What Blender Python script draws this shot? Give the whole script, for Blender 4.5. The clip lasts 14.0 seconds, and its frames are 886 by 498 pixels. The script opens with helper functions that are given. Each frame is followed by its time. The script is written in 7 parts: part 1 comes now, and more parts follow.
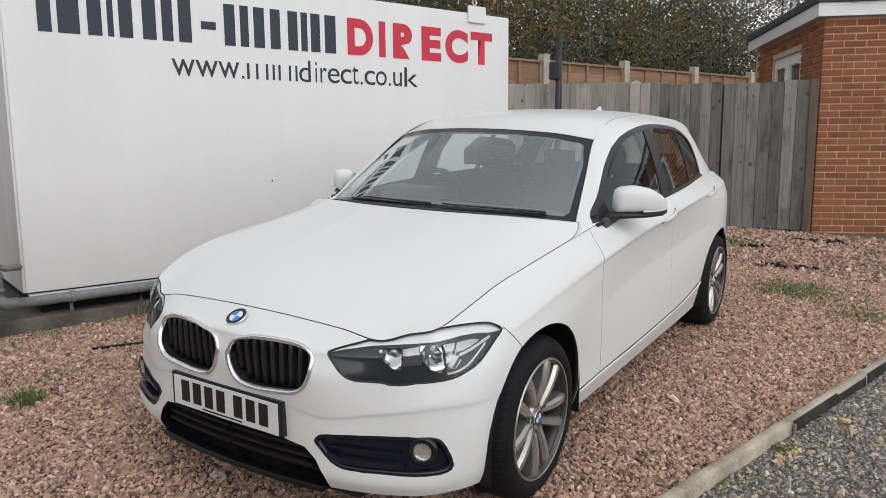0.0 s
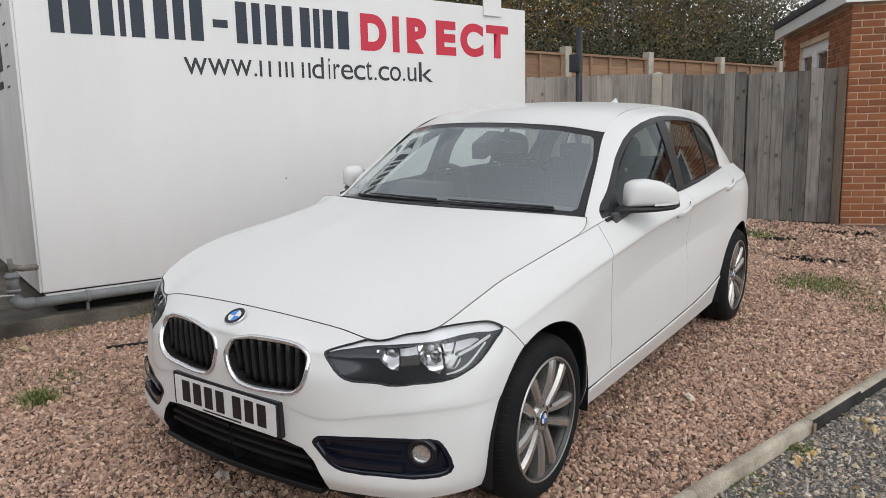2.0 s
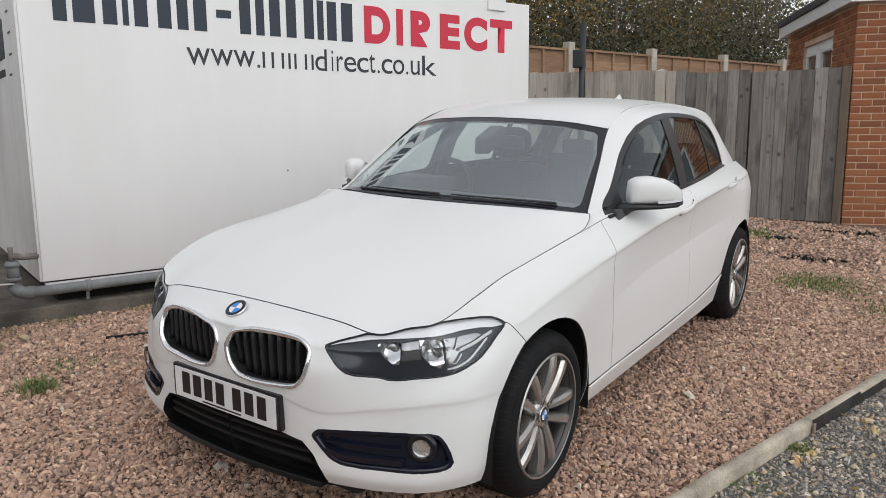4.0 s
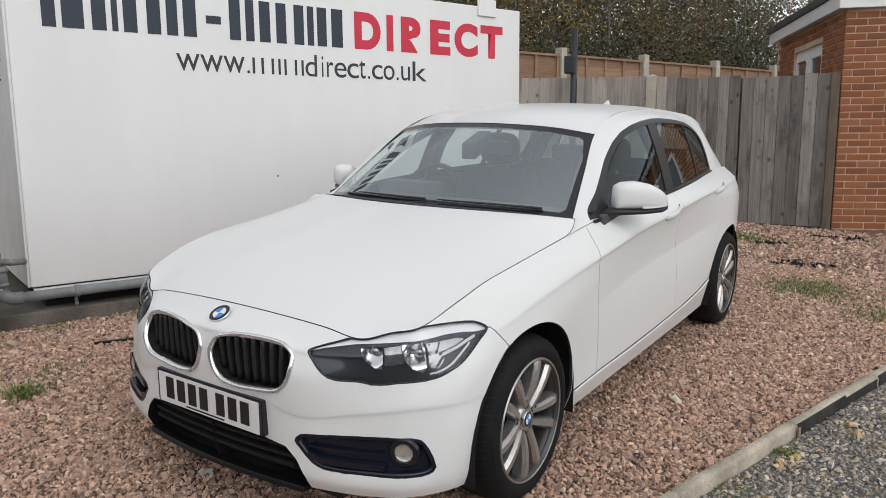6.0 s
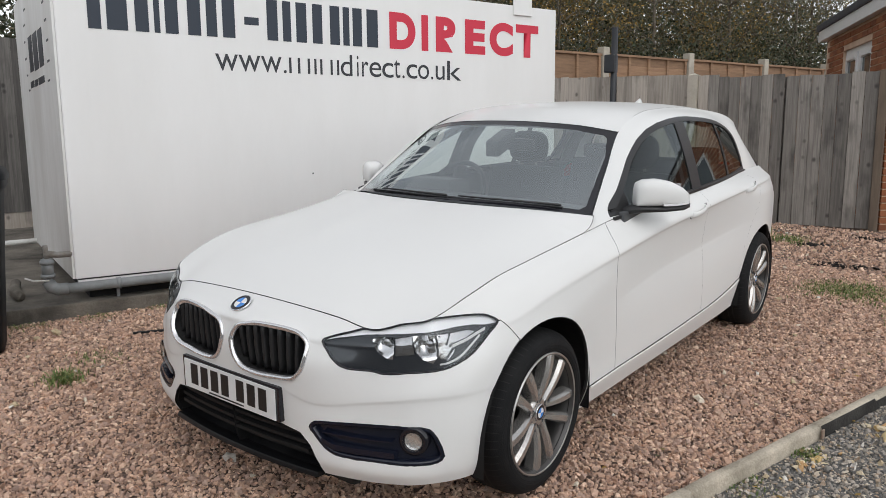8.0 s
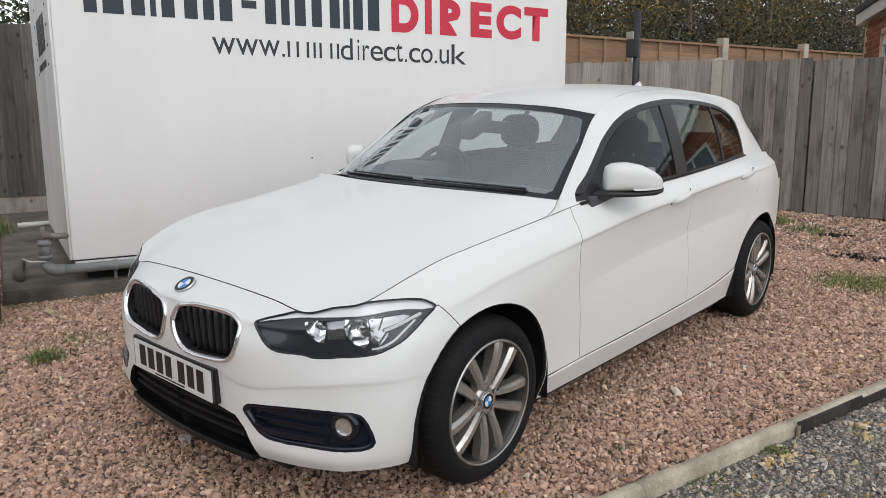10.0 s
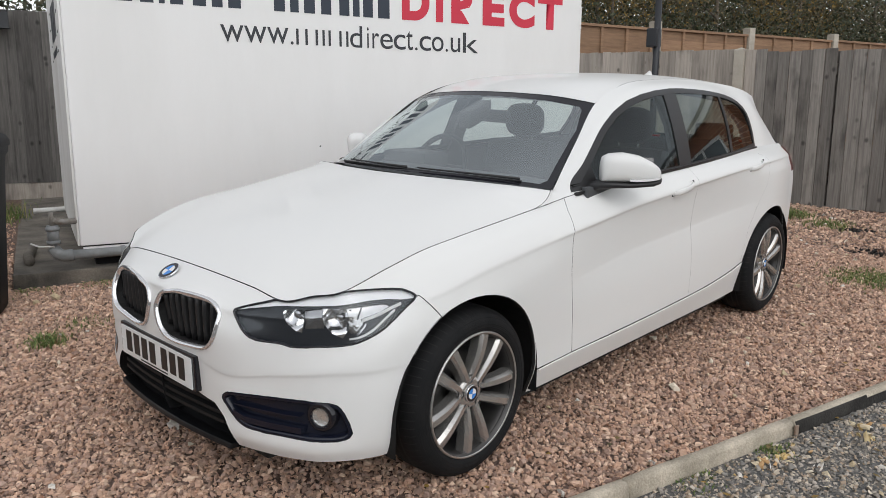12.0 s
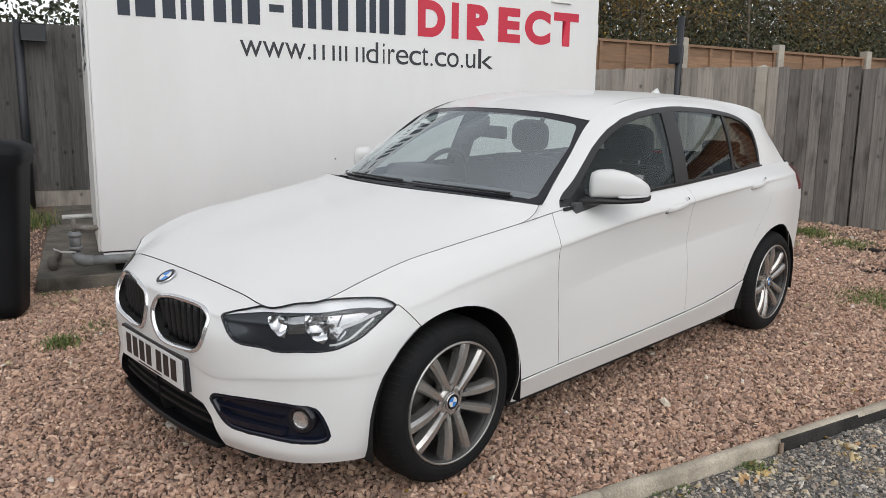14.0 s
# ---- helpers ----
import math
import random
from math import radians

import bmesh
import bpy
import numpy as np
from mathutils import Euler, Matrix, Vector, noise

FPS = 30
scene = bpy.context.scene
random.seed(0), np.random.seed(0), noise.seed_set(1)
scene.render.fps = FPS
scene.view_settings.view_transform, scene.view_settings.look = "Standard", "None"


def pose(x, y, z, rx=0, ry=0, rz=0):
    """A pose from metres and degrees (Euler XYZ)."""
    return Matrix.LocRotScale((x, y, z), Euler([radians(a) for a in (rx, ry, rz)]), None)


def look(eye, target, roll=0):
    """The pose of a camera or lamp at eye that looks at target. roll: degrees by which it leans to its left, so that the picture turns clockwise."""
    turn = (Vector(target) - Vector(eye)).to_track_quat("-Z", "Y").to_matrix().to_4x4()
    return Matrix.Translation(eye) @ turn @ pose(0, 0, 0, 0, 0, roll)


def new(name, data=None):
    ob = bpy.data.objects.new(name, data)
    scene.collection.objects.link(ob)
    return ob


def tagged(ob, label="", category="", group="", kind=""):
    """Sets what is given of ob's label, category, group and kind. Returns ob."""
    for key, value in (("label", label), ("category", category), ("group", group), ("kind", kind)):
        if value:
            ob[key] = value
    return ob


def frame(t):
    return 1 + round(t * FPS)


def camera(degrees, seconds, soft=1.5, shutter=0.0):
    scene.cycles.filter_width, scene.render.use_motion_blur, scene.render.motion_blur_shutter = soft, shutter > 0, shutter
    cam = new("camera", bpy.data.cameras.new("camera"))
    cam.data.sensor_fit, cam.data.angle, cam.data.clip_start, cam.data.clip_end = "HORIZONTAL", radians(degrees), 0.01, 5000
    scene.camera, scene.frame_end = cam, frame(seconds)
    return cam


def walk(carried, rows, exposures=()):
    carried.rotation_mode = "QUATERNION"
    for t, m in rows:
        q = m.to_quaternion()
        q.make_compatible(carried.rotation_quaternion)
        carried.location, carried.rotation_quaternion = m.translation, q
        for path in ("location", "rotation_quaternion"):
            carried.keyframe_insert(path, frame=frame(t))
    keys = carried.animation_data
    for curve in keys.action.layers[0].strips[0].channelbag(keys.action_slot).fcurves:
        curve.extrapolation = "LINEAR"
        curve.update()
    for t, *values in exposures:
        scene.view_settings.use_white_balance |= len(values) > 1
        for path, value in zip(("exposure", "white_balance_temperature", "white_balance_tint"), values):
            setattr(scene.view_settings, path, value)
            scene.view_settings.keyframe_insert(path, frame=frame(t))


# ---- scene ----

# The car's own frame has y to its rear, x to its left and its tyres on z = 0; SITE lays that
# frame on the gentle slope of the yard, so that world z is true up.
SITE = Vector((-0.0343, 0.0295, 0.99898)).rotation_difference(Vector((0, 0, 1))).to_matrix().to_4x4()

cam = camera(61.7, 14.0, 0.5)
ROWS = [
    (0, (1.939, -2.37, 1.45), (0.881, -0.716, 1.072), 0.3),
    (0.5, (2.0, -2.297, 1.446), (0.924, -0.654, 1.066), -0.0),
    (1, (2.015, -2.27, 1.445), (0.921, -0.641, 1.062), -0.4),
    (1.5, (1.995, -2.271, 1.445), (0.886, -0.652, 1.06), -0.6),
    (2, (1.985, -2.273, 1.445), (0.867, -0.66, 1.055), -0.6),
    (2.5, (1.976, -2.267, 1.441), (0.857, -0.657, 1.045), -0.3),
    (3, (1.971, -2.269, 1.444), (0.85, -0.663, 1.04), 0.0),
    (5.5, (1.99, -2.271, 1.446), (0.882, -0.654, 1.049), 0.3),
    (6, (2.011, -2.255, 1.445), (0.904, -0.635, 1.054), 0.2),
    (6.5, (2.067, -2.254, 1.442), (0.954, -0.638, 1.053), -0.1),
    (7, (2.109, -2.249, 1.449), (0.981, -0.645, 1.055), -0.3),
    (7.5, (2.103, -2.244, 1.445), (0.944, -0.662, 1.049), -0.1),
    (7.7, (2.108, -2.247, 1.441), (0.931, -0.679, 1.048), -0.0),
    (9.8, (2.345, -1.976, 1.405), (1.05, -0.508, 0.992), 0.2),
    (10, (2.354, -1.97, 1.404), (1.066, -0.499, 0.983), 0.1),
    (10.5, (2.362, -1.964, 1.4), (1.096, -0.48, 0.958), 0.1),
    (11, (2.347, -1.959, 1.399), (1.083, -0.478, 0.943), 0.3),
    (11.5, (2.329, -1.91, 1.394), (1.04, -0.45, 0.94), 0.4),
    (12, (2.431, -1.847, 1.393), (1.096, -0.425, 0.947), 0.4),
    (12.5, (2.577, -1.806, 1.406), (1.193, -0.428, 0.98), 0.3),
    (13, (2.616, -1.77, 1.41), (1.203, -0.416, 0.997), 0.5),
    (13.5, (2.611, -1.779, 1.408), (1.193, -0.429, 1.002), 0.7),
    (14, (2.61, -1.785, 1.409), (1.208, -0.419, 0.996), 0.9),
]
walk(cam, [(t, SITE @ look(eye, target, roll)) for t, eye, target, roll in ROWS])

# ---- light: an overcast autumn day ----
world = bpy.data.worlds.new("overcast_sky")
scene.world = world
world.use_nodes = True
wn = world.node_tree.nodes
sky = wn.new("ShaderNodeTexSky")
sky.sky_type = 'NISHITA'
sky.sun_disc = False
sky.sun_elevation = radians(48)
sky.sun_rotation = radians(120)
sky.air_density, sky.dust_density, sky.ozone_density = 1.0, 1.2, 1.0
soft_sky = wn.new("ShaderNodeHueSaturation")
soft_sky.inputs["Saturation"].default_value = 0.18
world.node_tree.links.new(sky.outputs[0], soft_sky.inputs["Color"])
world.node_tree.links.new(soft_sky.outputs[0], wn["Background"].inputs["Color"])
wn["Background"].inputs["Strength"].default_value = 0.15
sun = new("sun", bpy.data.lights.new("sun", "SUN"))
sun.data.energy, sun.data.angle, sun.data.color = 0.3, radians(150), (1.0, 0.985, 0.96)
sun.matrix_world = look((3.6, -2.0, 9.0), (0, 0, 0))
scene.view_settings.exposure = 0.43


# ---- materials ----
def mat(name, base, rough=0.6, metal=0.0, vary=0.0, vary_scale=6.0, bump=0.0, bump_scale=60.0, spec=0.5, coat=0.0,
        second=None, random_amount=0.0, island=False, stretch=(1, 1, 1), fine=0.0, fine_scale=300.0):
    """A surface: base colour mottled towards a second colour at vary_scale, fine grain, relief, and a shift per piece."""
    m = bpy.data.materials.new(name)
    m.use_nodes = True
    n, l = m.node_tree.nodes, m.node_tree.links
    b = n["Principled BSDF"]
    b.inputs["Roughness"].default_value, b.inputs["Metallic"].default_value = rough, metal
    b.inputs["Specular IOR Level"].default_value = spec
    b.inputs["Coat Weight"].default_value, b.inputs["Coat Roughness"].default_value = coat, 0.02
    b.inputs["Base Color"].default_value = (*base, 1)
    co = n.new("ShaderNodeTexCoord")
    mp = n.new("ShaderNodeMapping")
    mp.inputs["Scale"].default_value = stretch
    l.new(co.outputs["Object"], mp.inputs[0])
    out = None
    if vary or second:
        t = n.new("ShaderNodeTexNoise")
        t.inputs["Scale"].default_value, t.inputs["Detail"].default_value = vary_scale, 6
        t.inputs["Roughness"].default_value = 0.65
        l.new(mp.outputs[0], t.inputs["Vector"])
        ramp = n.new("ShaderNodeMapRange")
        ramp.inputs["From Min"].default_value, ramp.inputs["From Max"].default_value = 0.35, 0.65
        l.new(t.outputs["Fac"], ramp.inputs["Value"])
        mx = n.new("ShaderNodeMix")
        mx.data_type = "RGBA"
        other = second or tuple(c * (1 - vary) for c in base)
        mx.inputs[6].default_value, mx.inputs[7].default_value = (*base, 1), (*other, 1)
        l.new(ramp.outputs[0], mx.inputs[0])
        out = mx.outputs[2]
    if fine:
        t = n.new("ShaderNodeTexNoise")
        t.inputs["Scale"].default_value, t.inputs["Detail"].default_value = fine_scale, 4
        l.new(mp.outputs[0], t.inputs["Vector"])
        r = n.new("ShaderNodeMapRange")
        r.inputs["From Min"].default_value, r.inputs["From Max"].default_value = 0.3, 0.7
        r.inputs["To Min"].default_value, r.inputs["To Max"].default_value = 1 - fine, 1 + fine
        l.new(t.outputs["Fac"], r.inputs["Value"])
        hs = n.new("ShaderNodeHueSaturation")
        hs.inputs["Color"].default_value = (*base, 1)
        if out:
            l.new(out, hs.inputs["Color"])
        l.new(r.outputs[0], hs.inputs["Value"])
        out = hs.outputs[0]
    if random_amount:
        src = n.new("ShaderNodeNewGeometry").outputs["Random Per Island"] if island else n.new("ShaderNodeObjectInfo").outputs["Random"]
        r = n.new("ShaderNodeMapRange")
        r.inputs["To Min"].default_value, r.inputs["To Max"].default_value = 1 - random_amount, 1 + random_amount
        l.new(src, r.inputs["Value"])
        hs = n.new("ShaderNodeHueSaturation")
        hs.inputs["Color"].default_value = (*base, 1)
        if out:
            l.new(out, hs.inputs["Color"])
        l.new(r.outputs[0], hs.inputs["Value"])
        out = hs.outputs[0]
    if out:
        l.new(out, b.inputs["Base Color"])
    if bump:
        t = n.new("ShaderNodeTexNoise")
        t.inputs["Scale"].default_value, t.inputs["Detail"].default_value = bump_scale, 5
        l.new(mp.outputs[0], t.inputs["Vector"])
        bp = n.new("ShaderNodeBump")
        bp.inputs["Strength"].default_value, bp.inputs["Distance"].default_value = min(1.0, bump), 0.01
        l.new(t.outputs["Fac"], bp.inputs["Height"])
        l.new(bp.outputs[0], b.inputs["Normal"])
    return m


def palette(m, colours, island=True):
    """Gives each piece of a material one of several colours."""
    n, l = m.node_tree.nodes, m.node_tree.links
    src = n.new("ShaderNodeNewGeometry").outputs["Random Per Island"] if island else n.new("ShaderNodeObjectInfo").outputs["Random"]
    cr = n.new("ShaderNodeValToRGB")
    cr.color_ramp.interpolation = "CONSTANT"
    e = cr.color_ramp.elements
    e[0].position, e[0].color = 0, (*colours[0], 1)
    e[1].position, e[1].color = 1 / len(colours), (*colours[1], 1)
    for i, c in enumerate(colours[2:], 2):
        k = e.new(i / len(colours))
        k.color = (*c, 1)
    l.new(src, cr.inputs[0])
    t = n.new("ShaderNodeTexNoise")
    t.inputs["Scale"].default_value = 90
    r = n.new("ShaderNodeMapRange")
    r.inputs["To Min"].default_value, r.inputs["To Max"].default_value = 0.7, 1.3
    l.new(t.outputs["Fac"], r.inputs["Value"])
    hs = n.new("ShaderNodeHueSaturation")
    l.new(cr.outputs[0], hs.inputs["Color"])
    l.new(r.outputs[0], hs.inputs["Value"])
    l.new(hs.outputs[0], n["Principled BSDF"].inputs["Base Color"])
    return m


M_EARTH = mat("earth", (0.11, 0.085, 0.06), 0.95, second=(0.16, 0.12, 0.08), vary_scale=3, bump=0.8, bump_scale=40, fine=0.3, fine_scale=120)
# bed darker than the stones, for the shaded gaps between them
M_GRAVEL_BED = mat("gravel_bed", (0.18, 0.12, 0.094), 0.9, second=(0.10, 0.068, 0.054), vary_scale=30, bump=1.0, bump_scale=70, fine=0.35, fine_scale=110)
M_STONE = palette(mat("red_gravel", (0.480, 0.300, 0.240), 0.85, bump=0.3, bump_scale=200),
                  [(0.604, 0.395, 0.285), (0.420, 0.271, 0.198), (0.717, 0.491, 0.360), (0.321, 0.211, 0.160), (0.623, 0.421, 0.310), (0.493, 0.322, 0.235), (0.810, 0.599, 0.449), (0.299, 0.200, 0.155), (0.633, 0.416, 0.296), (0.488, 0.343, 0.272), (0.517, 0.347, 0.268), (0.518, 0.366, 0.272), (0.441, 0.301, 0.234), (0.520, 0.336, 0.241)])
M_PALE_STONE = palette(mat("pale_pebble", (0.6, 0.5, 0.36), 0.75, bump=0.2, bump_scale=150), [(0.62, 0.52, 0.36), (0.7, 0.62, 0.5), (0.52, 0.42, 0.27), (0.72, 0.68, 0.62)])
M_ROAD = mat("asphalt", (0.095, 0.094, 0.092), 0.9, second=(0.16, 0.155, 0.146), vary_scale=14, bump=1.0, bump_scale=120, fine=0.45, fine_scale=160)
M_ROAD_STONE = palette(mat("road_chippings", (0.230, 0.230, 0.218), 0.85, bump=0.2, bump_scale=200),
                       [(0.260, 0.244, 0.218), (0.367, 0.331, 0.289), (0.144, 0.136, 0.127), (0.502, 0.442, 0.375), (0.193, 0.182, 0.166), (0.599, 0.515, 0.410), (0.299, 0.266, 0.227), (0.406, 0.313, 0.227)])
M_KERB = mat("kerb_concrete", (0.57, 0.50, 0.40), 0.9, second=(0.33, 0.29, 0.225), vary_scale=6, bump=0.5, bump_scale=90, fine=0.2, fine_scale=160)
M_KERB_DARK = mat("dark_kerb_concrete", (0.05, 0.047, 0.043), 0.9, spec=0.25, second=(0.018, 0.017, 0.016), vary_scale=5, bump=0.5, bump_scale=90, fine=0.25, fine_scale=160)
M_CABIN = mat("white_painted_steel", (0.835, 0.835, 0.825), 0.45, second=(0.79, 0.79, 0.775), vary_scale=1.6, stretch=(1, 1, 0.25), bump=0.02, bump_scale=3)
M_CABIN_SIDE = mat("grimy_white_steel", (0.80, 0.80, 0.785), 0.5, second=(0.66, 0.65, 0.62), vary_scale=2.2, stretch=(1, 1, 0.4))
M_NAVY = mat("dark_navy_vinyl", (0.022, 0.032, 0.05), 0.5)
M_RED = mat("red_vinyl", (0.60, 0.022, 0.055), 0.45)
M_INK = mat("charcoal_vinyl", (0.03, 0.033, 0.04), 0.5)
M_PAD = mat("stained_concrete", (0.20, 0.178, 0.148), 0.85, second=(0.07, 0.063, 0.053), vary_scale=3, bump=0.5, bump_scale=70, fine=0.25, fine_scale=150)
# near-black, for black parts and for the shade in gaps and recesses
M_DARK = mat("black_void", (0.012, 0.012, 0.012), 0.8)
M_PIPE = mat("grey_plastic_pipe", (0.27, 0.285, 0.29), 0.5, second=(0.19, 0.2, 0.2), vary_scale=8)
M_WHITE_PIPE = mat("white_plastic", (0.72, 0.72, 0.69), 0.4, vary=0.2, vary_scale=9)
def timber(name, base, dark, spread):
    """Weathered boards: grain along z, knots, dark streaks and a shift from board to board."""
    m = mat(name, base, 0.85, bump=0.6, bump_scale=30, stretch=(9, 9, 0.7))
    n, l = m.node_tree.nodes, m.node_tree.links
    co, info = n.new("ShaderNodeTexCoord"), n.new("ShaderNodeObjectInfo")
    far = n.new("ShaderNodeVectorMath")
    far.operation = "MULTIPLY_ADD"
    far.inputs[1].default_value = (37, 21, 53)
    l.new(info.outputs["Random"], far.inputs[0]), l.new(co.outputs["Object"], far.inputs[2])

    def field(kind, scale, size, lo, hi):
        mp = n.new("ShaderNodeMapping")
        mp.inputs["Scale"].default_value = size
        l.new(far.outputs[0], mp.inputs[0])
        t = n.new(kind)
        t.inputs["Scale"].default_value = scale
        if kind == "ShaderNodeTexNoise":
            t.inputs["Detail"].default_value = 7
        r = n.new("ShaderNodeMapRange")
        r.inputs["From Min"].default_value, r.inputs["From Max"].default_value = lo, hi
        l.new(mp.outputs[0], t.inputs["Vector"])
        l.new(t.outputs["Fac" if kind == "ShaderNodeTexNoise" else "Distance"], r.inputs["Value"])
        return r.outputs[0]

    grain = field("ShaderNodeTexNoise", 3.0, (16, 16, 0.7), 0.42, 0.66)
    stain = field("ShaderNodeTexNoise", 2.2, (2.6, 2.6, 1.1), 0.54, 0.74)
    knot = field("ShaderNodeTexVoronoi", 4.6, (1.3, 1.3, 1.0), 0.17, 0.06)
    fibre = field("ShaderNodeTexNoise", 3.0, (60, 60, 1.6), 0.4, 0.62)
    prev = None
    for fac, amount, tone in ((fibre, 0.4, tuple(c * 1.3 for c in dark)), (grain, 0.55, dark), (stain, 0.7, tuple(c * 0.5 for c in dark)), (knot, 0.75, tuple(c * 0.3 for c in dark))):
        mx, k = n.new("ShaderNodeMix"), n.new("ShaderNodeMath")
        k.operation, k.inputs[1].default_value = "MULTIPLY", amount
        l.new(fac, k.inputs[0])
        mx.data_type = "RGBA"
        mx.inputs[6].default_value, mx.inputs[7].default_value = (*base, 1), (*tone, 1)
        l.new(k.outputs[0], mx.inputs[0])
        if prev:
            l.new(prev, mx.inputs[6])
        prev = mx.outputs[2]
    r, hs = n.new("ShaderNodeMapRange"), n.new("ShaderNodeHueSaturation")
    r.inputs["To Min"].default_value, r.inputs["To Max"].default_value = 1 - spread, 1 + spread
    l.new(info.outputs["Random"], r.inputs["Value"]), l.new(r.outputs[0], hs.inputs["Value"]), l.new(prev, hs.inputs["Color"])
    l.new(hs.outputs[0], n["Principled BSDF"].inputs["Base Color"])
    return m


M_BOARD = timber("weathered_board", (0.48, 0.43, 0.375), (0.25, 0.22, 0.19), 0.2)
M_FAR_BOARD = timber("dark_boundary_board", (0.150, 0.140, 0.130), (0.062, 0.058, 0.054), 0.26)
M_GATE = timber("gate_board", (0.27, 0.248, 0.222), (0.112, 0.102, 0.092), 0.36)
M_POST_WOOD = mat("brown_post", (0.17, 0.13, 0.095), 0.85, second=(0.11, 0.085, 0.065), vary_scale=3, stretch=(8, 8, 0.8), bump=0.4, bump_scale=30)
M_PANEL = mat("orange_larch_panel", (0.351, 0.215, 0.127), 0.8, second=(0.247, 0.150, 0.091), vary_scale=3, stretch=(1, 1, 8), bump=0.3, bump_scale=40, random_amount=0.15)
M_CONC_POST = mat("pale_concrete_post", (0.5, 0.46, 0.39), 0.9, second=(0.38, 0.34, 0.28), vary_scale=4, bump=0.3, bump_scale=80, fine=0.12)
M_BLACK_METAL = mat("black_painted_metal", (0.02, 0.022, 0.026), 0.45)
M_BRICK = palette(mat("red_brick", (0.4, 0.16, 0.09), 0.85, bump=0.5, bump_scale=120), [(0.285, 0.100, 0.040), (0.250, 0.084, 0.034), (0.315, 0.120, 0.052), (0.262, 0.094, 0.040), (0.215, 0.078, 0.036), (0.295, 0.108, 0.042)], island=False)
M_BRICK_FAR = palette(mat("red_brick_joined", (0.4, 0.16, 0.09), 0.85, bump=0.5, bump_scale=120), [(0.285, 0.100, 0.040), (0.250, 0.084, 0.034), (0.315, 0.120, 0.052), (0.262, 0.094, 0.040), (0.215, 0.078, 0.036), (0.295, 0.108, 0.042)])
M_MORTAR = mat("mortar", (0.66, 0.50, 0.37), 0.95, second=(0.46, 0.30, 0.20), vary_scale=1.6, bump=0.4, bump_scale=150)
M_UPVC = mat("white_upvc", (0.8, 0.8, 0.79), 0.35, vary=0.04)
M_ROOF_EDGE = mat("grey_roof_felt", (0.07, 0.074, 0.08), 0.8, vary=0.3, vary_scale=8, bump=0.3)
M_BARK = mat("bark", (0.105, 0.083, 0.060), 0.95, second=(0.165, 0.143, 0.112), vary_scale=8, bump=0.7, bump_scale=40)
M_LEAF = palette(mat("autumn_leaf", (0.108, 0.121, 0.041), 0.7), [(0.095, 0.104, 0.055), (0.115, 0.115, 0.060), (0.076, 0.085, 0.048), (0.140, 0.123, 0.061), (0.170, 0.132, 0.058), (0.098, 0.104, 0.058), (0.212, 0.149, 0.058), (0.085, 0.093, 0.053)])
M_LEAF_WOOD = palette(mat("far_wood_leaf", (0.10, 0.09, 0.05), 0.8), [(0.14, 0.132, 0.085), (0.106, 0.106, 0.075), (0.162, 0.14, 0.085), (0.123, 0.123, 0.083)])
M_LEAF_GOLD = palette(mat("golden_leaf", (0.25, 0.16, 0.03), 0.7), [(.27, .175, .045), (.34, .215, .05), (.17, .12, .045), (.11, .095, .042)])
M_LEAF_DARK = palette(mat("hedge_leaf", (0.03, 0.04, 0.015), 0.7), [(0.03, 0.04, 0.016), (0.04, 0.05, 0.02), (0.022, 0.03, 0.014), (0.06, 0.055, 0.025)])
M_GRASS = palette(mat("grass", (0.124, 0.186, 0.046), 0.7), [(0.124, 0.194, 0.046), (0.171, 0.217, 0.062), (0.093, 0.139, 0.039), (0.295, 0.264, 0.109)])
M_DRY = palette(mat("dry_stem", (0.3, 0.25, 0.16), 0.8), [(0.3, 0.25, 0.16), (0.22, 0.19, 0.12)])
M_BIN = mat("black_bin_plastic", (0.006, 0.0075, 0.0095), 0.6, spec=0.25, vary=0.2, vary_scale=5, bump=0.05, bump_scale=300)


def glass_mat(name, tint, rough=0.0, gloss=0.1):
    """Thin tinted glass: clear through, with a mirror coat by Fresnel."""
    m = bpy.data.materials.new(name)
    m.use_nodes = True
    n, l = m.node_tree.nodes, m.node_tree.links
    tr, gl, mx = n.new("ShaderNodeBsdfTransparent"), n.new("ShaderNodeBsdfGlossy"), n.new("ShaderNodeMixShader")
    lw, pw, ml = n.new("ShaderNodeLayerWeight"), n.new("ShaderNodeMath"), n.new("ShaderNodeMath")
    lw.inputs["Blend"].default_value = 0.5
    pw.operation, pw.inputs[1].default_value = "POWER", 5
    ml.operation, ml.inputs[1].default_value, ml.inputs[2].default_value = "MULTIPLY_ADD", 1.0 - gloss, gloss
    l.new(lw.outputs["Facing"], pw.inputs[0]), l.new(pw.outputs[0], ml.inputs[0])
    tr.inputs[0].default_value = (*tint, 1)
    gl.inputs["Color"].default_value, gl.inputs["Roughness"].default_value = (0.90, 0.97, 1.0, 1), rough
    l.new(ml.outputs[0], mx.inputs[0]), l.new(tr.outputs[0], mx.inputs[1]), l.new(gl.outputs[0], mx.inputs[2])
    l.new(mx.outputs[0], n["Material Output"].inputs[0])
    return m


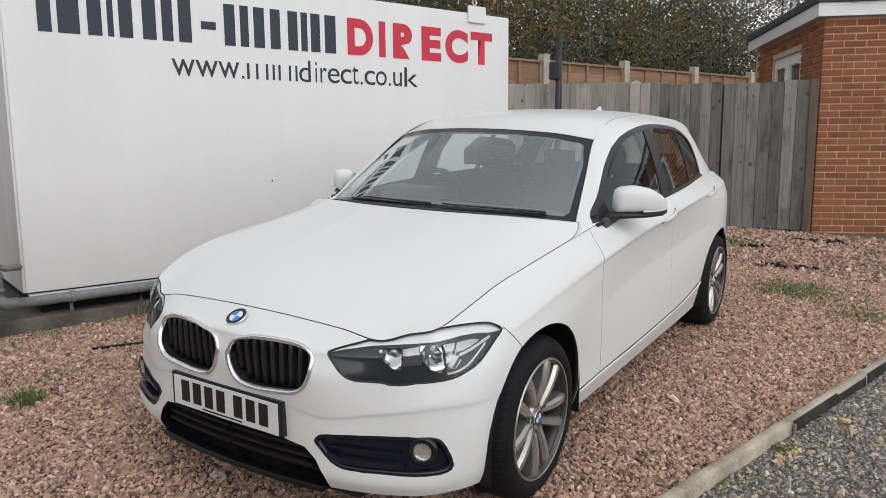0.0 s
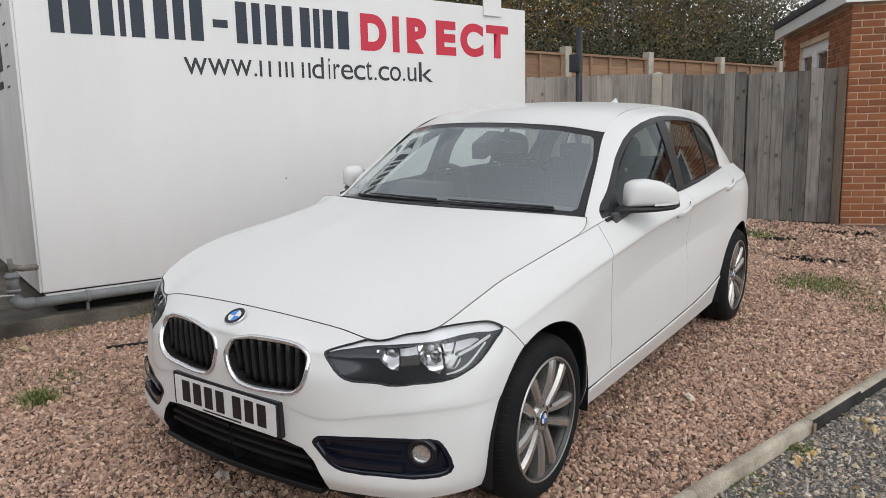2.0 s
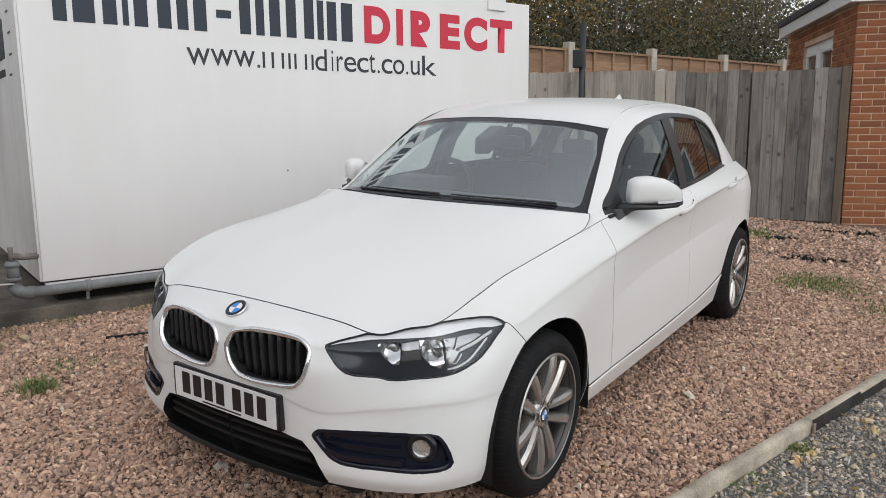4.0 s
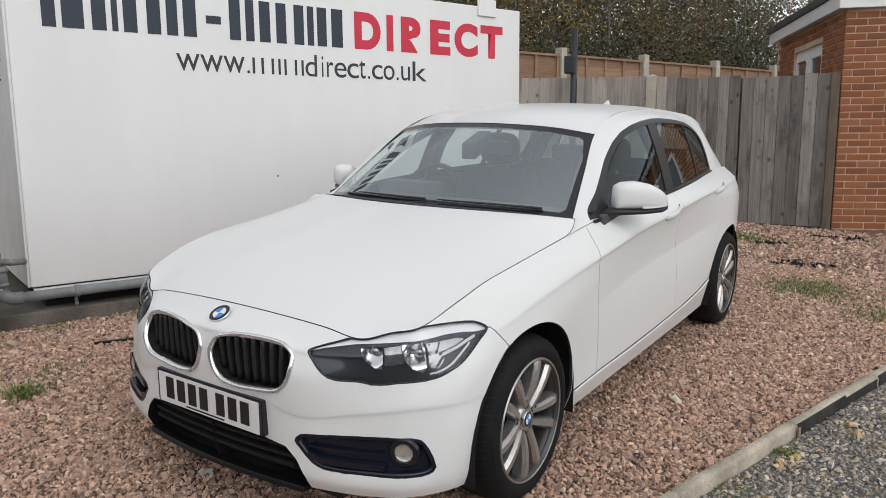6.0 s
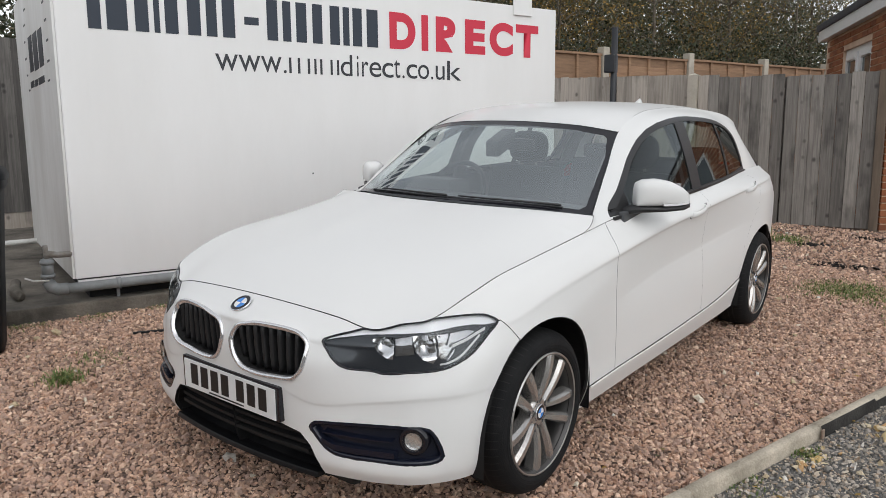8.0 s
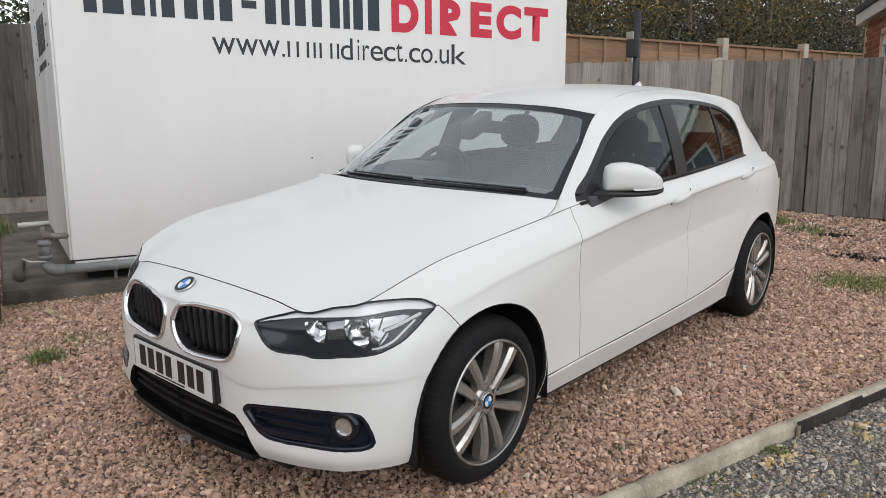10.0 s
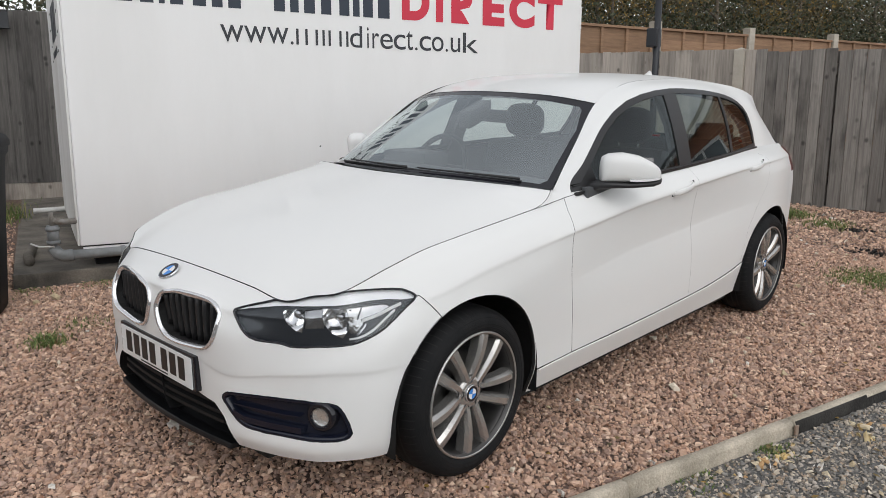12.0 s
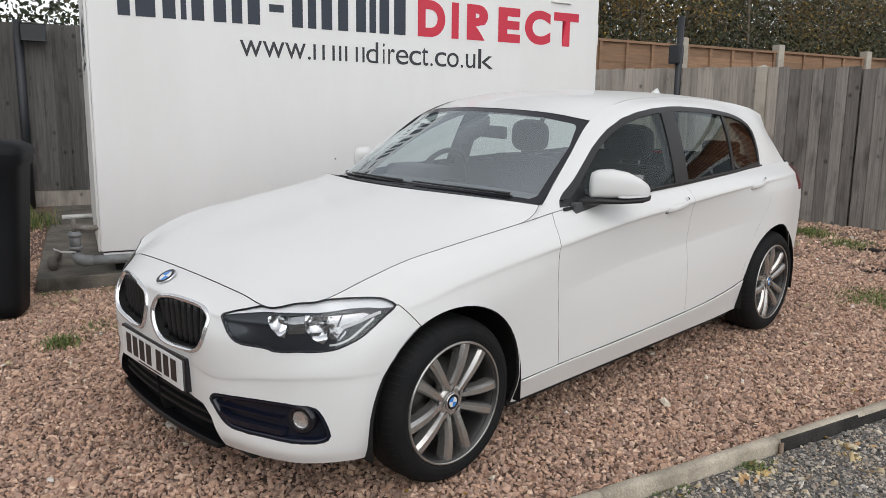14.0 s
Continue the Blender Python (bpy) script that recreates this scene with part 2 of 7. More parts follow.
# ---- small builders ----
def part(name, bm, material, parent=None, label="", smooth=False, bevel=0.0):
    """Links a bmesh as one mesh object, under a thing if given."""
    if bevel:
        bmesh.ops.bevel(bm, geom=[e for e in bm.edges if len(e.link_faces) == 2 and e.calc_face_angle(0) > 0.6], offset=bevel, segments=2, profile=0.7, affect='EDGES')
    me = bpy.data.meshes.new(name)
    bm.to_mesh(me)
    bm.free()
    for mm in (material if isinstance(material, (list, tuple)) else [material]):
        me.materials.append(mm)
    if smooth:
        me.polygons.foreach_set("use_smooth", [True] * len(me.polygons))
    ob = new(name, me)
    if parent:
        ob.parent = parent
    if label:
        ob["label"] = label
    return ob


def box(bm, x0, x1, y0, y1, z0, z1, m=None):
    r = bmesh.ops.create_cube(bm, size=1)["verts"]
    for v in r:
        v.co = Vector((x0 + (v.co.x + .5) * (x1 - x0), y0 + (v.co.y + .5) * (y1 - y0), z0 + (v.co.z + .5) * (z1 - z0)))
        if m:
            v.co = m @ v.co
    return r


def boxbm(*a, m=None):
    bm = bmesh.new()
    box(bm, *a, m=m)
    return bm


def tube(bm, pts, r, seg=10, cap=True, taper=None):
    """A round pipe through points."""
    pts = [Vector(p) for p in pts]
    rings = []
    for i, p in enumerate(pts):
        d = (pts[min(i + 1, len(pts) - 1)] - pts[max(i - 1, 0)]).normalized()
        q = d.to_track_quat('Z', 'Y')
        rr = r if taper is None else r * (1 + (taper - 1) * i / (len(pts) - 1))
        rings.append([bm.verts.new(p + q @ Vector((rr * math.cos(2 * math.pi * k / seg), rr * math.sin(2 * math.pi * k / seg), 0))) for k in range(seg)])
    for a, b in zip(rings, rings[1:]):
        for k in range(seg):
            bm.faces.new((a[k], a[(k + 1) % seg], b[(k + 1) % seg], b[k]))
    if cap:
        bm.faces.new(list(reversed(rings[0]))), bm.faces.new(rings[-1])
    return bm


def empty(name, m=None):
    ob = new(name)
    ob.empty_display_size = 0.1
    if m:
        ob.matrix_world = m
    return ob


def ground(x, y):
    return -0.0343 * x + 0.0295 * y


rng = np.random.default_rng(5)

# ---- ground ----
KD = Vector((0.2627, 0.9649, 0)).normalized()          # along the kerb
KN = Vector((KD.y, -KD.x, 0))                        # towards the road
K0 = Vector((1.537, 1.146, 0))
CD = Vector((0.310, 0.951, 0)).normalized()          # along the cabin and the boundary
CN = Vector((CD.y, -CD.x, 0))


def sheet(name, corners, dz, material, n=40):
    bm = bmesh.new()
    a, b, c, d = [Vector(p).to_2d() for p in corners]
    g = [[None] * (n + 1) for _ in range(n + 1)]
    for i in range(n + 1):
        for j in range(n + 1):
            p = a.lerp(b, i / n).lerp(d.lerp(c, i / n), j / n)
            g[i][j] = bm.verts.new((p.x, p.y, ground(p.x, p.y) + dz))
    for i in range(n):
        for j in range(n):
            bm.faces.new((g[i][j], g[i + 1][j], g[i + 1][j + 1], g[i][j + 1]))
    return part(name, bm, material, smooth=True)


bm = bmesh.new()
rings = [0, 5, 12, 25, 60, 200, 900]
prev = None
for r in rings:
    ring = []
    for k in range(48):
        a = 2 * math.pi * k / 48
        x, y = r * math.cos(a), r * math.sin(a)
        f = min(1, 25 / r) if r else 1
        ring.append(bm.verts.new((x, y, ground(x * f, y * f) - 0.06)))
    if prev:
        for k in range(48):
            bm.faces.new((prev[k], ring[k], ring[(k + 1) % 48], prev[(k + 1) % 48]))
    prev = ring
bmesh.ops.remove_doubles(bm, verts=bm.verts, dist=1e-4)
tagged(part("ground", bm, M_EARTH, smooth=True), "bare brown earth under and beyond the yard", "ground", kind="structure")
k_in = K0 + KN * 0.005
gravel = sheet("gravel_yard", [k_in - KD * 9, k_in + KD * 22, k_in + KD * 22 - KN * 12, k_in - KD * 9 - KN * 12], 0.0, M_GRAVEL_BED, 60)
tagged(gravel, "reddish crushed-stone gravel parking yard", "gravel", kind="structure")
road = sheet("road", [K0 + KN * 0.04 - KD * 30, K0 + KN * 12 - KD * 30, K0 + KN * 12 + KD * 5.5, K0 + KN * 0.04 + KD * 5.5], 0.0, M_ROAD, 60)
tagged(road, "dark asphalt drive strewn with loose chippings", "road", kind="structure")

# ---- white site cabin with the lettering ----
CAB = Matrix(((CD.x, CN.x, 0, 0), (CD.y, CN.y, 0, 0), (0, 0, 1, 0), (0, 0, 0, 1)))   # local x along the cabin, y outwards
CAB_D = -2.654                                                                      # the lettered face
cabin = empty("site_cabin", CAB)
tagged(cabin, "white steel site cabin with large navy and red dealer lettering", "cabin")
A0, A1, ZB, ZT, DEEP = -0.805, 3.476, 0.357, 2.456, 2.4
part("wall_panel", boxbm(A0 + 0.004, A1, CAB_D - DEEP, CAB_D, ZB, ZT), M_CABIN, cabin, "white painted side panel with faint streaks", bevel=0.01)
part("end_panel", boxbm(A0 - 0.012, A0 + 0.003, CAB_D - DEEP, CAB_D - 0.003, ZB + 0.002, ZT - 0.005), M_CABIN_SIDE, cabin, "grimy off-white end panel", bevel=0.003)
part("bottom_rail", boxbm(A0 + 0.02, A1 - 0.02, CAB_D - 0.05, CAB_D - 0.004, ZB - 0.024, ZB - 0.008), M_UPVC, cabin, "white bottom rail", bevel=.002)
# black box puts the shade under the cabin into its colour
part("underframe", boxbm(A0 + 0.1, A1 - 0.1, CAB_D - DEEP + 0.1, CAB_D - 0.12, 0.2, ZB - 0.021), M_DARK, cabin, "underframe box, black for the shade under the cabin")
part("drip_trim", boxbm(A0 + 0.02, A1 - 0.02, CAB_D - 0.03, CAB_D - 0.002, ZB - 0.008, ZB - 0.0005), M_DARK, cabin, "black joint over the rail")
part("top_bracket", boxbm(2.95, 3.16, CAB_D + 0.001, CAB_D + 0.02, 2.37, 2.52), M_CABIN, cabin, "small white lifting plate", bevel=0.004)
bm = bmesh.new()
tube(bm, [(3.055, CAB_D - 0.02, 2.52), (3.03, CAB_D - 0.02, 2.56), (3.055, CAB_D - 0.02, 2.60), (3.08, CAB_D - 0.02, 2.56), (3.055, CAB_D - 0.02, 2.52)], 0.008, 8)
part("lifting_eye", bm, M_UPVC, cabin, "white steel lifting eye", smooth=True)
part("wall_light", boxbm(A1 + 0.001, A1 + 0.055, CAB_D - 0.14, CAB_D - 0.06, 2.03, 2.235), M_UPVC, cabin, "small white bulkhead lamp on the end", bevel=0.015)
part("lamp_bracket", boxbm(A1 + 0.001, A1 + 0.04, CAB_D - 0.12, CAB_D - 0.08, 1.955, 2.029), M_BLACK_METAL, cabin)
part("wall_dot", boxbm(.935, .945, CAB_D + 0.0005, CAB_D + 0.003, 0.999, 1.011), M_INK, cabin, "small dark screw hole")


def letter_mesh(name, ch, x0, x1, z0, z1, material, parent, weight=0.0):
    """One glyph of the built-in font, fitted into its box on the cabin's face."""
    cu = bpy.data.curves.new(name, 'FONT')
    cu.body, cu.offset, cu.extrude = ch, weight, 0.0
    tmp = bpy.data.objects.new("tmp_glyph", cu)
    scene.collection.objects.link(tmp)
    me = bpy.data.meshes.new_from_object(tmp)
    bpy.data.objects.remove(tmp)
    bpy.data.curves.remove(cu)
    me.name = name
    xs, ys = [v.co.x for v in me.vertices], [v.co.y for v in me.vertices]
    sx, sy = (x1 - x0) / (max(xs) - min(xs)), (z1 - z0) / (max(ys) - min(ys))
    mx, my = min(xs), min(ys)
    for v in me.vertices:
        v.co = Vector((x0 + (v.co.x - mx) * sx, CAB_D + 0.0022, z0 + (v.co.y - my) * sy))
    me.materials.clear()
    me.materials.append(material)
    ob = new(name, me)
    ob.parent = parent
    return ob


for ch, x0, x1 in (("D", 1.654, 1.905), ("I", 1.964, 2.031), ("R", 2.108, 2.385), ("E", 2.414, 2.636), ("C", 2.684, 2.953), ("T", 2.986, 3.256)):
    o = letter_mesh("letter", ch, x0, x1, 2.0, 2.292, M_RED, cabin, 0.0 if ch == "I" else 0.055)
    o["label"] = "bold red vinyl letter"


def bars(name, spans, z0, z1, material, label):
    for x0, x1 in spans:
        part(name, boxbm(x0, x1, CAB_D + 0.0005, CAB_D + 0.0025, z0, z1), material, cabin, label)


# the maker's names as plain blocks of their size and colour
bars("letter_block", [(-0.605, -0.525), (-0.49, -0.36), (-0.312, -0.225), (-0.19, -0.152), (-0.117, -0.03), (0.035, 0.125), (0.165, 0.24), (0.28, 0.37),
                      (0.612, 0.695), (0.735, 0.80), (0.842, 0.927), (0.976, 1.057), (1.123, 1.205), (1.235, 1.29), (1.32, 1.402), (1.446, 1.546)], 2.0, 2.292, M_NAVY, "plain dark navy vinyl block")
# faded dial mark on the cabin's end: blocks, a line of text bars and ticks round them
for d0, d1, z0, z1, name in ((0.55, 0.80, 1.80, 2.06, "end_block"), (0.86, 1.14, 1.80, 2.07, "end_block"), (1.20, 1.45, 1.81, 2.08, "end_block"),
                             (0.60, 0.96, 1.685, 1.735, "end_text_bar"), (1.02, 1.20, 1.685, 1.735, "end_text_bar"), (1.26, 1.50, 1.69, 1.74, "end_text_bar")):
    part(name, boxbm(A0 - 0.0145, A0 - 0.0122, CAB_D - d1, CAB_D - d0, z0, z1), M_INK, cabin, "plain charcoal vinyl block on the end panel")
for k in range(-2, 4):
    for side in (-1, 1):
        a = math.radians(14 * k)
        d, z = 1.0 + side * 0.72 * math.cos(a), 1.94 + 0.55 * math.sin(a)
        part("dial_tick", boxbm(A0 - 0.0145, A0 - 0.0122, CAB_D - d - 0.05, CAB_D - d + 0.05, z - 0.007, z + 0.007), M_INK, cabin)
bars("dash_block", [(0.44, 0.549)], 2.10, 2.155, M_NAVY, "plain dark navy vinyl dash")
bars("text_bar", [(0.774, 0.793), (0.845, 0.864), (0.926, 0.945), (0.981, 0.999), (1.03, 1.048), (1.118, 1.136), (1.174, 1.192)], 1.768, 1.884, M_INK, "plain thin charcoal vinyl bar")
for word, xs in (("www.", (0.215, 0.381, 0.385, 0.55, 0.554, 0.715, 0.73, 0.752)),
                 ("direct", (1.206, 1.308, 1.349, 1.364, 1.394, 1.452, 1.462, 1.572, 1.58, 1.686, 1.692, 1.752)),
                 (".co.uk", (1.772, 1.794, 1.812, 1.918, 1.926, 2.036, 2.056, 2.078, 2.104, 2.196, 2.222, 2.373))):
    for i, ch in enumerate(word):
        tall = 1.93 if ch in "dk" else 1.925 if ch == "i" else 1.915 if ch == "t" else 1.79 if ch == "." else 1.884
        letter_mesh("small_letter", ch, xs[2 * i], xs[2 * i + 1], 1.766, tall, M_INK, cabin, 0.0)

# concrete pad, waste pipe and stopcock
pad = part("concrete_pad", boxbm(-1.22, 4.2, CAB_D - 3.2, CAB_D + 0.03, -0.15, 0.2), M_PAD, bevel=0.015)
pad.matrix_world = CAB
tagged(pad, "weathered dark concrete plinth under the cabin", "plinth", kind="structure")
slab = sheet("concrete_slab", [CAB @ Vector(q) for q in ((-1.2, CAB_D - 4.2, 0), (1.0, CAB_D - 4.2, 0), (1.0, CAB_D - 1.2, 0), (-1.2, CAB_D - 1.2, 0))], 0.012, M_PAD, 12)
tagged(slab, "dark stained concrete slab behind the cabin end", "slab", kind="structure")
pipe = empty("waste_pipe", CAB)
tagged(pipe, "grey plastic waste pipe along the cabin base", "pipe")
bm = bmesh.new()
tube(bm, [(-0.93, CAB_D + 0.0, 0.30), (-0.6, CAB_D, 0.302), (2.2, CAB_D, 0.315)], 0.034, 14)
part("run", bm, M_PIPE, pipe, smooth=True)
for x in (-0.55, 0.2, 1.4):
    bm = bmesh.new()
    tube(bm, [(x, CAB_D, 0.302), (x + 0.03, CAB_D, 0.302)], 0.04, 14)
    part("collar", bm, M_PIPE, pipe, smooth=True)
    part("clip", boxbm(x + 0.005, x + 0.025, CAB_D - 0.045, CAB_D - 0.036, 0.2, 0.3), M_PIPE, pipe)
M_STAINED_PIPE = mat("stained_grey_pipe", (0.30, 0.295, 0.28), 0.55, second=(0.16, 0.13, 0.10), vary_scale=16)
EX = -0.962
bm = bmesh.new()
tube(bm, [(-0.85, CAB_D, 0.30), (-0.91, CAB_D, 0.30), (-0.945, CAB_D - 0.005, 0.318), (EX, CAB_D - 0.01, 0.352), (EX, CAB_D - 0.01, 0.39)], 0.041, 14)
part("elbow", bm, M_PIPE, pipe, smooth=True)
for z in (0.385, 0.475):
    bm = bmesh.new()
    tube(bm, [(EX, CAB_D - 0.01, z), (EX, CAB_D - 0.01, z + 0.022)], 0.044, 14)
    part("collar", bm, M_PIPE, pipe, smooth=True)
bm = bmesh.new()
tube(bm, [(EX, CAB_D - 0.01, 0.39), (EX, CAB_D - 0.01, 0.51)], 0.037, 14)
part("trap", bm, M_PIPE, pipe, "grey upright pipe", smooth=True)
bm = bmesh.new()
tube(bm, [(EX, CAB_D - 0.01, 0.50), (EX - 0.004, CAB_D - 0.01, 0.60)], 0.016, 10)
part("stem", bm, M_STAINED_PIPE, pipe, "stained upright stem", smooth=True)
bm = bmesh.new()
tube(bm, [(EX, CAB_D - 0.01, 0.545), (-0.90, CAB_D - 0.015, 0.53), (-0.81, CAB_D - 0.02, 0.53)], 0.021, 12)
part("inlet", bm, M_STAINED_PIPE, pipe, "stained inlet pipe", smooth=True)
bm = bmesh.new()
tube(bm, [(-1.10, CAB_D + 0.02, 0.40), (-1.05, CAB_D + 0.02, 0.375), (-0.96, CAB_D + 0.02, 0.37)], 0.006, 8)
part("bent_wire", bm, M_WHITE_PIPE, pipe, "thin bent white wire", smooth=True)
rail = empty("white_service_pipe", CAB)
tagged(rail, "thin white plastic pipe lying behind the cabin end", "pipe")
bm = bmesh.new()
tube(bm, [(-1.08, CAB_D - 2.2, 0.365), (-0.8, CAB_D - 2.2, 0.37)], 0.025, 10)
part("run", bm, M_WHITE_PIPE, rail, smooth=True)
bm = bmesh.new()
tube(bm, [(-1.12, CAB_D - 0.25, 0.235), (-1.13, CAB_D - 0.5, 0.235), (-1.1, CAB_D - 0.8, 0.235)], 0.035, 10)
old = part("broken_pipe", bm, M_PAD, None, smooth=True)
old.matrix_world = CAB
tagged(old, "short broken concrete pipe lying on the plinth", "pipe")

# ---- kerb of precast edgings ----
kerb = empty("kerb")
tagged(kerb, "weathered precast concrete edging between gravel and asphalt", "kerb", kind="structure")
K_M = Matrix(((KD.x, KN.x, 0, K0.x), (KD.y, KN.y, 0, K0.y), (0, 0, 1, 0), (0, 0, 0, 1)))
for i in range(-8, 9):
    a, b = i * 0.915 + 0.006, (i + 1) * 0.915 - 0.006
    bm = bmesh.new()
    prof = [(-0.004, -0.14), (-0.003, 0.050), (0.004, 0.058), (0.032, 0.060), (0.042, 0.055), (0.048, 0.044), (0.051, -0.14)]
    ends = []
    for s in np.linspace(a, b, 8):
        w = 0.0035 * noise.noise(Vector((s * 2.1, 3, i)))
        h = 0.004 * noise.noise(Vector((s * 3.3, 9, i)))
        p0 = K0 + KD * s
        ends.append([bm.verts.new((p0.x + KN.x * (u + w), p0.y + KN.y * (u + w), ground(p0.x, p0.y) + v + h)) for u, v in prof])
    for r0, r1 in zip(ends, ends[1:]):
        for k in range(len(prof) - 1):
            bm.faces.new((r0[k], r0[k + 1], r1[k + 1], r1[k]))
    bm.faces.new(ends[0]), bm.faces.new(list(reversed(ends[-1])))
    bmesh.ops.recalc_face_normals(bm, faces=bm.faces)
    # from the joint on, the road face takes the dark concrete colour
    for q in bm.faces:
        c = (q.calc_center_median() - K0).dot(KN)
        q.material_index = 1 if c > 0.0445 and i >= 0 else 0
    part("edging", bm, [M_KERB, M_KERB_DARK], kerb, "edging with a near-black road face" if i == 0 else "", smooth=True)

p0 = K0 + KN * 0.054
bm = bmesh.new()
box(bm, -0.012, 0.010, 0.0, 0.006, -0.03, 0.048)
bm.transform(Matrix.Translation((p0.x, p0.y, ground(p0.x, p0.y))) @ K_M.to_3x3().to_4x4())
part("joint_strip", bm, mat("rusty_steel", (0.22, 0.13, 0.085), 0.7, second=(0.32, 0.27, 0.22), vary_scale=30), kerb, "rusty steel strip at the joint")

# ---- closeboard fence and gates across the yard ----
FY = 7.25


def board(name, x0, x1, z0, z1, y, material, parent, lean=0.0, thick=0.018):
    bm = bmesh.new()
    dz = rng.uniform(-0.008, 0.008)
    box(bm, x0, x1, y - thick, y, z0, z1 + dz)
    for v in bm.verts:
        v.co.y += lean * (v.co.x - (x0 + x1) / 2)
        v.co.x += 0.004 * noise.noise(Vector((x0 * 7, v.co.z, 0)))
    return part(name, bm, material, parent)


fence = empty("closeboard_fence")
tagged(fence, "silver-grey weathered closeboard timber fence", "fence", kind="structure")
x = -5.1
while x < -1.29:
    w = 0.105 + rng.uniform(-0.006, 0.006)
    board("board", x, x + w + 0.012, ground(x, FY) + 0.02, 2.03 + 0.09 * (-1.3 - x) / 3.0, FY + 0.002 * rng.integers(0, 5), M_BOARD, fence, 0.06)
    x += w
for z in (0.45, 1.1, 1.8):
    part("rail", boxbm(-5.1, -1.29, FY + 0.02, FY + 0.07, z, z + 0.08), M_BOARD, fence)
post = part("concrete_gate_post", boxbm(-1.272, -1.152, FY - 0.06, FY + 0.06, 0.1, 2.02), M_CONC_POST)
bm = bmesh.new()
bm.from_mesh(post.data)
r = bmesh.ops.create_cone(bm, cap_ends=False, segments=4, radius1=0.0849, radius2=0.0, depth=0.03, matrix=pose(-1.212, FY, 2.035, 0, 0, 45))
bm.to_mesh(post.data)
bm.free()
tagged(post, "pale concrete fence post with a pointed cap", "post", kind="structure")
gate_left = empty("timber_gate")
tagged(gate_left, "grey weathered boarded timber gate, closed", "gate", "yard gates")
xs = np.linspace(-1.145, -0.128, 9)
for a, b in zip(xs, xs[1:]):
    board("board", a + 0.002, b - 0.003, 0.21, 1.975 + 0.03 * (a < -0.95), FY - 0.01 + 0.003 * rng.integers(0, 4), M_BOARD if a < -1.1 else M_GATE, gate_left)
gate_right = empty("timber_gate")
tagged(gate_right, "grey weathered boarded timber gate, closed", "gate", "yard gates")
xs = np.linspace(-0.108, 0.845, 8)
for a, b in zip(xs, xs[1:]):
    board("board", a + 0.002, b - 0.003, 0.215, 1.955 + rng.uniform(-0.004, 0.004), FY - 0.01 + 0.003 * rng.integers(0, 4), M_GATE, gate_right)
for g, a, b in ((gate_left, -1.14, -0.13), (gate_right, -0.105, 0.843)):
    for z in (0.45, 1.05, 1.7):
        part("ledge", boxbm(a, b, FY + 0.006, FY + 0.04, z, z + 0.12), M_GATE, g)
# unseen board added behind the seam, so the gap reads dark
part("seam_board", boxbm(-0.19, -0.112, FY + 0.042, FY + 0.062, 0.22, 1.95), M_GATE, gate_left)
gp = part("timber_gate_post", boxbm(0.848, 0.93, FY - 0.05, FY + 0.04, 0.1, 1.965), M_POST_WOOD, bevel=0.006)
tagged(gp, "brown timber gate post beside the brick wall", "post", kind="structure")

# black mast in front of the fence
mast = empty("black_mast")
tagged(mast, "slim black metal pole with a junction box", "pole")
bm = bmesh.new()
tube(bm, [(-2.24, FY - 0.16, 0.2), (-2.235, FY - 0.16, 2.68)], 0.042, 10)
part("pole", bm, M_BLACK_METAL, mast, smooth=True)
part("junction_box", boxbm(-2.345, -2.205, FY - 0.24, FY - 0.1, 2.10, 2.335), M_BLACK_METAL, mast, bevel=0.02)

# ---- boundary fence along the cabin's line, in concrete posts ----
B0 = Vector((-7.0, 0.9, 0))


def on_line(s, off=0.0):
    p = B0 + CD * s + CN * off
    return p


BM = Matrix(((CD.x, CN.x, 0, B0.x), (CD.y, CN.y, 0, B0.y), (0, 0, 1, 0), (0, 0, 0, 1)))
panels = empty("panel_fence", BM)
tagged(panels, "orange-brown lap panel fence between concrete posts", "fence", kind="structure")
POSTS = [7.45, 9.86, 12.22, 14.71, 17.15, 19.6, 22.05]
for i, s in enumerate(POSTS):
    zt = 2.82 + 0.014 * i
    part("concrete_post", boxbm(s - 0.075, s + 0.075, -0.08, 0.08, 0.1, zt), M_CONC_POST, panels, bevel=0.012)
    if i + 1 < len(POSTS):
        a, b = s + 0.077, POSTS[i + 1] - 0.077
        top = zt - 0.105
        for k in range(14):
            z = top - 0.04 - k * 0.155
            part("lap_board", boxbm(a, b, -0.022 + 0.006 * (k % 2), 0.0 + 0.006 * (k % 2), z - 0.158, z), M_PANEL, panels)
        for u in np.linspace(0.0, 1.0, 5):
            q = a + 0.02 + u * (b - a - 0.09)
            part("batten", boxbm(q, q + 0.05, 0.007, 0.04, top - 1.9, top - 0.01), M_PANEL, panels)
        part("capping", boxbm(a, b, -0.035, 0.05, top - 0.04, top), M_PANEL, panels)
far_boards = empty("boundary_fence", BM)
tagged(far_boards, "dark grey closeboard boundary fence over a gravel board", "fence", kind="structure")
s = -5.5
while s < 6.8:
    w = 0.13 + rng.uniform(-0.008, 0.008)
    board("board", s, s + w + 0.01, 0.46, 2.39 + 0.06 * max(0, s) / 6, 0.002 * rng.integers(0, 5), M_FAR_BOARD, far_boards, 0.05)
    s += w
for k in range(7):
    part("gravel_board", boxbm(-5.5 + k * 1.77, -5.5 + (k + 1) * 1.77 - 0.01, -0.05, -0.005, 0.1, 0.455), M_BOARD, far_boards)
mast2 = empty("black_mast")
tagged(mast2, "slim black metal pole with a box, at the boundary fence", "pole")
pm = on_line(-0.12, 0.12)
bm = bmesh.new()
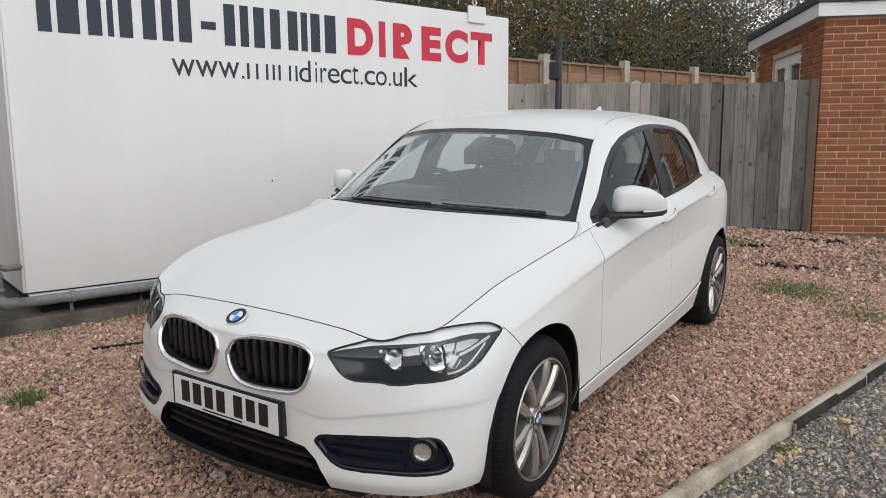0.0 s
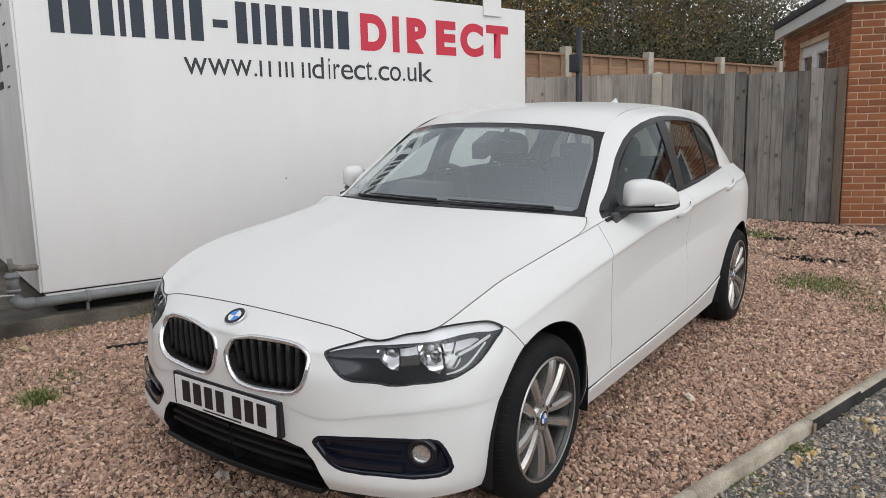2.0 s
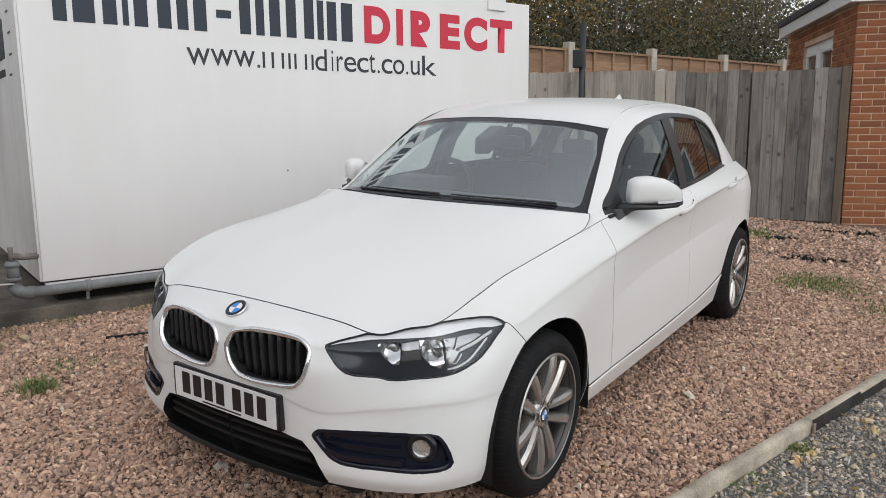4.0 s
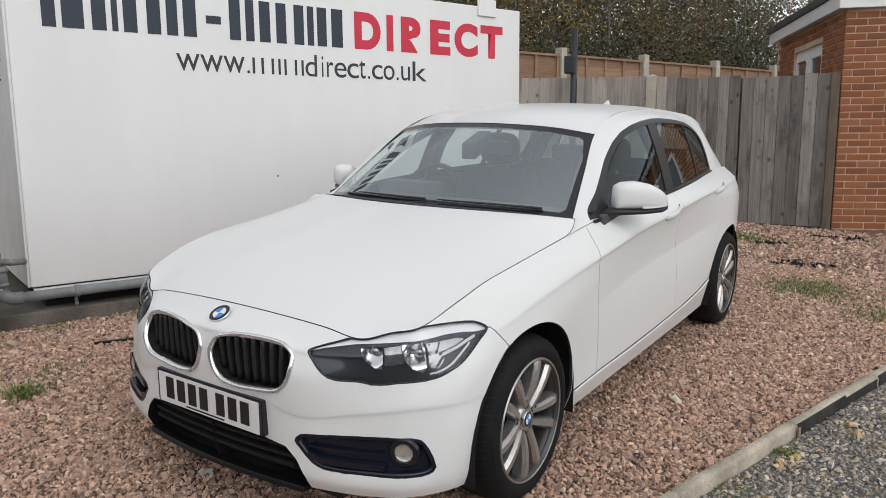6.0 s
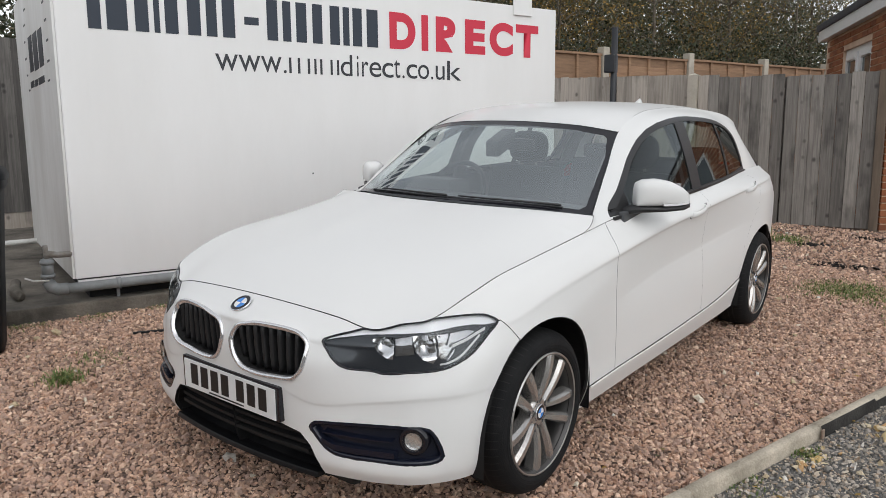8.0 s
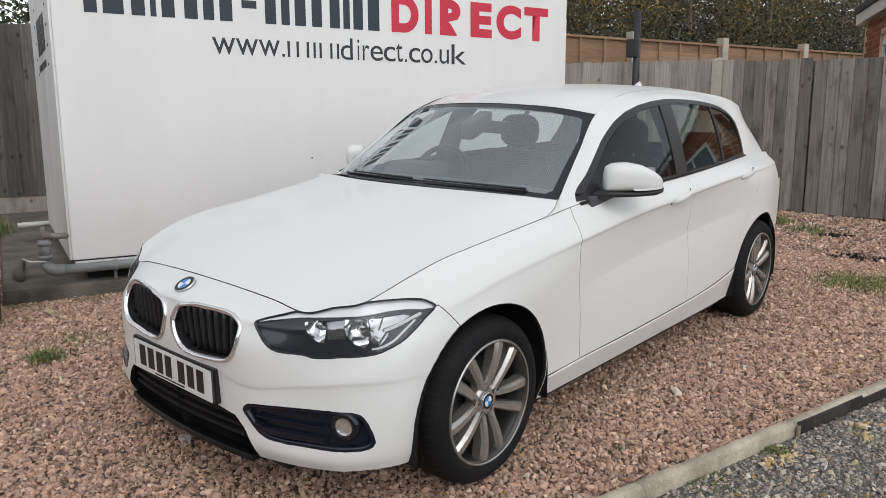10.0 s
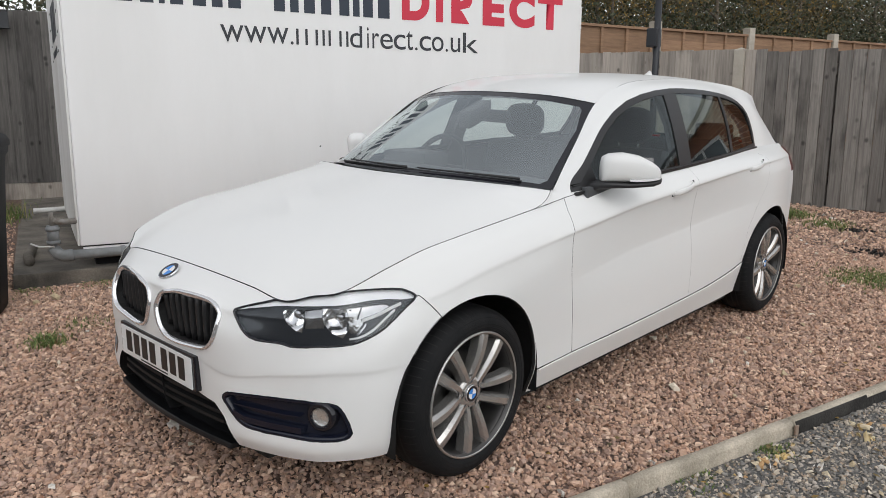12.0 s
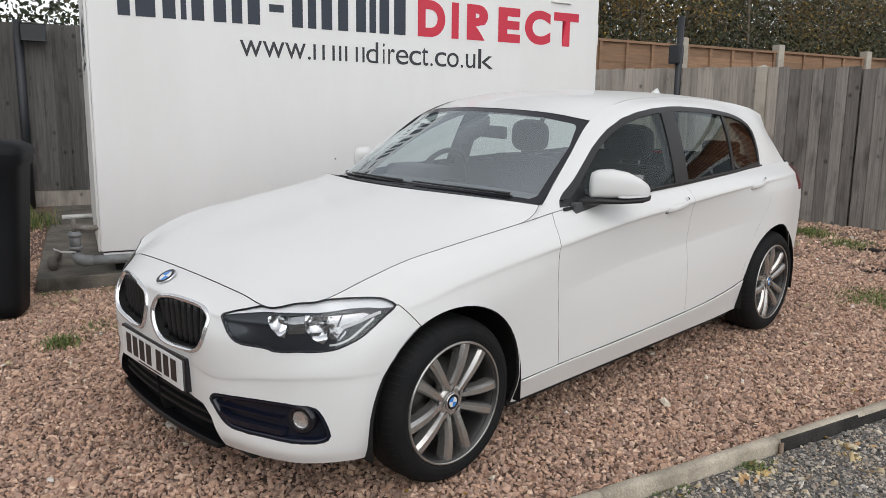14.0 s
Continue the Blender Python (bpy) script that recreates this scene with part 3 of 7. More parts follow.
tube(bm, [(pm.x, pm.y, 0.15), (pm.x, pm.y, 2.4)], 0.05, 10)
part("pole", bm, M_BLACK_METAL, mast2, smooth=True)
part("junction_box", boxbm(-0.09, 0.16, 0.08, 0.22, 2.17, 2.36, m=BM), M_BLACK_METAL, mast2, bevel=0.01)

# ---- brick outbuilding ----
BR = Matrix(((0.924, -0.382, 0, 0.94), (0.382, 0.924, 0, 7.3), (0, 0, 1, 0), (0, 0, 0, 1)))   # local x along the front, y along the side
house = empty("brick_outbuilding", BR)
tagged(house, "single-storey red brick outbuilding with white fascia", "building")
LEN, DEP, WZ0, WZ1 = 7.0, 3.35, 0.12, 2.66
WX0, WX1, WWZ0, WWZ1 = 0.87, 2.30, 1.35, 2.40
bm = bmesh.new()
box(bm, 0.012, LEN, 0.012, 0.10, WZ0, WZ1)
part("front_core", bm, M_MORTAR, house, "sandy mortar of the front wall")
bm = bmesh.new()
box(bm, 0.012, 0.10, 0.10, WX0, WZ0, WZ1), box(bm, 0.012, 0.10, WX1, DEP - 0.01, WZ0, WZ1)
box(bm, 0.012, 0.10, WX0, WX1, WZ0, WWZ0), box(bm, 0.012, 0.10, WX0, WX1, WWZ1, WZ1)
part("side_core", bm, M_MORTAR, house, "sandy mortar of the side wall")
bm = bmesh.new()
box(bm, 0.10, LEN, DEP - 0.1, DEP - 0.01, WZ0, WZ1), box(bm, LEN - 0.1, LEN, 0.1, DEP - 0.1, WZ0, WZ1)
part("rear_walls", bm, M_MORTAR, house)
part("fascia_front", boxbm(-0.10, LEN, -0.10, -0.075, WZ1 - 0.01, 2.80), M_UPVC, house, bevel=0.004)
part("fascia_side", boxbm(-0.10, -0.075, -0.074, DEP + 0.1, WZ1 - 0.01, 2.80), M_UPVC, house, bevel=0.004)
part("soffit", boxbm(-0.074, LEN, -0.074, DEP + 0.1, WZ1 + 0.001, WZ1 + 0.015), M_UPVC, house)
part("flat_roof", boxbm(-0.13, LEN, -0.13, DEP + 0.13, 2.802, 2.90), M_ROOF_EDGE, house, "dark grey felt flat roof", bevel=0.02)
for q in (0.25, 0.42, 0.62):
    part("gutter_clip", boxbm(q, q + 0.06, -0.17, -0.131, 2.80, 2.84), M_BLACK_METAL, house)
win = part("window_frame", boxbm(0.05, 0.09, WX0, WX1, WWZ1 - 0.06, WWZ1), M_UPVC, house, "white plastic window")
for a, b, c, d in ((WX0, WX0 + 0.06, WWZ0, WWZ1 - 0.06), (WX1 - 0.06, WX1, WWZ0, WWZ1 - 0.06), ((WX0 + WX1) / 2 - 0.06, (WX0 + WX1) / 2 + 0.06, WWZ0, WWZ1 - 0.06)):
    part("bar", boxbm(0.05, 0.09, a, b, c, d), M_UPVC, win)
for a, b in ((WX0 + 0.06, (WX0 + WX1) / 2 - 0.06), ((WX0 + WX1) / 2 + 0.06, WX1 - 0.06)):
    part("sash", boxbm(0.03, 0.08, a + 0.005, b - 0.005, WWZ1 - 0.16, WWZ1 - 0.065), M_UPVC, win, bevel=0.004)
    for q in (a + 0.005, b - 0.075):
        part("sash", boxbm(0.03, 0.08, q, q + 0.07, WWZ0, WWZ1 - 0.16), M_UPVC, win, bevel=0.004)
    part("vent_hood", boxbm(0.015, 0.032, a + 0.1, b - 0.1, WWZ1 - 0.15, WWZ1 - 0.12), M_UPVC, win, bevel=0.006)
    part("pane", boxbm(0.055, 0.06, a + 0.07, b - 0.07, WWZ0, WWZ1 - 0.155), mat("dark_window", (0.02, 0.022, 0.025), 0.05), win)

# ---- black wheelie bin ----
bin_m = Matrix.Translation((-2.56, -0.72, ground(-2.56, -0.72))) @ pose(0, 0, 0, 0, 0, -25)
wb = empty("wheelie_bin", bin_m)
tagged(wb, "black plastic wheelie bin with rounded lid", "bin")
bm = bmesh.new()
vs = []
for z, hx, hy in ((0.02, 0.20, 0.22), (0.10, 0.205, 0.225), (0.5, 0.225, 0.25), (0.93, 0.245, 0.28), (0.96, 0.262, 0.30), (1.0, 0.262, 0.30)):
    ring = []
    for k in range(40):
        a = 2 * math.pi * k / 40
        c, s_ = math.cos(a), math.sin(a)
        ring.append(bm.verts.new((hx * abs(c) ** 0.35 * (1 if c > 0 else -1), hy * abs(s_) ** 0.35 * (1 if s_ > 0 else -1), z)))
    vs.append(ring)
for r0, r1 in zip(vs, vs[1:]):
    for k in range(40):
        bm.faces.new((r0[k], r0[(k + 1) % 40], r1[(k + 1) % 40], r1[k]))
bm.faces.new(list(reversed(vs[0])))
part("body", bm, M_BIN, wb, smooth=True)
bm = bmesh.new()
vs = []
for z, f in ((1.0, 1.02), (1.03, 1.02), (1.06, 0.97), (1.085, 0.8), (1.095, 0.4)):
    ring = []
    for k in range(40):
        a = 2 * math.pi * k / 40
        c, s_ = math.cos(a), math.sin(a)
        ring.append(bm.verts.new((0.265 * f * abs(c) ** 0.35 * (1 if c > 0 else -1), 0.305 * f * abs(s_) ** 0.35 * (1 if s_ > 0 else -1), z)))
    vs.append(ring)
for r0, r1 in zip(vs, vs[1:]):
    for k in range(40):
        bm.faces.new((r0[k], r0[(k + 1) % 40], r1[(k + 1) % 40], r1[k]))
bm.faces.new(vs[-1])
part("lid", bm, M_BIN, wb, smooth=True)
for sx in (-0.2, 0.2):
    bm = bmesh.new()
    bmesh.ops.create_cone(bm, cap_ends=True, segments=20, radius1=0.1, radius2=0.1, depth=0.05, matrix=pose(sx, -0.2, 0.1, 0, 90, 0))
    part("wheel", bm, M_BIN, wb, bevel=0.008)


# ---- trees and hedge behind the boundary ----
def fast_mesh(name, co, faces_per, material, parent=None, smooth=False):
    """co: (n, k, 3) vertices of n pieces; faces_per: index rows (all of one length) within a piece."""
    n, k, _ = co.shape
    f = np.asarray(faces_per)
    fl = f.shape[1]
    idx = (f[None] + (np.arange(n) * k)[:, None, None]).reshape(-1)
    me = bpy.data.meshes.new(name)
    me.vertices.add(n * k)
    me.vertices.foreach_set("co", co.astype(np.float32).reshape(-1))
    me.loops.add(len(idx))
    me.loops.foreach_set("vertex_index", idx.astype(np.int32))
    me.polygons.add(len(idx) // fl)
    me.polygons.foreach_set("loop_start", np.arange(0, len(idx), fl, dtype=np.int32))
    me.polygons.foreach_set("use_smooth", np.full(len(idx) // fl, smooth))
    me.update(calc_edges=True)
    me.materials.append(material)
    ob = new(name, me)
    if parent:
        ob.parent = parent
    return ob


def leaves(name, centres, size, material, parent):
    """Small folded leaves at the given places, turned at random."""
    n = len(centres)
    a = rng.normal(size=(n, 3))
    a /= np.linalg.norm(a, axis=1)[:, None]
    b = np.cross(a, rng.normal(size=(n, 3)))
    b /= np.linalg.norm(b, axis=1)[:, None]
    s = (size * rng.uniform(0.6, 1.4, n))[:, None]
    co = np.stack([centres - a * s, centres + b * s * 0.55, centres + a * s, centres - b * s * 0.55], 1)
    return fast_mesh(name, co, [(0, 1, 2, 3)], material, parent)


def tree(x, y, h, spread, count, material, label, bare=0.0, low=0.18):
    base = Vector((x, y, ground(x, y)))
    t = empty("tree")
    tagged(t, label, "tree", "trees behind the fence")
    bm = bmesh.new()
    lean = Vector((rng.uniform(-.06, .06), rng.uniform(-.06, .06), 0))
    trunk = [base + Vector((0, 0, h * u)) + lean * h * u + Vector((0.08 * math.sin(5 * u + x), 0.08 * math.cos(4 * u + y), 0)) for u in np.linspace(0, 0.92, 9)]
    tube(bm, trunk, 0.0075 * h, 8, taper=0.12)
    tips = []
    for k in range(26):
        u = rng.uniform(low, 0.9)
        i = int(u / 0.92 * 8)
        p = trunk[min(i, 8)]
        a = rng.uniform(0, 2 * math.pi)
        ln = spread * rng.uniform(0.5, 1.0) * (1.15 - 0.75 * abs(u - 0.45))
        mid = p + Vector((math.cos(a), math.sin(a), 0.45)) * ln * 0.5
        end = p + Vector((math.cos(a + .2), math.sin(a + .2), 0.75)) * ln
        tube(bm, [p, mid, end], 0.026 * (1 - u) + 0.009, 5, cap=False, taper=0.25)
        tips += [p.lerp(mid, 0.7), mid, mid.lerp(end, 0.5), end]
        for _ in range(9):
            q = mid.lerp(end, rng.uniform(-0.5, 1.0))
            e2 = q + Vector(rng.normal(0, 0.3 * spread / 2, 3)) + Vector((0, 0, 0.25))
            tube(bm, [q, e2], 0.009, 3, cap=False, taper=0.3)
            tips.append(e2)
    part("trunk", bm, M_BARK, t, smooth=True)
    tips = np.array([tuple(p) for p in tips])
    c = tips[rng.integers(0, len(tips), count)] + rng.normal(0, 0.22 * spread / 2, (count, 3))
    leaves("crown", c, 0.032, material, t)
    return t


tree_rows = [(8.0, 3.2, 8.5, 2.6, 0), (9.6, 5.0, 9.5, 2.8, 0), (10.6, 2.2, 6.5, 2.0, 1), (12.6, 4.6, 10, 3.0, 0), (14.4, 2.8, 8.2, 2.6, 0), (16.0, 5.0, 10, 3.0, 0),
             (17.6, 3.0, 8.6, 2.6, 1), (19.4, 5.2, 10, 3.0, 0), (21.2, 3.0, 8.5, 2.6, 0), (23.5, 4.0, 9.5, 3.0, 0), (13.4, 8.0, 12, 3.4, 0), (18.0, 8.6, 12, 3.4, 0), (23.0, 8.0, 12, 3.4, 0), (26, 3.2, 9, 3, 1), (29, 5, 10, 3.2, 0)]
for s, off, h, spread, gold in tree_rows:
    p = on_line(s, -off)
    tree(p.x, p.y, h, spread, 15000, M_LEAF_GOLD if gold else M_LEAF, "tree with golden autumn leaves behind the fence" if gold else "half-bare tree in dull green autumn leaf")
hc = []
for s in np.arange(-6, 31, 0.5):
    p = on_line(s, -0.9 - 0.5 * rng.uniform())
    n = 1500 if s < 7 else 1100
    hh = 1.6 if s < 7 else 1.5
    q = np.array((p.x, p.y, ground(p.x, p.y) + hh)) + rng.normal(0, 1, (n, 3)) * np.array((0.4, 0.4, 0.75 if s < 7 else 0.7))
    hc.append(q)
hc = np.concatenate(hc)
hc = hc[(hc[:, :2] - np.array((B0.x, B0.y))) @ np.array((CN.x, CN.y)) < -0.15]
hedge = leaves("hedge", hc, 0.038, M_LEAF_DARK, None)
tagged(hedge, "dense dark green hedge behind the boundary fence", "hedge", kind="stuff")


# woodland farther back, seen as a haze of leaf and twig
wd = []
for s in np.arange(2, 36, 0.5):
    p = on_line(s, -9.5 - 2.5 * rng.uniform())
    n = 1600 if s > 10 else 1700
    wd.append(np.array((p.x, p.y, 3.9)) + rng.normal(0, 1, (n, 3)) * np.array((0.9, 0.9, 2.2)))
wood = leaves("woodland", np.concatenate(wd), 0.085, M_LEAF_WOOD, None)
tagged(wood, "distant olive-brown autumn woodland", "woodland", kind="stuff")

# ---- loose stones ----
def stones(name, xy, size, dz, material, flat=0.65, seed=1):
    """Angular crushed stones lying on the ground: a broken base of four corners under a tilted three-cornered top."""
    g = np.random.default_rng(seed)
    v = np.array([(-.8, -.75, -.6), (.85, -.7, -.6), (.8, .75, -.6), (-.75, .8, -.6), (-.5, -.45, .62), (.62, -.1, .55), (-.2, .58, .62)])
    f = [(4, 5, 6), (0, 1, 4), (1, 5, 4), (1, 2, 5), (2, 6, 5), (2, 3, 6), (3, 4, 6), (3, 0, 4)]
    n = len(xy)
    s = size * np.clip(g.lognormal(0, 0.33, n), 0.4, 2.2)
    co = v[None] * g.uniform(0.6, 1.3, (n, 7, 3)) * np.stack([g.uniform(0.85, 1.4, n), g.uniform(0.6, 1.05, n), g.uniform(0.4, 0.8, n) * flat / 0.65], 1)[:, None]
    q = g.normal(size=(n, 4)) * np.array((1, 0.35, 0.35, 1))
    q /= np.linalg.norm(q, axis=1)[:, None]
    w, x, y, z = q.T
    rot = np.stack([1 - 2 * (y * y + z * z), 2 * (x * y - z * w), 2 * (x * z + y * w), 2 * (x * y + z * w), 1 - 2 * (x * x + z * z), 2 * (y * z - x * w), 2 * (x * z - y * w), 2 * (y * z + x * w), 1 - 2 * (x * x + y * y)], 1).reshape(n, 3, 3)
    co = np.einsum("nij,nkj->nki", rot, co) * (s / 2)[:, None, None]
    zc = ground(xy[:, 0], xy[:, 1]) + dz + s * g.uniform(-0.08, 0.42, n)
    co += np.stack([xy[:, 0], xy[:, 1], zc], 1)[:, None]
    return fast_mesh(name, co, f, material)


def strew(n, a0, a1, b0, b1, o, seed):
    g = np.random.default_rng(seed)
    u, v = g.uniform(a0, a1, n), g.uniform(b0, b1, n)
    return np.stack([o.x + KD.x * u + KN.x * v, o.y + KD.y * u + KN.y * v], 1)


near = np.concatenate([strew(262000, -3.3, 3.4, -5.0, -0.005, K0, 3), strew(9000, -4.6, -3.3, -5.0, -0.005, K0, 22), strew(5000, -7.0, -4.6, -5.0, -0.005, K0, 23), strew(12000, -3.6, 2.0, -7.2, -5.0, K0, 24)])
cabin_d = near @ np.array((CN.x, CN.y))
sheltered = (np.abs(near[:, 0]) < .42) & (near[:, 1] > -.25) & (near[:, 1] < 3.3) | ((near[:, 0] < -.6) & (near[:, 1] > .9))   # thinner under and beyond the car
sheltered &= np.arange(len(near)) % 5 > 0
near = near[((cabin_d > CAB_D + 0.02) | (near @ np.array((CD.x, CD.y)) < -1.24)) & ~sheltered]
tagged(stones("gravel", near, 0.0162, 0.002, M_STONE, flat=0.9, seed=4), "loose reddish angular gravel stones", "gravel", kind="stuff")
far = strew(38000, 3.4, 8.0, -4.6, 1.2, K0, 6)
far = far[(far[:, 1] < 7.2) & (((far - np.array((K0.x, K0.y))) @ np.array((KN.x, KN.y)) < -0.04) | (far[:, 1] > 6.4))]
tagged(stones("gravel", far, 0.023, 0.001, M_STONE, flat=0.9, seed=7), "loose reddish angular gravel stones", "gravel", kind="stuff")
pale = strew(380, -4.2, 6.5, -4.6, -0.06, K0, 8)
pale = pale[(pale @ np.array((CN.x, CN.y)) > CAB_D + 0.02)]
tagged(stones("pale_pebbles", pale, 0.03, 0.008, M_PALE_STONE, seed=9), "scattered pale yellow pebbles among the gravel", "pebbles", kind="stuff")
rd = np.concatenate([strew(42000, -1.4, 3.2, 0.055, 1.05, K0, 10), strew(8000, -3.2, 4.6, 0.06, 2.1, K0, 20), strew(5000, -5.5, 6.2, 0.06, 3.6, K0, 21)])
tagged(stones("road_chippings", rd, 0.0128, -0.001, M_ROAD_STONE, flat=0.75, seed=11), "loose grey chippings on the asphalt", "chippings", kind="stuff")
rp = strew(300, -2.0, 1.8, 0.06, 0.7, K0, 12)
tagged(stones("road_pebbles", rp, 0.027, 0.0, M_PALE_STONE, flat=0.5, seed=13), "pale yellow pebbles along the kerb", "pebbles", kind="stuff")
# ---- the car: surfaces ----
def car_paint():
    m = mat("white_car_paint", (0.785, 0.785, 0.768), 0.5, spec=0.3, coat=0.38)
    return m


M_PAINT = car_paint()
M_GLOSS_BLACK = mat("gloss_black_plastic", (0.012, 0.012, 0.016), 0.16, spec=0.5)
M_TRIM = mat("satin_black_trim", (0.018, 0.018, 0.019), 0.42)
M_TEXTURED = mat("textured_black_plastic", (0.012, 0.012, 0.0125), 0.62, spec=0.25, bump=0.1, bump_scale=500)
M_NAVY_GLOSS = mat("dark_blue_black_insert", (0.008, 0.010, 0.020), 0.2)
M_CHROME = mat("chrome", (0.80, 0.80, 0.81), 0.1, metal=0.8)
M_SILVER = mat("bright_reflector", (0.88, 0.885, 0.89), 0.1, metal=0.95)
# barrel alloy far darker than the spokes, its shade put in the colour
M_ALLOY_SHADED = mat("shaded_alloy_barrel", (0.075, 0.073, 0.071), 0.4, metal=0.6)
M_ALLOY = mat("ferric_grey_alloy", (0.50, 0.485, 0.465), 0.26, metal=0.75, vary=0.06, vary_scale=30)
M_ALLOY_EDGE = mat("bright_alloy_lip", (0.5, 0.49, 0.475), 0.3, metal=0.85)
M_TYRE = mat("tyre_rubber", (0.0075, 0.008, 0.009), 0.75, spec=0.25, second=(0.013, 0.013, 0.0135), vary_scale=12, bump=0.25, bump_scale=220)
M_DISC = mat("brake_disc", (0.10, 0.098, 0.095), 0.4, metal=0.8)
M_FACET = mat("faceted_reflector", (.42, .425, .43), 0.08, metal=0.9, bump=0.35, bump_scale=28)
M_SEAT = mat("charcoal_seat_cloth", (0.018, 0.018, 0.020), 0.85, bump=0.2, bump_scale=400)
M_DASH = mat("dark_grey_dashboard", (0.075, 0.078, 0.082), 0.65, bump=0.1, bump_scale=400)
M_PLATE = mat("white_plate", (0.78, 0.79, 0.78), 0.35)
M_PLATE_INK = mat("black_plate_ink", (0.01, 0.01, 0.01), 0.4)
M_BLUE = mat("emblem_blue", (0.06, 0.25, 0.66), 0.2)
M_EMBLEM_WHITE = mat("emblem_white", (0.8, 0.8, 0.8), 0.2)
M_TAIL = mat("red_tail_lamp", (0.2, 0.008, 0.012), 0.12)
M_LENS = glass_mat("clear_lens", (0.95, 0.955, 0.96), gloss=0.035)
M_SCREEN = glass_mat("windscreen_glass", (0.90, 0.945, 0.93), gloss=0.31)
M_SIDE_GLASS = glass_mat("side_glass", (0.66, 0.73, 0.71), gloss=0.036)


def curve(pts, m, before=None, after=None, closed=False):
    """A centripetal spline through points, m steps a span."""
    P = [np.array(p, float) for p in pts]
    if closed:
        P = [P[-1], *P, P[0], P[1]]
    else:
        P = [np.array(before, float) if before is not None else 2 * P[0] - P[1], *P, np.array(after, float) if after is not None else 2 * P[-1] - P[-2]]
    out = []
    for i in range(1, len(P) - 2):
        p0, p1, p2, p3 = P[i - 1:i + 3]
        k = [0.0]
        for a, b in ((p0, p1), (p1, p2), (p2, p3)):
            k.append(k[-1] + max(np.linalg.norm(b - a), 1e-5) ** 0.5)
        for j in range(m):
            t = k[1] + (k[2] - k[1]) * j / m
            a1 = (k[1] - t) / (k[1] - k[0]) * p0 + (t - k[0]) / (k[1] - k[0]) * p1
            a2 = (k[2] - t) / (k[2] - k[1]) * p1 + (t - k[1]) / (k[2] - k[1]) * p2
            a3 = (k[3] - t) / (k[3] - k[2]) * p2 + (t - k[2]) / (k[3] - k[2]) * p3
            b1 = (k[2] - t) / (k[2] - k[0]) * a1 + (t - k[0]) / (k[2] - k[0]) * a2
            b2 = (k[3] - t) / (k[3] - k[1]) * a2 + (t - k[1]) / (k[3] - k[1]) * a3
            out.append((k[2] - t) / (k[2] - k[1]) * b1 + (t - k[1]) / (k[2] - k[1]) * b2)
    if not closed:
        out.append(P[-2])
    return np.array(out)


def surface(cols, mc, mr, centre=False):
    """A smooth sheet through columns of points; centre: the first column lies on the car's middle line."""
    rows = list(zip(*cols))
    fine = []
    for r in rows:
        b = None
        if centre:
            b = (-r[1][0], r[1][1], r[1][2])
        fine.append(curve(r, mc, before=b))
    fine = np.array(fine)
    return np.array([curve(fine[:, j], mr) for j in range(fine.shape[1])])


def sheet_bm(g, flip=False):
    bm = bmesh.new()
    v = [[bm.verts.new(p) for p in col] for col in g]
    for i in range(len(v) - 1):
        for j in range(len(v[0]) - 1):
            q = (v[i][j], v[i + 1][j], v[i + 1][j + 1], v[i][j + 1])
            bm.faces.new(tuple(reversed(q)) if flip else q)
    bm.normal_update()
    return bm


def plane_axes(d):
    d = Vector(d).normalized()
    u = Vector((0, 0, 1)).cross(d).normalized() if abs(d.z) < 0.9 else Vector((1, 0, 0))
    return d, u, d.cross(u)


def inside(poly, p):
    c = False
    for i in range(len(poly)):
        a, b = poly[i], poly[i - 1]
        if (a[1] > p[1]) != (b[1] > p[1]) and p[0] < (b[0] - a[0]) * (p[1] - a[1]) / (b[1] - a[1]) + a[0]:
            c = not c
    return c


def cut(bm, pts, d, reach=0.012, near=None, closed=True):
    """Scores a sheet along an outline seen along d, and returns the faces within it."""
    d, u, v = plane_axes(d)
    pts = [Vector(p) for p in pts]
    flat = [(p.dot(u), p.dot(v)) for p in pts]
    n = len(pts)
    for i in range(n if closed else n - 1):
        a, b = pts[i], pts[(i + 1) % n]
        fa, fb = flat[i], flat[(i + 1) % n]
        no = (b - a).cross(d)
        if no.length < 1e-6:
            continue
        x0, x1 = min(fa[0], fb[0]) - reach, max(fa[0], fb[0]) + reach
        y0, y1 = min(fa[1], fb[1]) - reach, max(fa[1], fb[1]) + reach
        sel = []
        for f in bm.faces:
            if near and not near(f):
                continue
            xs = [q.co.dot(u) for q in f.verts]
            ys = [q.co.dot(v) for q in f.verts]
            if max(xs) > x0 and min(xs) < x1 and max(ys) > y0 and min(ys) < y1:
                sel.append(f)
        if sel:
            es, vs = {e for f in sel for e in f.edges}, {q for f in sel for q in f.verts}
            bmesh.ops.bisect_plane(bm, geom=sel + list(es) + list(vs), dist=2e-5, plane_co=a, plane_no=no)
    if not closed:
        return []
    res = []
    for f in bm.faces:
        if near and not near(f):
            continue
        c = f.calc_center_median()
        if inside(flat, (c.dot(u), c.dot(v))):
            res.append(f)
    return res


def take(bm, faces):
    """Moves faces into a bmesh of their own."""
    nb, vm = bmesh.new(), {}
    for f in faces:
        for q in f.verts:
            if q not in vm:
                vm[q] = nb.verts.new(q.co)
        nb.faces.new([vm[q] for q in f.verts])
    bmesh.ops.delete(bm, geom=list(faces), context='FACES')
    bmesh.ops.remove_doubles(nb, verts=nb.verts, dist=1.4e-3)
    nb.normal_update()
    return nb


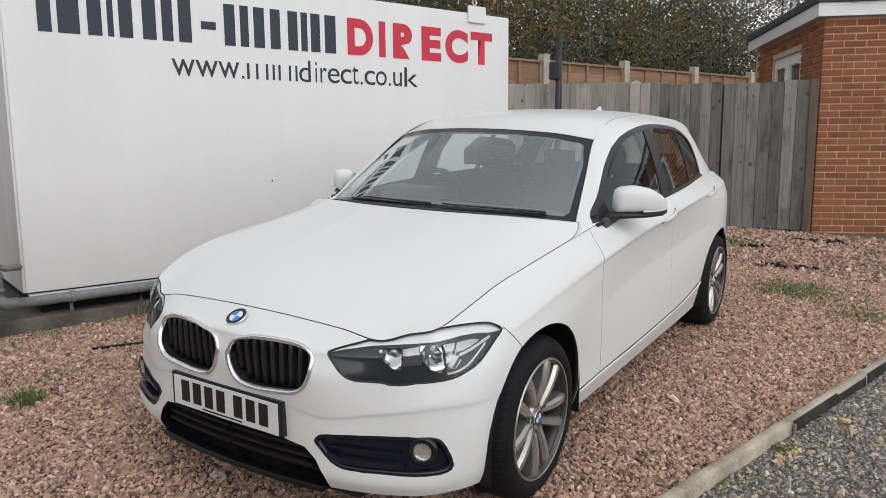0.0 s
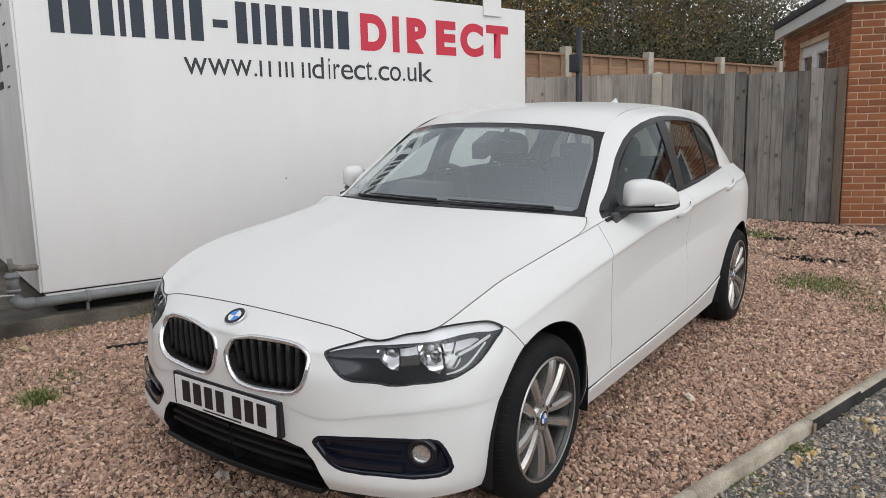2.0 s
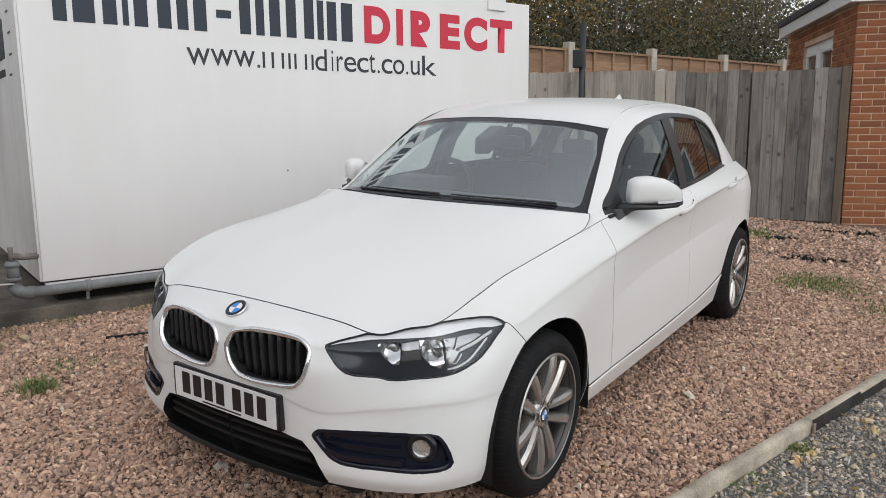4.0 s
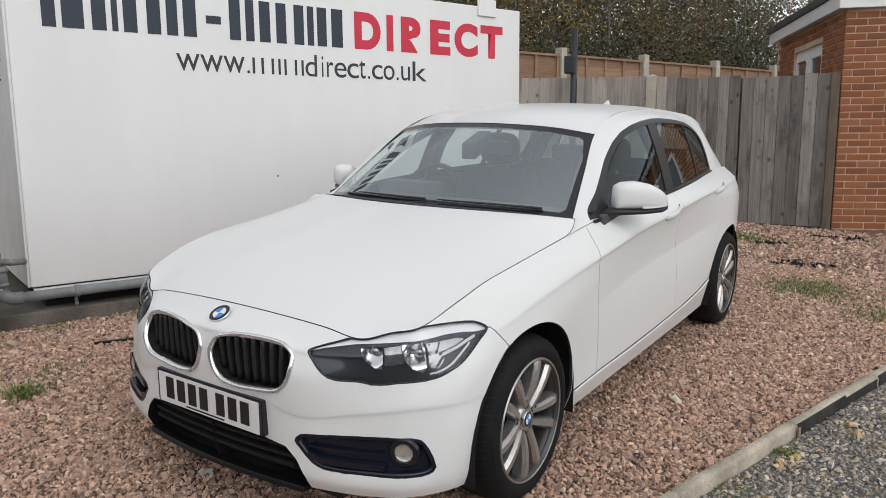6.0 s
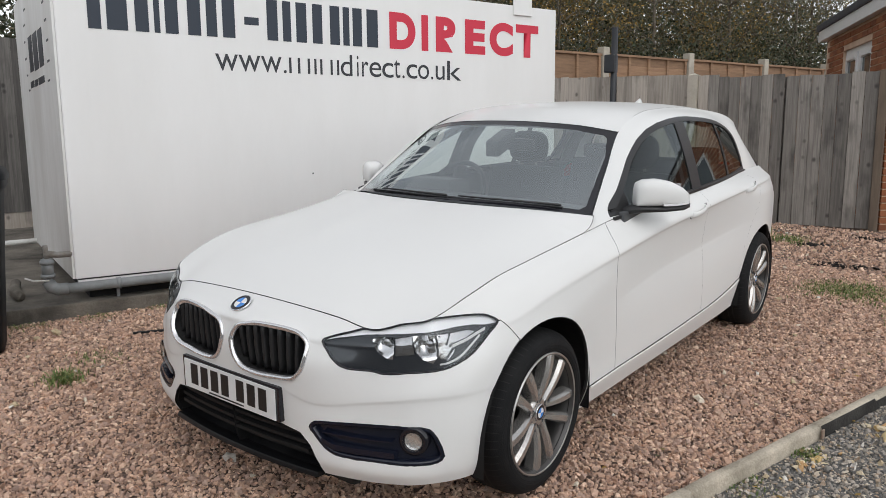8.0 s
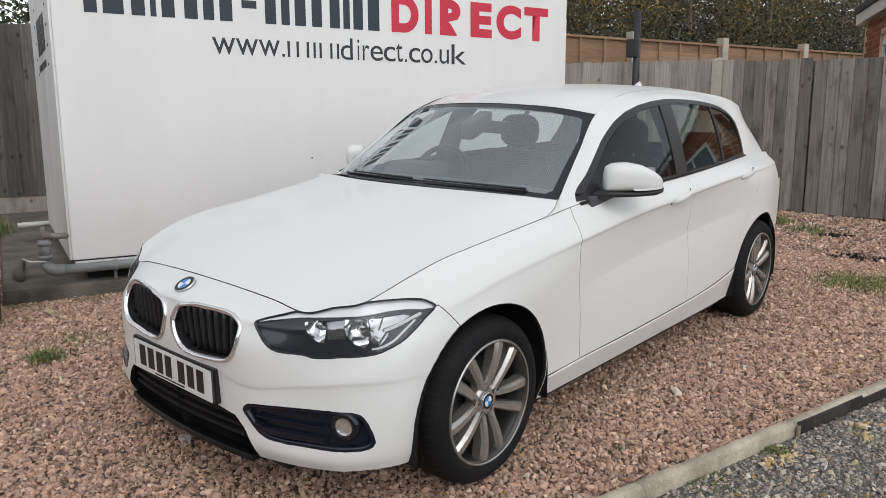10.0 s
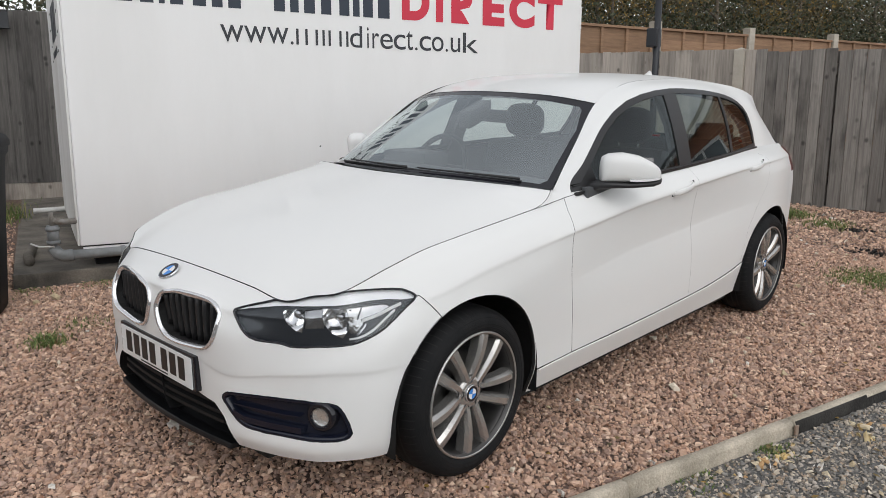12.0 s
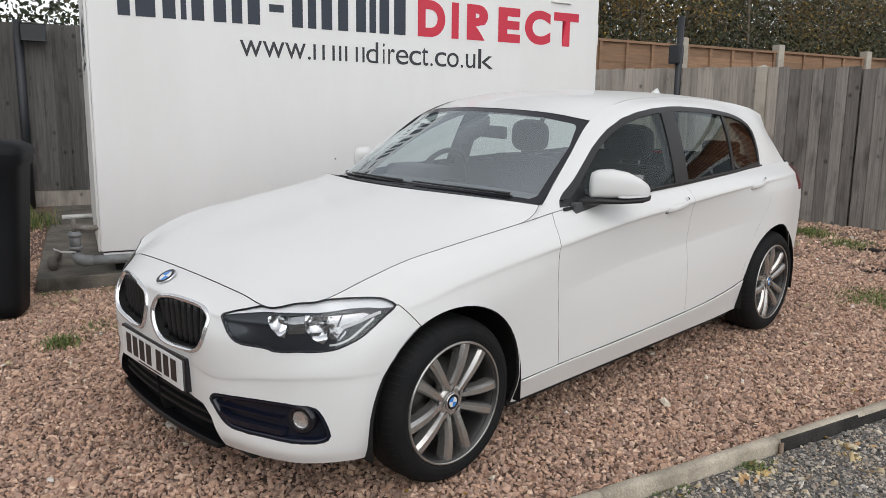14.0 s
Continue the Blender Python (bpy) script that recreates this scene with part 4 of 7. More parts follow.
def mirrored(bm):
    nb = bm.copy()
    for q in nb.verts:
        q.co.x = -q.co.x
    bmesh.ops.reverse_faces(nb, faces=nb.faces)
    nb.normal_update()
    return nb


def both(bm):
    """The sheet joined with its mirror image along the middle line."""
    nb = mirrored(bm)
    me = bpy.data.meshes.new("half")
    nb.to_mesh(me)
    nb.free()
    bm.from_mesh(me)
    bpy.data.meshes.remove(me)
    bmesh.ops.remove_doubles(bm, verts=[q for q in bm.verts if abs(q.co.x) < 2e-4], dist=4e-4)
    bm.normal_update()
    return bm


def broad_normal(q):
    """A vertex normal weighted by area, so that slivers count for little."""
    n = Vector()
    for f in q.link_faces:
        n += f.normal * f.calc_area()
    return n.normalized() if n.length > 1e-12 else q.normal.copy()


def edge_in(bm, gap=0.0013, depth=0.012):
    """Draws the rim of a panel in by the shut gap and turns it under."""
    bm.normal_update()
    rim = [e for e in bm.edges if len(e.link_faces) == 1]
    move = {}
    for e in rim:
        f = e.link_faces[0]
        t = (e.verts[1].co - e.verts[0].co)
        if t.length < 1e-7:
            continue
        n = t.cross(f.normal)
        if n.dot(f.calc_center_median() - e.verts[0].co) < 0:
            n = -n
        for q in e.verts:
            move[q] = move[q] + n if q in move else n.copy()
    low = {}
    normals = {q: broad_normal(q) for q in move}
    for q, n in move.items():
        nn = normals[q]
        if n.length > 1e-4:
            q.co += n.normalized() * gap
        low[q] = bm.verts.new(q.co - nn * depth)
    for e in rim:
        a, b = e.verts
        if a in low and b in low:
            l = e.link_faces[0]
            order = [q for q in l.verts]
            i = order.index(a)
            if order[(i + 1) % len(order)] == b:
                quad = (b, a, low[a], low[b])
            else:
                quad = (a, b, low[b], low[a])
            f = bm.faces.new(quad)
            # turned-under face is black, so the shut gap reads as shaded
            f.material_index = 1
            e.smooth = False
    return bm


def panel(name, bm, material, parent, label="", gap=0.0013, depth=0.012):
    edge_in(bm, gap, depth)
    bm.normal_update()
    norms = []
    for q in bm.verts:
        n = Vector()
        for f in q.link_faces:
            if f.material_index == 0:
                n += f.normal * f.calc_area()
        norms.append(n.normalized() if n.length > 1e-12 else q.normal.copy())
    ob = part(name, bm, [material, M_DARK], parent, label, smooth=True)
    ob.data.normals_split_custom_set_from_vertices(norms)
    return ob


def pushed(bm, dist, gap=0.0):
    """A copy of a sheet moved against its normals."""
    nb = bm.copy()
    nb.normal_update()
    ns = [broad_normal(q) for q in nb.verts]
    for q, n in zip(nb.verts, ns):
        q.co -= n * dist
    return nb


def ring_points(bm):
    """The rim of a sheet as an ordered loop."""
    rim = [e for e in bm.edges if len(e.link_faces) == 1]
    nxt = {}
    for e in rim:
        for a, b in ((e.verts[0], e.verts[1]), (e.verts[1], e.verts[0])):
            nxt.setdefault(a, []).append(b)
    start = next(iter(nxt))
    loop, prev, cur = [start], None, start
    while True:
        c = [q for q in nxt[cur] if q is not prev]
        if not c or c[0] is start:
            break
        prev, cur = cur, c[0]
        loop.append(cur)
        if len(loop) > len(nxt) + 2:
            break
    return loop


def walls(bm, way, depth):
    """The side walls of a recess, from a sheet's rim along a way."""
    nb = bmesh.new()
    way = Vector(way).normalized() * depth
    for e in bm.edges:
        if len(e.link_faces) == 1:
            a, b = [nb.verts.new(q.co) for q in e.verts]
            c, d = nb.verts.new(b.co + way), nb.verts.new(a.co + way)
            nb.faces.new((a, b, c, d))
    bmesh.ops.remove_doubles(nb, verts=nb.verts, dist=1e-5)
    return nb


def strip(pts, width_vec, thick_vec):
    """A bar with a rectangular section swept along points."""
    bm = bmesh.new()
    rings = []
    w, t = Vector(width_vec), Vector(thick_vec)
    for p in pts:
        p = Vector(p)
        rings.append([bm.verts.new(q) for q in (p - w / 2 - t / 2, p + w / 2 - t / 2, p + w / 2 + t / 2, p - w / 2 + t / 2)])
    for a, b in zip(rings, rings[1:]):
        for k in range(4):
            bm.faces.new((a[k], a[(k + 1) % 4], b[(k + 1) % 4], b[k]))
    bm.faces.new(list(reversed(rings[0]))), bm.faces.new(rings[-1])
    bmesh.ops.recalc_face_normals(bm, faces=bm.faces)
    return bm


car = empty("car", SITE)
tagged(car, "white five-door hatchback car with grey alloy wheels parked on gravel", "car")


# ---- lower shell: columns run from the sill or lip up to the bonnet edge or window line ----
def column(y0, x, z, y=None):
    return [(a, (y0 if y is None else y[i]), b) for i, (a, b) in enumerate(zip(x, z))]


NOSE = [
    column(0, (0,) * 8, (.215, .265, .33, .42, .52, .60, .695, .754), (-.700, -.716, -.722, -.726, -.733, -.735, -.716, -.606)),
    column(0, (.2,) * 8, (.215, .265, .33, .42, .52, .60, .695, .749), (-.694, -.712, -.718, -.722, -.728, -.729, -.708, -.600)),
    column(0, (.40, .405, .405, .41, .41, .41, .405, .41), (.217, .265, .33, .41, .475, .59, .672, .735), (-.678, -.700, -.702, -.702, -.704, -.684, -.655, -.586)),
    column(0, (.565, .575, .577, .575, .57, .56, .55, .544), (.217, .262, .33, .42, .494, .585, .657, .7125), (-.631, -.648, -.637, -.626, -.628, -.563, -.561, -.561)),
    column(0, (.638, .648, .649, .646, .641, .63, .625, .622), (.218, .262, .33, .42, .504, .585, .663, .7335), (-.599, -.615, -.604, -.590, -.590, -.508, -.504, -.5078)),
    column(0, (.708, .718, .720, .717, .712, .70, .70, .692), (.22, .263, .33, .42, .515, .587, .67, .748), (-.560, -.574, -.564, -.548, -.543, -.447, -.443, -.460)),
    column(0, (.80, .812, .82, .824, .825, .807, .800, .735), (.222, .265, .33, .43, .525, .605, .70, .805), (-.440, -.452, -.450, -.440, -.424, -.345, -.290, -.30)),
    column(0, (.84, .853, .863, .869, .869, .862, .842, .746), (.222, .265, .33, .43, .532, .62, .72, .842), (-.27, -.27, -.265, -.255, -.24, -.205, -.175, -.15)),
    column(.02, (.845, .862, .872, .880, .884, .884, .862, .752), (.21, .28, .35, .44, .54, .64, .765, .864)),
    column(.34, (.815, .852, .859, .867, .873, .874, .862, .753), (.2, .303, .39, .49, .60, .70, .798, .896)),
    column(.50, (.815, .852, .858, .865, .868, .868, .864, .753), (.2, .306, .40, .51, .62, .725, .813, .912)),
    column(.69, (.815, .852, .858, .861, .856, .859, .867, .769), (.2, .309, .41, .53, .63, .745, .832, .938)),
    column(1.05, (.815, .853, .860, .860, .851, .858, .873, .794), (.2, .311, .43, .55, .67, .785, .868, .962)),
    column(1.40, (.815, .854, .861, .859, .847, .859, .880, .806), (.2, .319, .445, .565, .685, .813, .892, .978)),
    column(1.75, (.815, .855, .862, .859, .846, .861, .880, .803), (.2, .331, .455, .575, .70, .838, .912, .988)),
    column(2.08, (.815, .855, .862, .862, .852, .865, .878, .788), (.2, .354, .47, .59, .715, .855, .928, .996)),
    column(2.38, (.82, .857, .866, .870, .868, .873, .871, .757), (.21, .392, .49, .60, .73, .866, .939, 1.001)),
    column(2.70, (.845, .868, .878, .884, .884, .880, .858, .718), (.22, .40, .50, .61, .74, .875, .948, 1.006)),
    column(3.05, (.80, .818, .826, .831, .831, .823, .798, .690), (.24, .38, .48, .60, .73, .87, .944, 1.005)),
    column(3.30, (.71, .742, .755, .761, .762, .750, .718, .650), (.27, .38, .48, .60, .73, .86, .935, 0.998)),
    column(3.46, (.52, .55, .57, .575, .57, .555, .54, .49), (.28, .38, .48, .60, .73, .86, .94, 1.005)),
    column(3.53, (0,) * 8, (.28, .38, .48, .60, .73, .86, .94, 1.005)),
]


def swell(p):
    """The lamps' outward swell, carried by all that lies in them."""
    k = float(np.interp(p[2], (.52, .57, .66, .75), (0, 1, .85, 0)) * np.interp(p[0], (.40, .50, .60, .75, .82, .86), (.3, .6, .95, 1, .6, 0)))
    return (p[0] + .041 * k, p[1] - .038 * k, p[2] + .021 * k)


NOSE = [[swell(p) if i in (5, 6) and p[1] < -0.2 and p[0] > 0.3 else p for i, p in enumerate(col)] for col in NOSE]
for col in NOSE:
    a, b = np.array(col[5]), np.array(col[6])
    q = b + (a - b) * 0.22
    q[0] -= float(np.interp(q[1], (.15, .7, 2.6, 3.0), (0, .0026, .0026, 0)))
    col.insert(6, tuple(q))
    # the wing and the upper door swell between the crease and the bonnet edge or waist
    a, b = np.array(col[7]), np.array(col[8])
    q = (a + b) / 2
    k = float(np.interp(q[1], (-.3, -.15, .3, .7, 2.4, 3.0), (0, .012, .017, .007, .007, .004)))
    col.insert(8, tuple(q + np.array((k * .66, 0, k * .75))))
    a, b = np.array(col[4]), np.array(col[3])
    q = a + (b - a) * 0.2
    if q[1] < -0.2 and q[0] > 0.3:
        q += np.array((-0.0012, 0.0022, 0.0))
    col.insert(4, tuple(q))
NOSE_GRID = surface(NOSE, 11, 7, centre=True)
shell = sheet_bm(NOSE_GRID)
test = max(shell.faces, key=lambda f: f.calc_center_median().x)
if test.normal.x < 0:
    bmesh.ops.reverse_faces(shell, faces=shell.faces)
    shell.normal_update()

# wheel arches
LEFT = (-1, 0, 0)


def arch(yc, ry, rz, zc=0.317):
    pts = [(0.9, yc + ry * math.cos(a), zc + rz * math.sin(a)) for a in np.linspace(0, math.pi, 29)]
    return [(0.9, yc + ry, 0.05)] + pts + [(0.9, yc - ry, 0.05)]


side_face = lambda f: f.normal.x > 0.25
ARCH_F, ARCH_R = arch(-0.015, 0.366, 0.362), arch(2.68, 0.358, 0.356)
for a in (ARCH_F, ARCH_R):
    bmesh.ops.delete(shell, geom=cut(shell, a, LEFT, near=lambda f: f.calc_center_median().x > 0.6), context='FACES')

FRONT = (0, 1, 0)
SKEW = Vector((-0.62, 0.78, 0))
front_face = lambda f: f.calc_center_median().y < -0.2


# headlamp opening
def outline(pts, m=6):
    return [tuple(p) for p in curve(pts, m, closed=True)]


HL = [(.405, -.652, .674), (.423, -.637, .684), (.48, -.60, .6985), (.544, -.561, .719), (.62, -.51, .7465), (.70, -.452, .7525), (.742, -.369, .753), (.774, -.292, .748), (.79, -.27, .741), (.814, -.246, .719),
      (.808, -.283, .689), (.785, -.352, .629), (.762, -.388, .603), (.736, -.42, .583), (.702, -.454, .573), (.643, -.509, .569), (.575, -.566, .566), (.553, -.575, .574), (.49, -.632, .585), (.459, -.649, .602), (.427, -.657, .638), (.408, -.656, .663)]
hl_pts = outline([swell(p) for p in HL], 2)
lamp_bm = take(shell, cut(shell, hl_pts, SKEW, near=front_face))

# kidney openings, side intakes and lower grille
KID = [(.023, -.74, .635), (.046, -.74, .672), (.10, -.73, .690), (.15, -.73, .698), (.26, -.72, .697), (.335, -.70, .687), (.366, -.70, .667), (.375, -.70, .636), (.369, -.71, .587), (.348, -.72, .555), (.325, -.73, .541), (.26, -.73, .530), (.12, -.73, .522), (.072, -.73, .534), (.041, -.73, .563), (.026, -.74, .60)]
kid_out = outline(KID, 4)
kid_bm = take(shell, cut(shell, kid_out, FRONT, near=front_face, reach=0.02))
FOG = [(.385, -.71, .385), (.405, -.70, .408), (.44, -.69, .413), (.58, -.63, .417), (.70, -.55, .418), (.748, -.50, .412), (.768, -.50, .385), (.787, -.50, .325), (.775, -.51, .304), (.74, -.53, .298), (.60, -.62, .299), (.48, -.68, .303), (.44, -.69, .322), (.405, -.70, .36)]
fog_bm = take(shell, cut(shell, [tuple(p) for p in curve(FOG, 2, closed=True)], FRONT, near=front_face, reach=0.02))
LOW = [(-.02, -.72, .366), (.25, -.72, .366), (.345, -.70, .355), (.385, -.70, .318), (.415, -.69, .262), (.425, -.69, .15), (-.02, -.7, .15)]
low_bm = take(shell, cut(shell, LOW, FRONT, near=front_face, reach=0.02))

# shut lines
BUMPER = [(.9, -.9, .1), (.9, -.9, 1.2), (.9, -.57, 1.2), (.9, -.555, .70), (.9, -.35, .70), (.9, -.27, .722), (.9, -.244, .722), (.9, -.217, .693), (.9, -.19, .661), (.9, -.165, .625), (.9, -.05, .5), (.9, -.05, .1)]
bumper_bm = take(shell, [f for f in cut(shell, BUMPER, LEFT, near=lambda f: f.calc_center_median().y < 0.05) if f.calc_center_median().y < -0.06])
DOOR_F = [(.9, .607, .309), (.9, .594, .43), (.9, .577, .56), (.9, .565, .67), (.9, .565, .76), (.9, .574, .83), (.9, .60, .89), (.9, .64, .935), (.9, .66, 1.1), (.9, 1.625, 1.1), (.9, 1.655, .327), (.9, 1.3, .317), (.9, .9, .311)]
DOOR_R = [(.9, 1.655, .327), (.9, 1.625, 1.1), (.9, 2.60, 1.1), (.9, 2.58, .95), (.9, 2.52, .80), (.9, 2.42, .68), (.9, 2.345, .58), (.9, 2.305, .46), (.9, 2.295, .386), (.9, 2.2, .369), (.9, 2.1, .356), (.9, 1.95, .342), (.9, 1.8, .333)]
side_only = lambda f: f.normal.x > 0.1 and f.calc_center_median().y > 0.1
door_f_bm = take(shell, cut(shell, DOOR_F, LEFT, near=side_only))
door_r_bm = take(shell, cut(shell, DOOR_R, LEFT, near=side_only))
SILL = [(.9, .30, .10), (.9, .30, .298), (.9, .35, .301), (.9, .607, .307), (.9, .9, .310), (.9, 1.3, .316), (.9, 1.64, .326), (.9, 1.8, .332), (.9, 1.95, .341), (.9, 2.1, .355), (.9, 2.2, .368), (.9, 2.295, .385), (.9, 2.4, .40), (.9, 2.4, .1)]
sill_bm = take(shell, cut(shell, SILL, LEFT, near=side_only))
for q in sill_bm.verts:
    if q.co.y > .36:
        q.co.x += .0045
TAIL = [(.9, 3.12, .84), (.9, 3.10, .9), (.9, 3.13, .95), (.9, 3.19, .985), (.9, 3.7, 1.0), (.9, 3.7, .83)]
tail_bm = take(shell, cut(shell, TAIL, LEFT, near=lambda f: f.calc_center_median().y > 2.8 and f.calc_center_median().x > .3))
wing_bm = take(shell, [f for f in shell.faces if f.calc_center_median().y < 0.9])

INNER = [(b.copy(), sym) for b, sym in ((bumper_bm, True), (wing_bm, False), (door_f_bm, False), (door_r_bm, False), (sill_bm, False), (shell, True))]
panel("front_bumper", both(bumper_bm), M_PAINT, car, "white painted front bumper", gap=0.002)
for flip in (False, True):
    for name, b, m, lab in (("front_wing", wing_bm, M_PAINT, ""), ("front_door", door_f_bm, M_PAINT, ""), ("rear_door", door_r_bm, M_PAINT, ""), ("sill", sill_bm, M_PAINT, ""),
                            ("tail_lamp", tail_bm, M_TAIL, "red tail lamp")):
        panel(name, mirrored(b) if flip else b.copy(), m, car, lab, gap=0.0002 if name == "rear_door" else 0.0010 if name == "front_door" else 0.0013)
panel("rear_quarter", both(shell), M_PAINT, car, "white rear quarters and tail", gap=0.0003)
for b in (wing_bm, door_f_bm, door_r_bm, sill_bm, tail_bm):
    b.free()

# thin proud strip added to catch the sky as the sill's highlight
for sgn in (1, -1):
    line = curve([(sgn * .8600, .37, .299), (sgn * .8603, .62, .306), (sgn * .8620, 1.0, .3085), (sgn * .8630, 1.4, .3165), (sgn * .8640, 1.75, .3275), (sgn * .8640, 1.95, .3385), (sgn * .8645, 2.1, .3525), (sgn * .8655, 2.2, .3655), (sgn * .8665, 2.29, .382)], 4)
    part("sill_edge", strip(line, (.007 * sgn, 0, .0), (0, 0, .005)), M_PAINT, car, "white raised top edge of the sill")

# ---- bonnet ----
GREEN = [
    [(.756, .46, .910), (.757, .505, .924), (.752, .545, .944), (.739, .580, .967)],
    [(.769, .69, .940), (.757, .690, .950), (.731, .684, .958), (.694, .662, .959)],
    [(.785, .88, .954), (.759, .863, 1.01), (.717, .841, 1.056), (.670, .755, 1.026)],
    [(.796, 1.1, .965), (.746, 1.05, 1.08), (.678, 1.014, 1.177), (.630, .915, 1.139)],
    [(.803, 1.28, .974), (.742, 1.207, 1.12), (.656, 1.166, 1.262), (.574, 1.14, 1.291)],
    [(.806, 1.5, .981), (.738, 1.45, 1.18), (.650, 1.42, 1.335), (.545, 1.42, 1.374)],
    [(.802, 1.75, .988), (.730, 1.73, 1.19), (.636, 1.74, 1.360), (.528, 1.77, 1.400)],
    [(.788, 2.05, .996), (.712, 2.07, 1.19), (.624, 2.09, 1.348), (.515, 2.12, 1.402)],
    [(.759, 2.36, 1.001), (.690, 2.37, 1.17), (.608, 2.41, 1.324), (.508, 2.45, 1.388)],
    [(.718, 2.70, 1.006), (.656, 2.72, 1.14), (.590, 2.73, 1.27), (.503, 2.80, 1.364)],
    [(.698, 2.95, 1.001), (.650, 2.95, 1.125), (.584, 2.96, 1.245), (.495, 3.03, 1.335)],
    [(.655, 3.25, .994), (.606, 3.19, 1.10), (.551, 3.155, 1.2), (.485, 3.20, 1.300)],
]
BONNET = [
    [(0, -.606, .754), (0, -.40, .842), (0, -.10, .911), (0, .12, .955), (0, .25, .979), (0, .285, .9855), (0, .318, .9913), (0, .345, .996)],
    [(.22, -.599, .749), (.22, -.39, .840), (.22, -.09, .911), (.22, .14, .956), (.225, .27, .979), (.229, .307, .9847), (.234, .341, .9898), (.24, .37, .994)],
    [(.42, -.584, .737), (.42, -.37, .830), (.42, -.06, .905), (.42, .19, .951), (.45, .34, .972), (.453, .381, .977), (.456, .418, .982), (.46, .45, .986)],
    [(.544, -.561, .7135), (.57, -.345, .815), (.59, -.03, .890), (.60, .24, .934), (.61, .40, .957), (.614, .446, .964), (.617, .489, .971), (.62, .525, .976)],
    [(.692, -.460, .748), (.735, -.30, .806), (.752, .02, .865), (.753, .28, .890), (.756, .46, .910), (.757, .505, .924), (.752, .545, .944), (.739, .580, .967)],
]
bg = surface(BONNET, 10, 9, centre=True)
edge_line = np.array([c[-1] for c in NOSE_GRID] + list(curve(GREEN[0], 12)))


def to_line(p, line):
    """The nearest point on a polyline."""
    best, at = 1e9, p
    for a, b in zip(line, line[1:]):
        d = b - a
        t = min(1.0, max(0.0, float(np.dot(p - a, d) / max(np.dot(d, d), 1e-12))))
        q = a + d * t
        if np.dot(q - p, q - p) < best:
            best, at = np.dot(q - p, q - p), q
    return at


front_line = edge_line[[i for i, q in enumerate(edge_line) if q[1] < -0.1]]
side_line = edge_line[[i for i, q in enumerate(edge_line) if -0.5 < q[1] < 0.585]]
for i in range(len(bg) - 1):
    move = to_line(bg[i, 0], front_line) - bg[i, 0]
    for j in range(8):
        bg[i, j] += move * (1 - j / 8)
for j in range(bg.shape[1]):
    move = to_line(bg[-1, j], side_line) - bg[-1, j]
    for i in range(8):
        bg[-1 - i, j] += move * (1 - i / 8)
bonnet_bm = sheet_bm(bg)
if max(bonnet_bm.faces, key=lambda f: -abs(f.calc_center_median().x)).normal.z < 0:
    bmesh.ops.reverse_faces(bonnet_bm, faces=bonnet_bm.faces)
panel("bonnet", both(bonnet_bm), M_PAINT, car, "white bonnet", gap=0.0024, depth=0.006)

# ---- greenhouse ----
green = sheet_bm(surface(GREEN, 9, 10))
if max(green.faces, key=lambda f: f.calc_center_median().x).normal.x < 0:
    bmesh.ops.reverse_faces(green, faces=green.faces)
    green.normal_update()
DLO = [(.7, .690, .948), (.7, .758, 1.0), (.7, .841, 1.056), (.7, .929, 1.118), (.7, 1.014, 1.177), (.7, 1.081, 1.217), (.7, 1.157, 1.257), (.7, 1.28, 1.303), (.7, 1.405, 1.331), (.7, 1.55, 1.348), (.7, 1.72, 1.357), (.7, 1.86, 1.357), (.7, 2.04, 1.351), (.7, 2.21, 1.342), (.7, 2.36, 1.330),
       (.7, 2.50, 1.316), (.7, 2.62, 1.298), (.7, 2.71, 1.275), (.7, 2.768, 1.243), (.7, 2.795, 1.20), (.7, 2.795, 1.15), (.7, 2.78, 1.09), (.7, 2.755, 1.04), (.7, 2.735, 1.007)]
belt_pts = [(.7, 2.36, 1.003), (.7, 2.05, .998), (.7, 1.75, .990), (.7, 1.5, .983), (.7, 1.28, .976), (.7, 1.1, .967), (.7, .88, .956)]
day = take(green, cut(green, DLO + belt_pts, LEFT, reach=0.006))
for flip in (False, True):
    panel("roof_frame", mirrored(green) if flip else green.copy(), M_PAINT, car, "white pillar and cant rail", gap=0.0)


def inset(pts, d):
    """An outline drawn in by d, in the side view."""
    out, n = [], len(pts)
    area = sum(pts[i - 1][1] * pts[i][2] - pts[i][1] * pts[i - 1][2] for i in range(n))
    s = 1 if area > 0 else -1
    for i in range(n):
        a, b = Vector(pts[i - 1][1:]), Vector(pts[(i + 1) % n][1:])
        t = (b - a).normalized()
        out.append((pts[i][0], pts[i][1] - s * t.y * d, pts[i][2] + s * t.x * d))
    return out


day_in = cut(day, inset(DLO + [(x, y, z - .014) for x, y, z in belt_pts], 0.024), LEFT, reach=0.006)
glass_bm = take(day, day_in)
# the glass is one smooth curved face: a cubic in y and z
gy, gz = np.array([q.co.y for q in glass_bm.verts]) - 1.7, np.array([q.co.z for q in glass_bm.verts]) - 1.15
terms = np.stack([gy ** i * gz ** j for i in range(4) for j in range(3) if i + j < 4], 1)
fit, *_ = np.linalg.lstsq(terms, np.array([q.co.x for q in glass_bm.verts]), rcond=None)
for q, x in zip(glass_bm.verts, terms @ fit):
    q.co.x = float(x)
glass_bm.normal_update()
trim_faces_bm = day
FG = [(.7, .70, .955), (.7, .70, 1.5), (.7, 1.632, 1.5), (.7, 1.556, .95), (.7, .70, .9)]
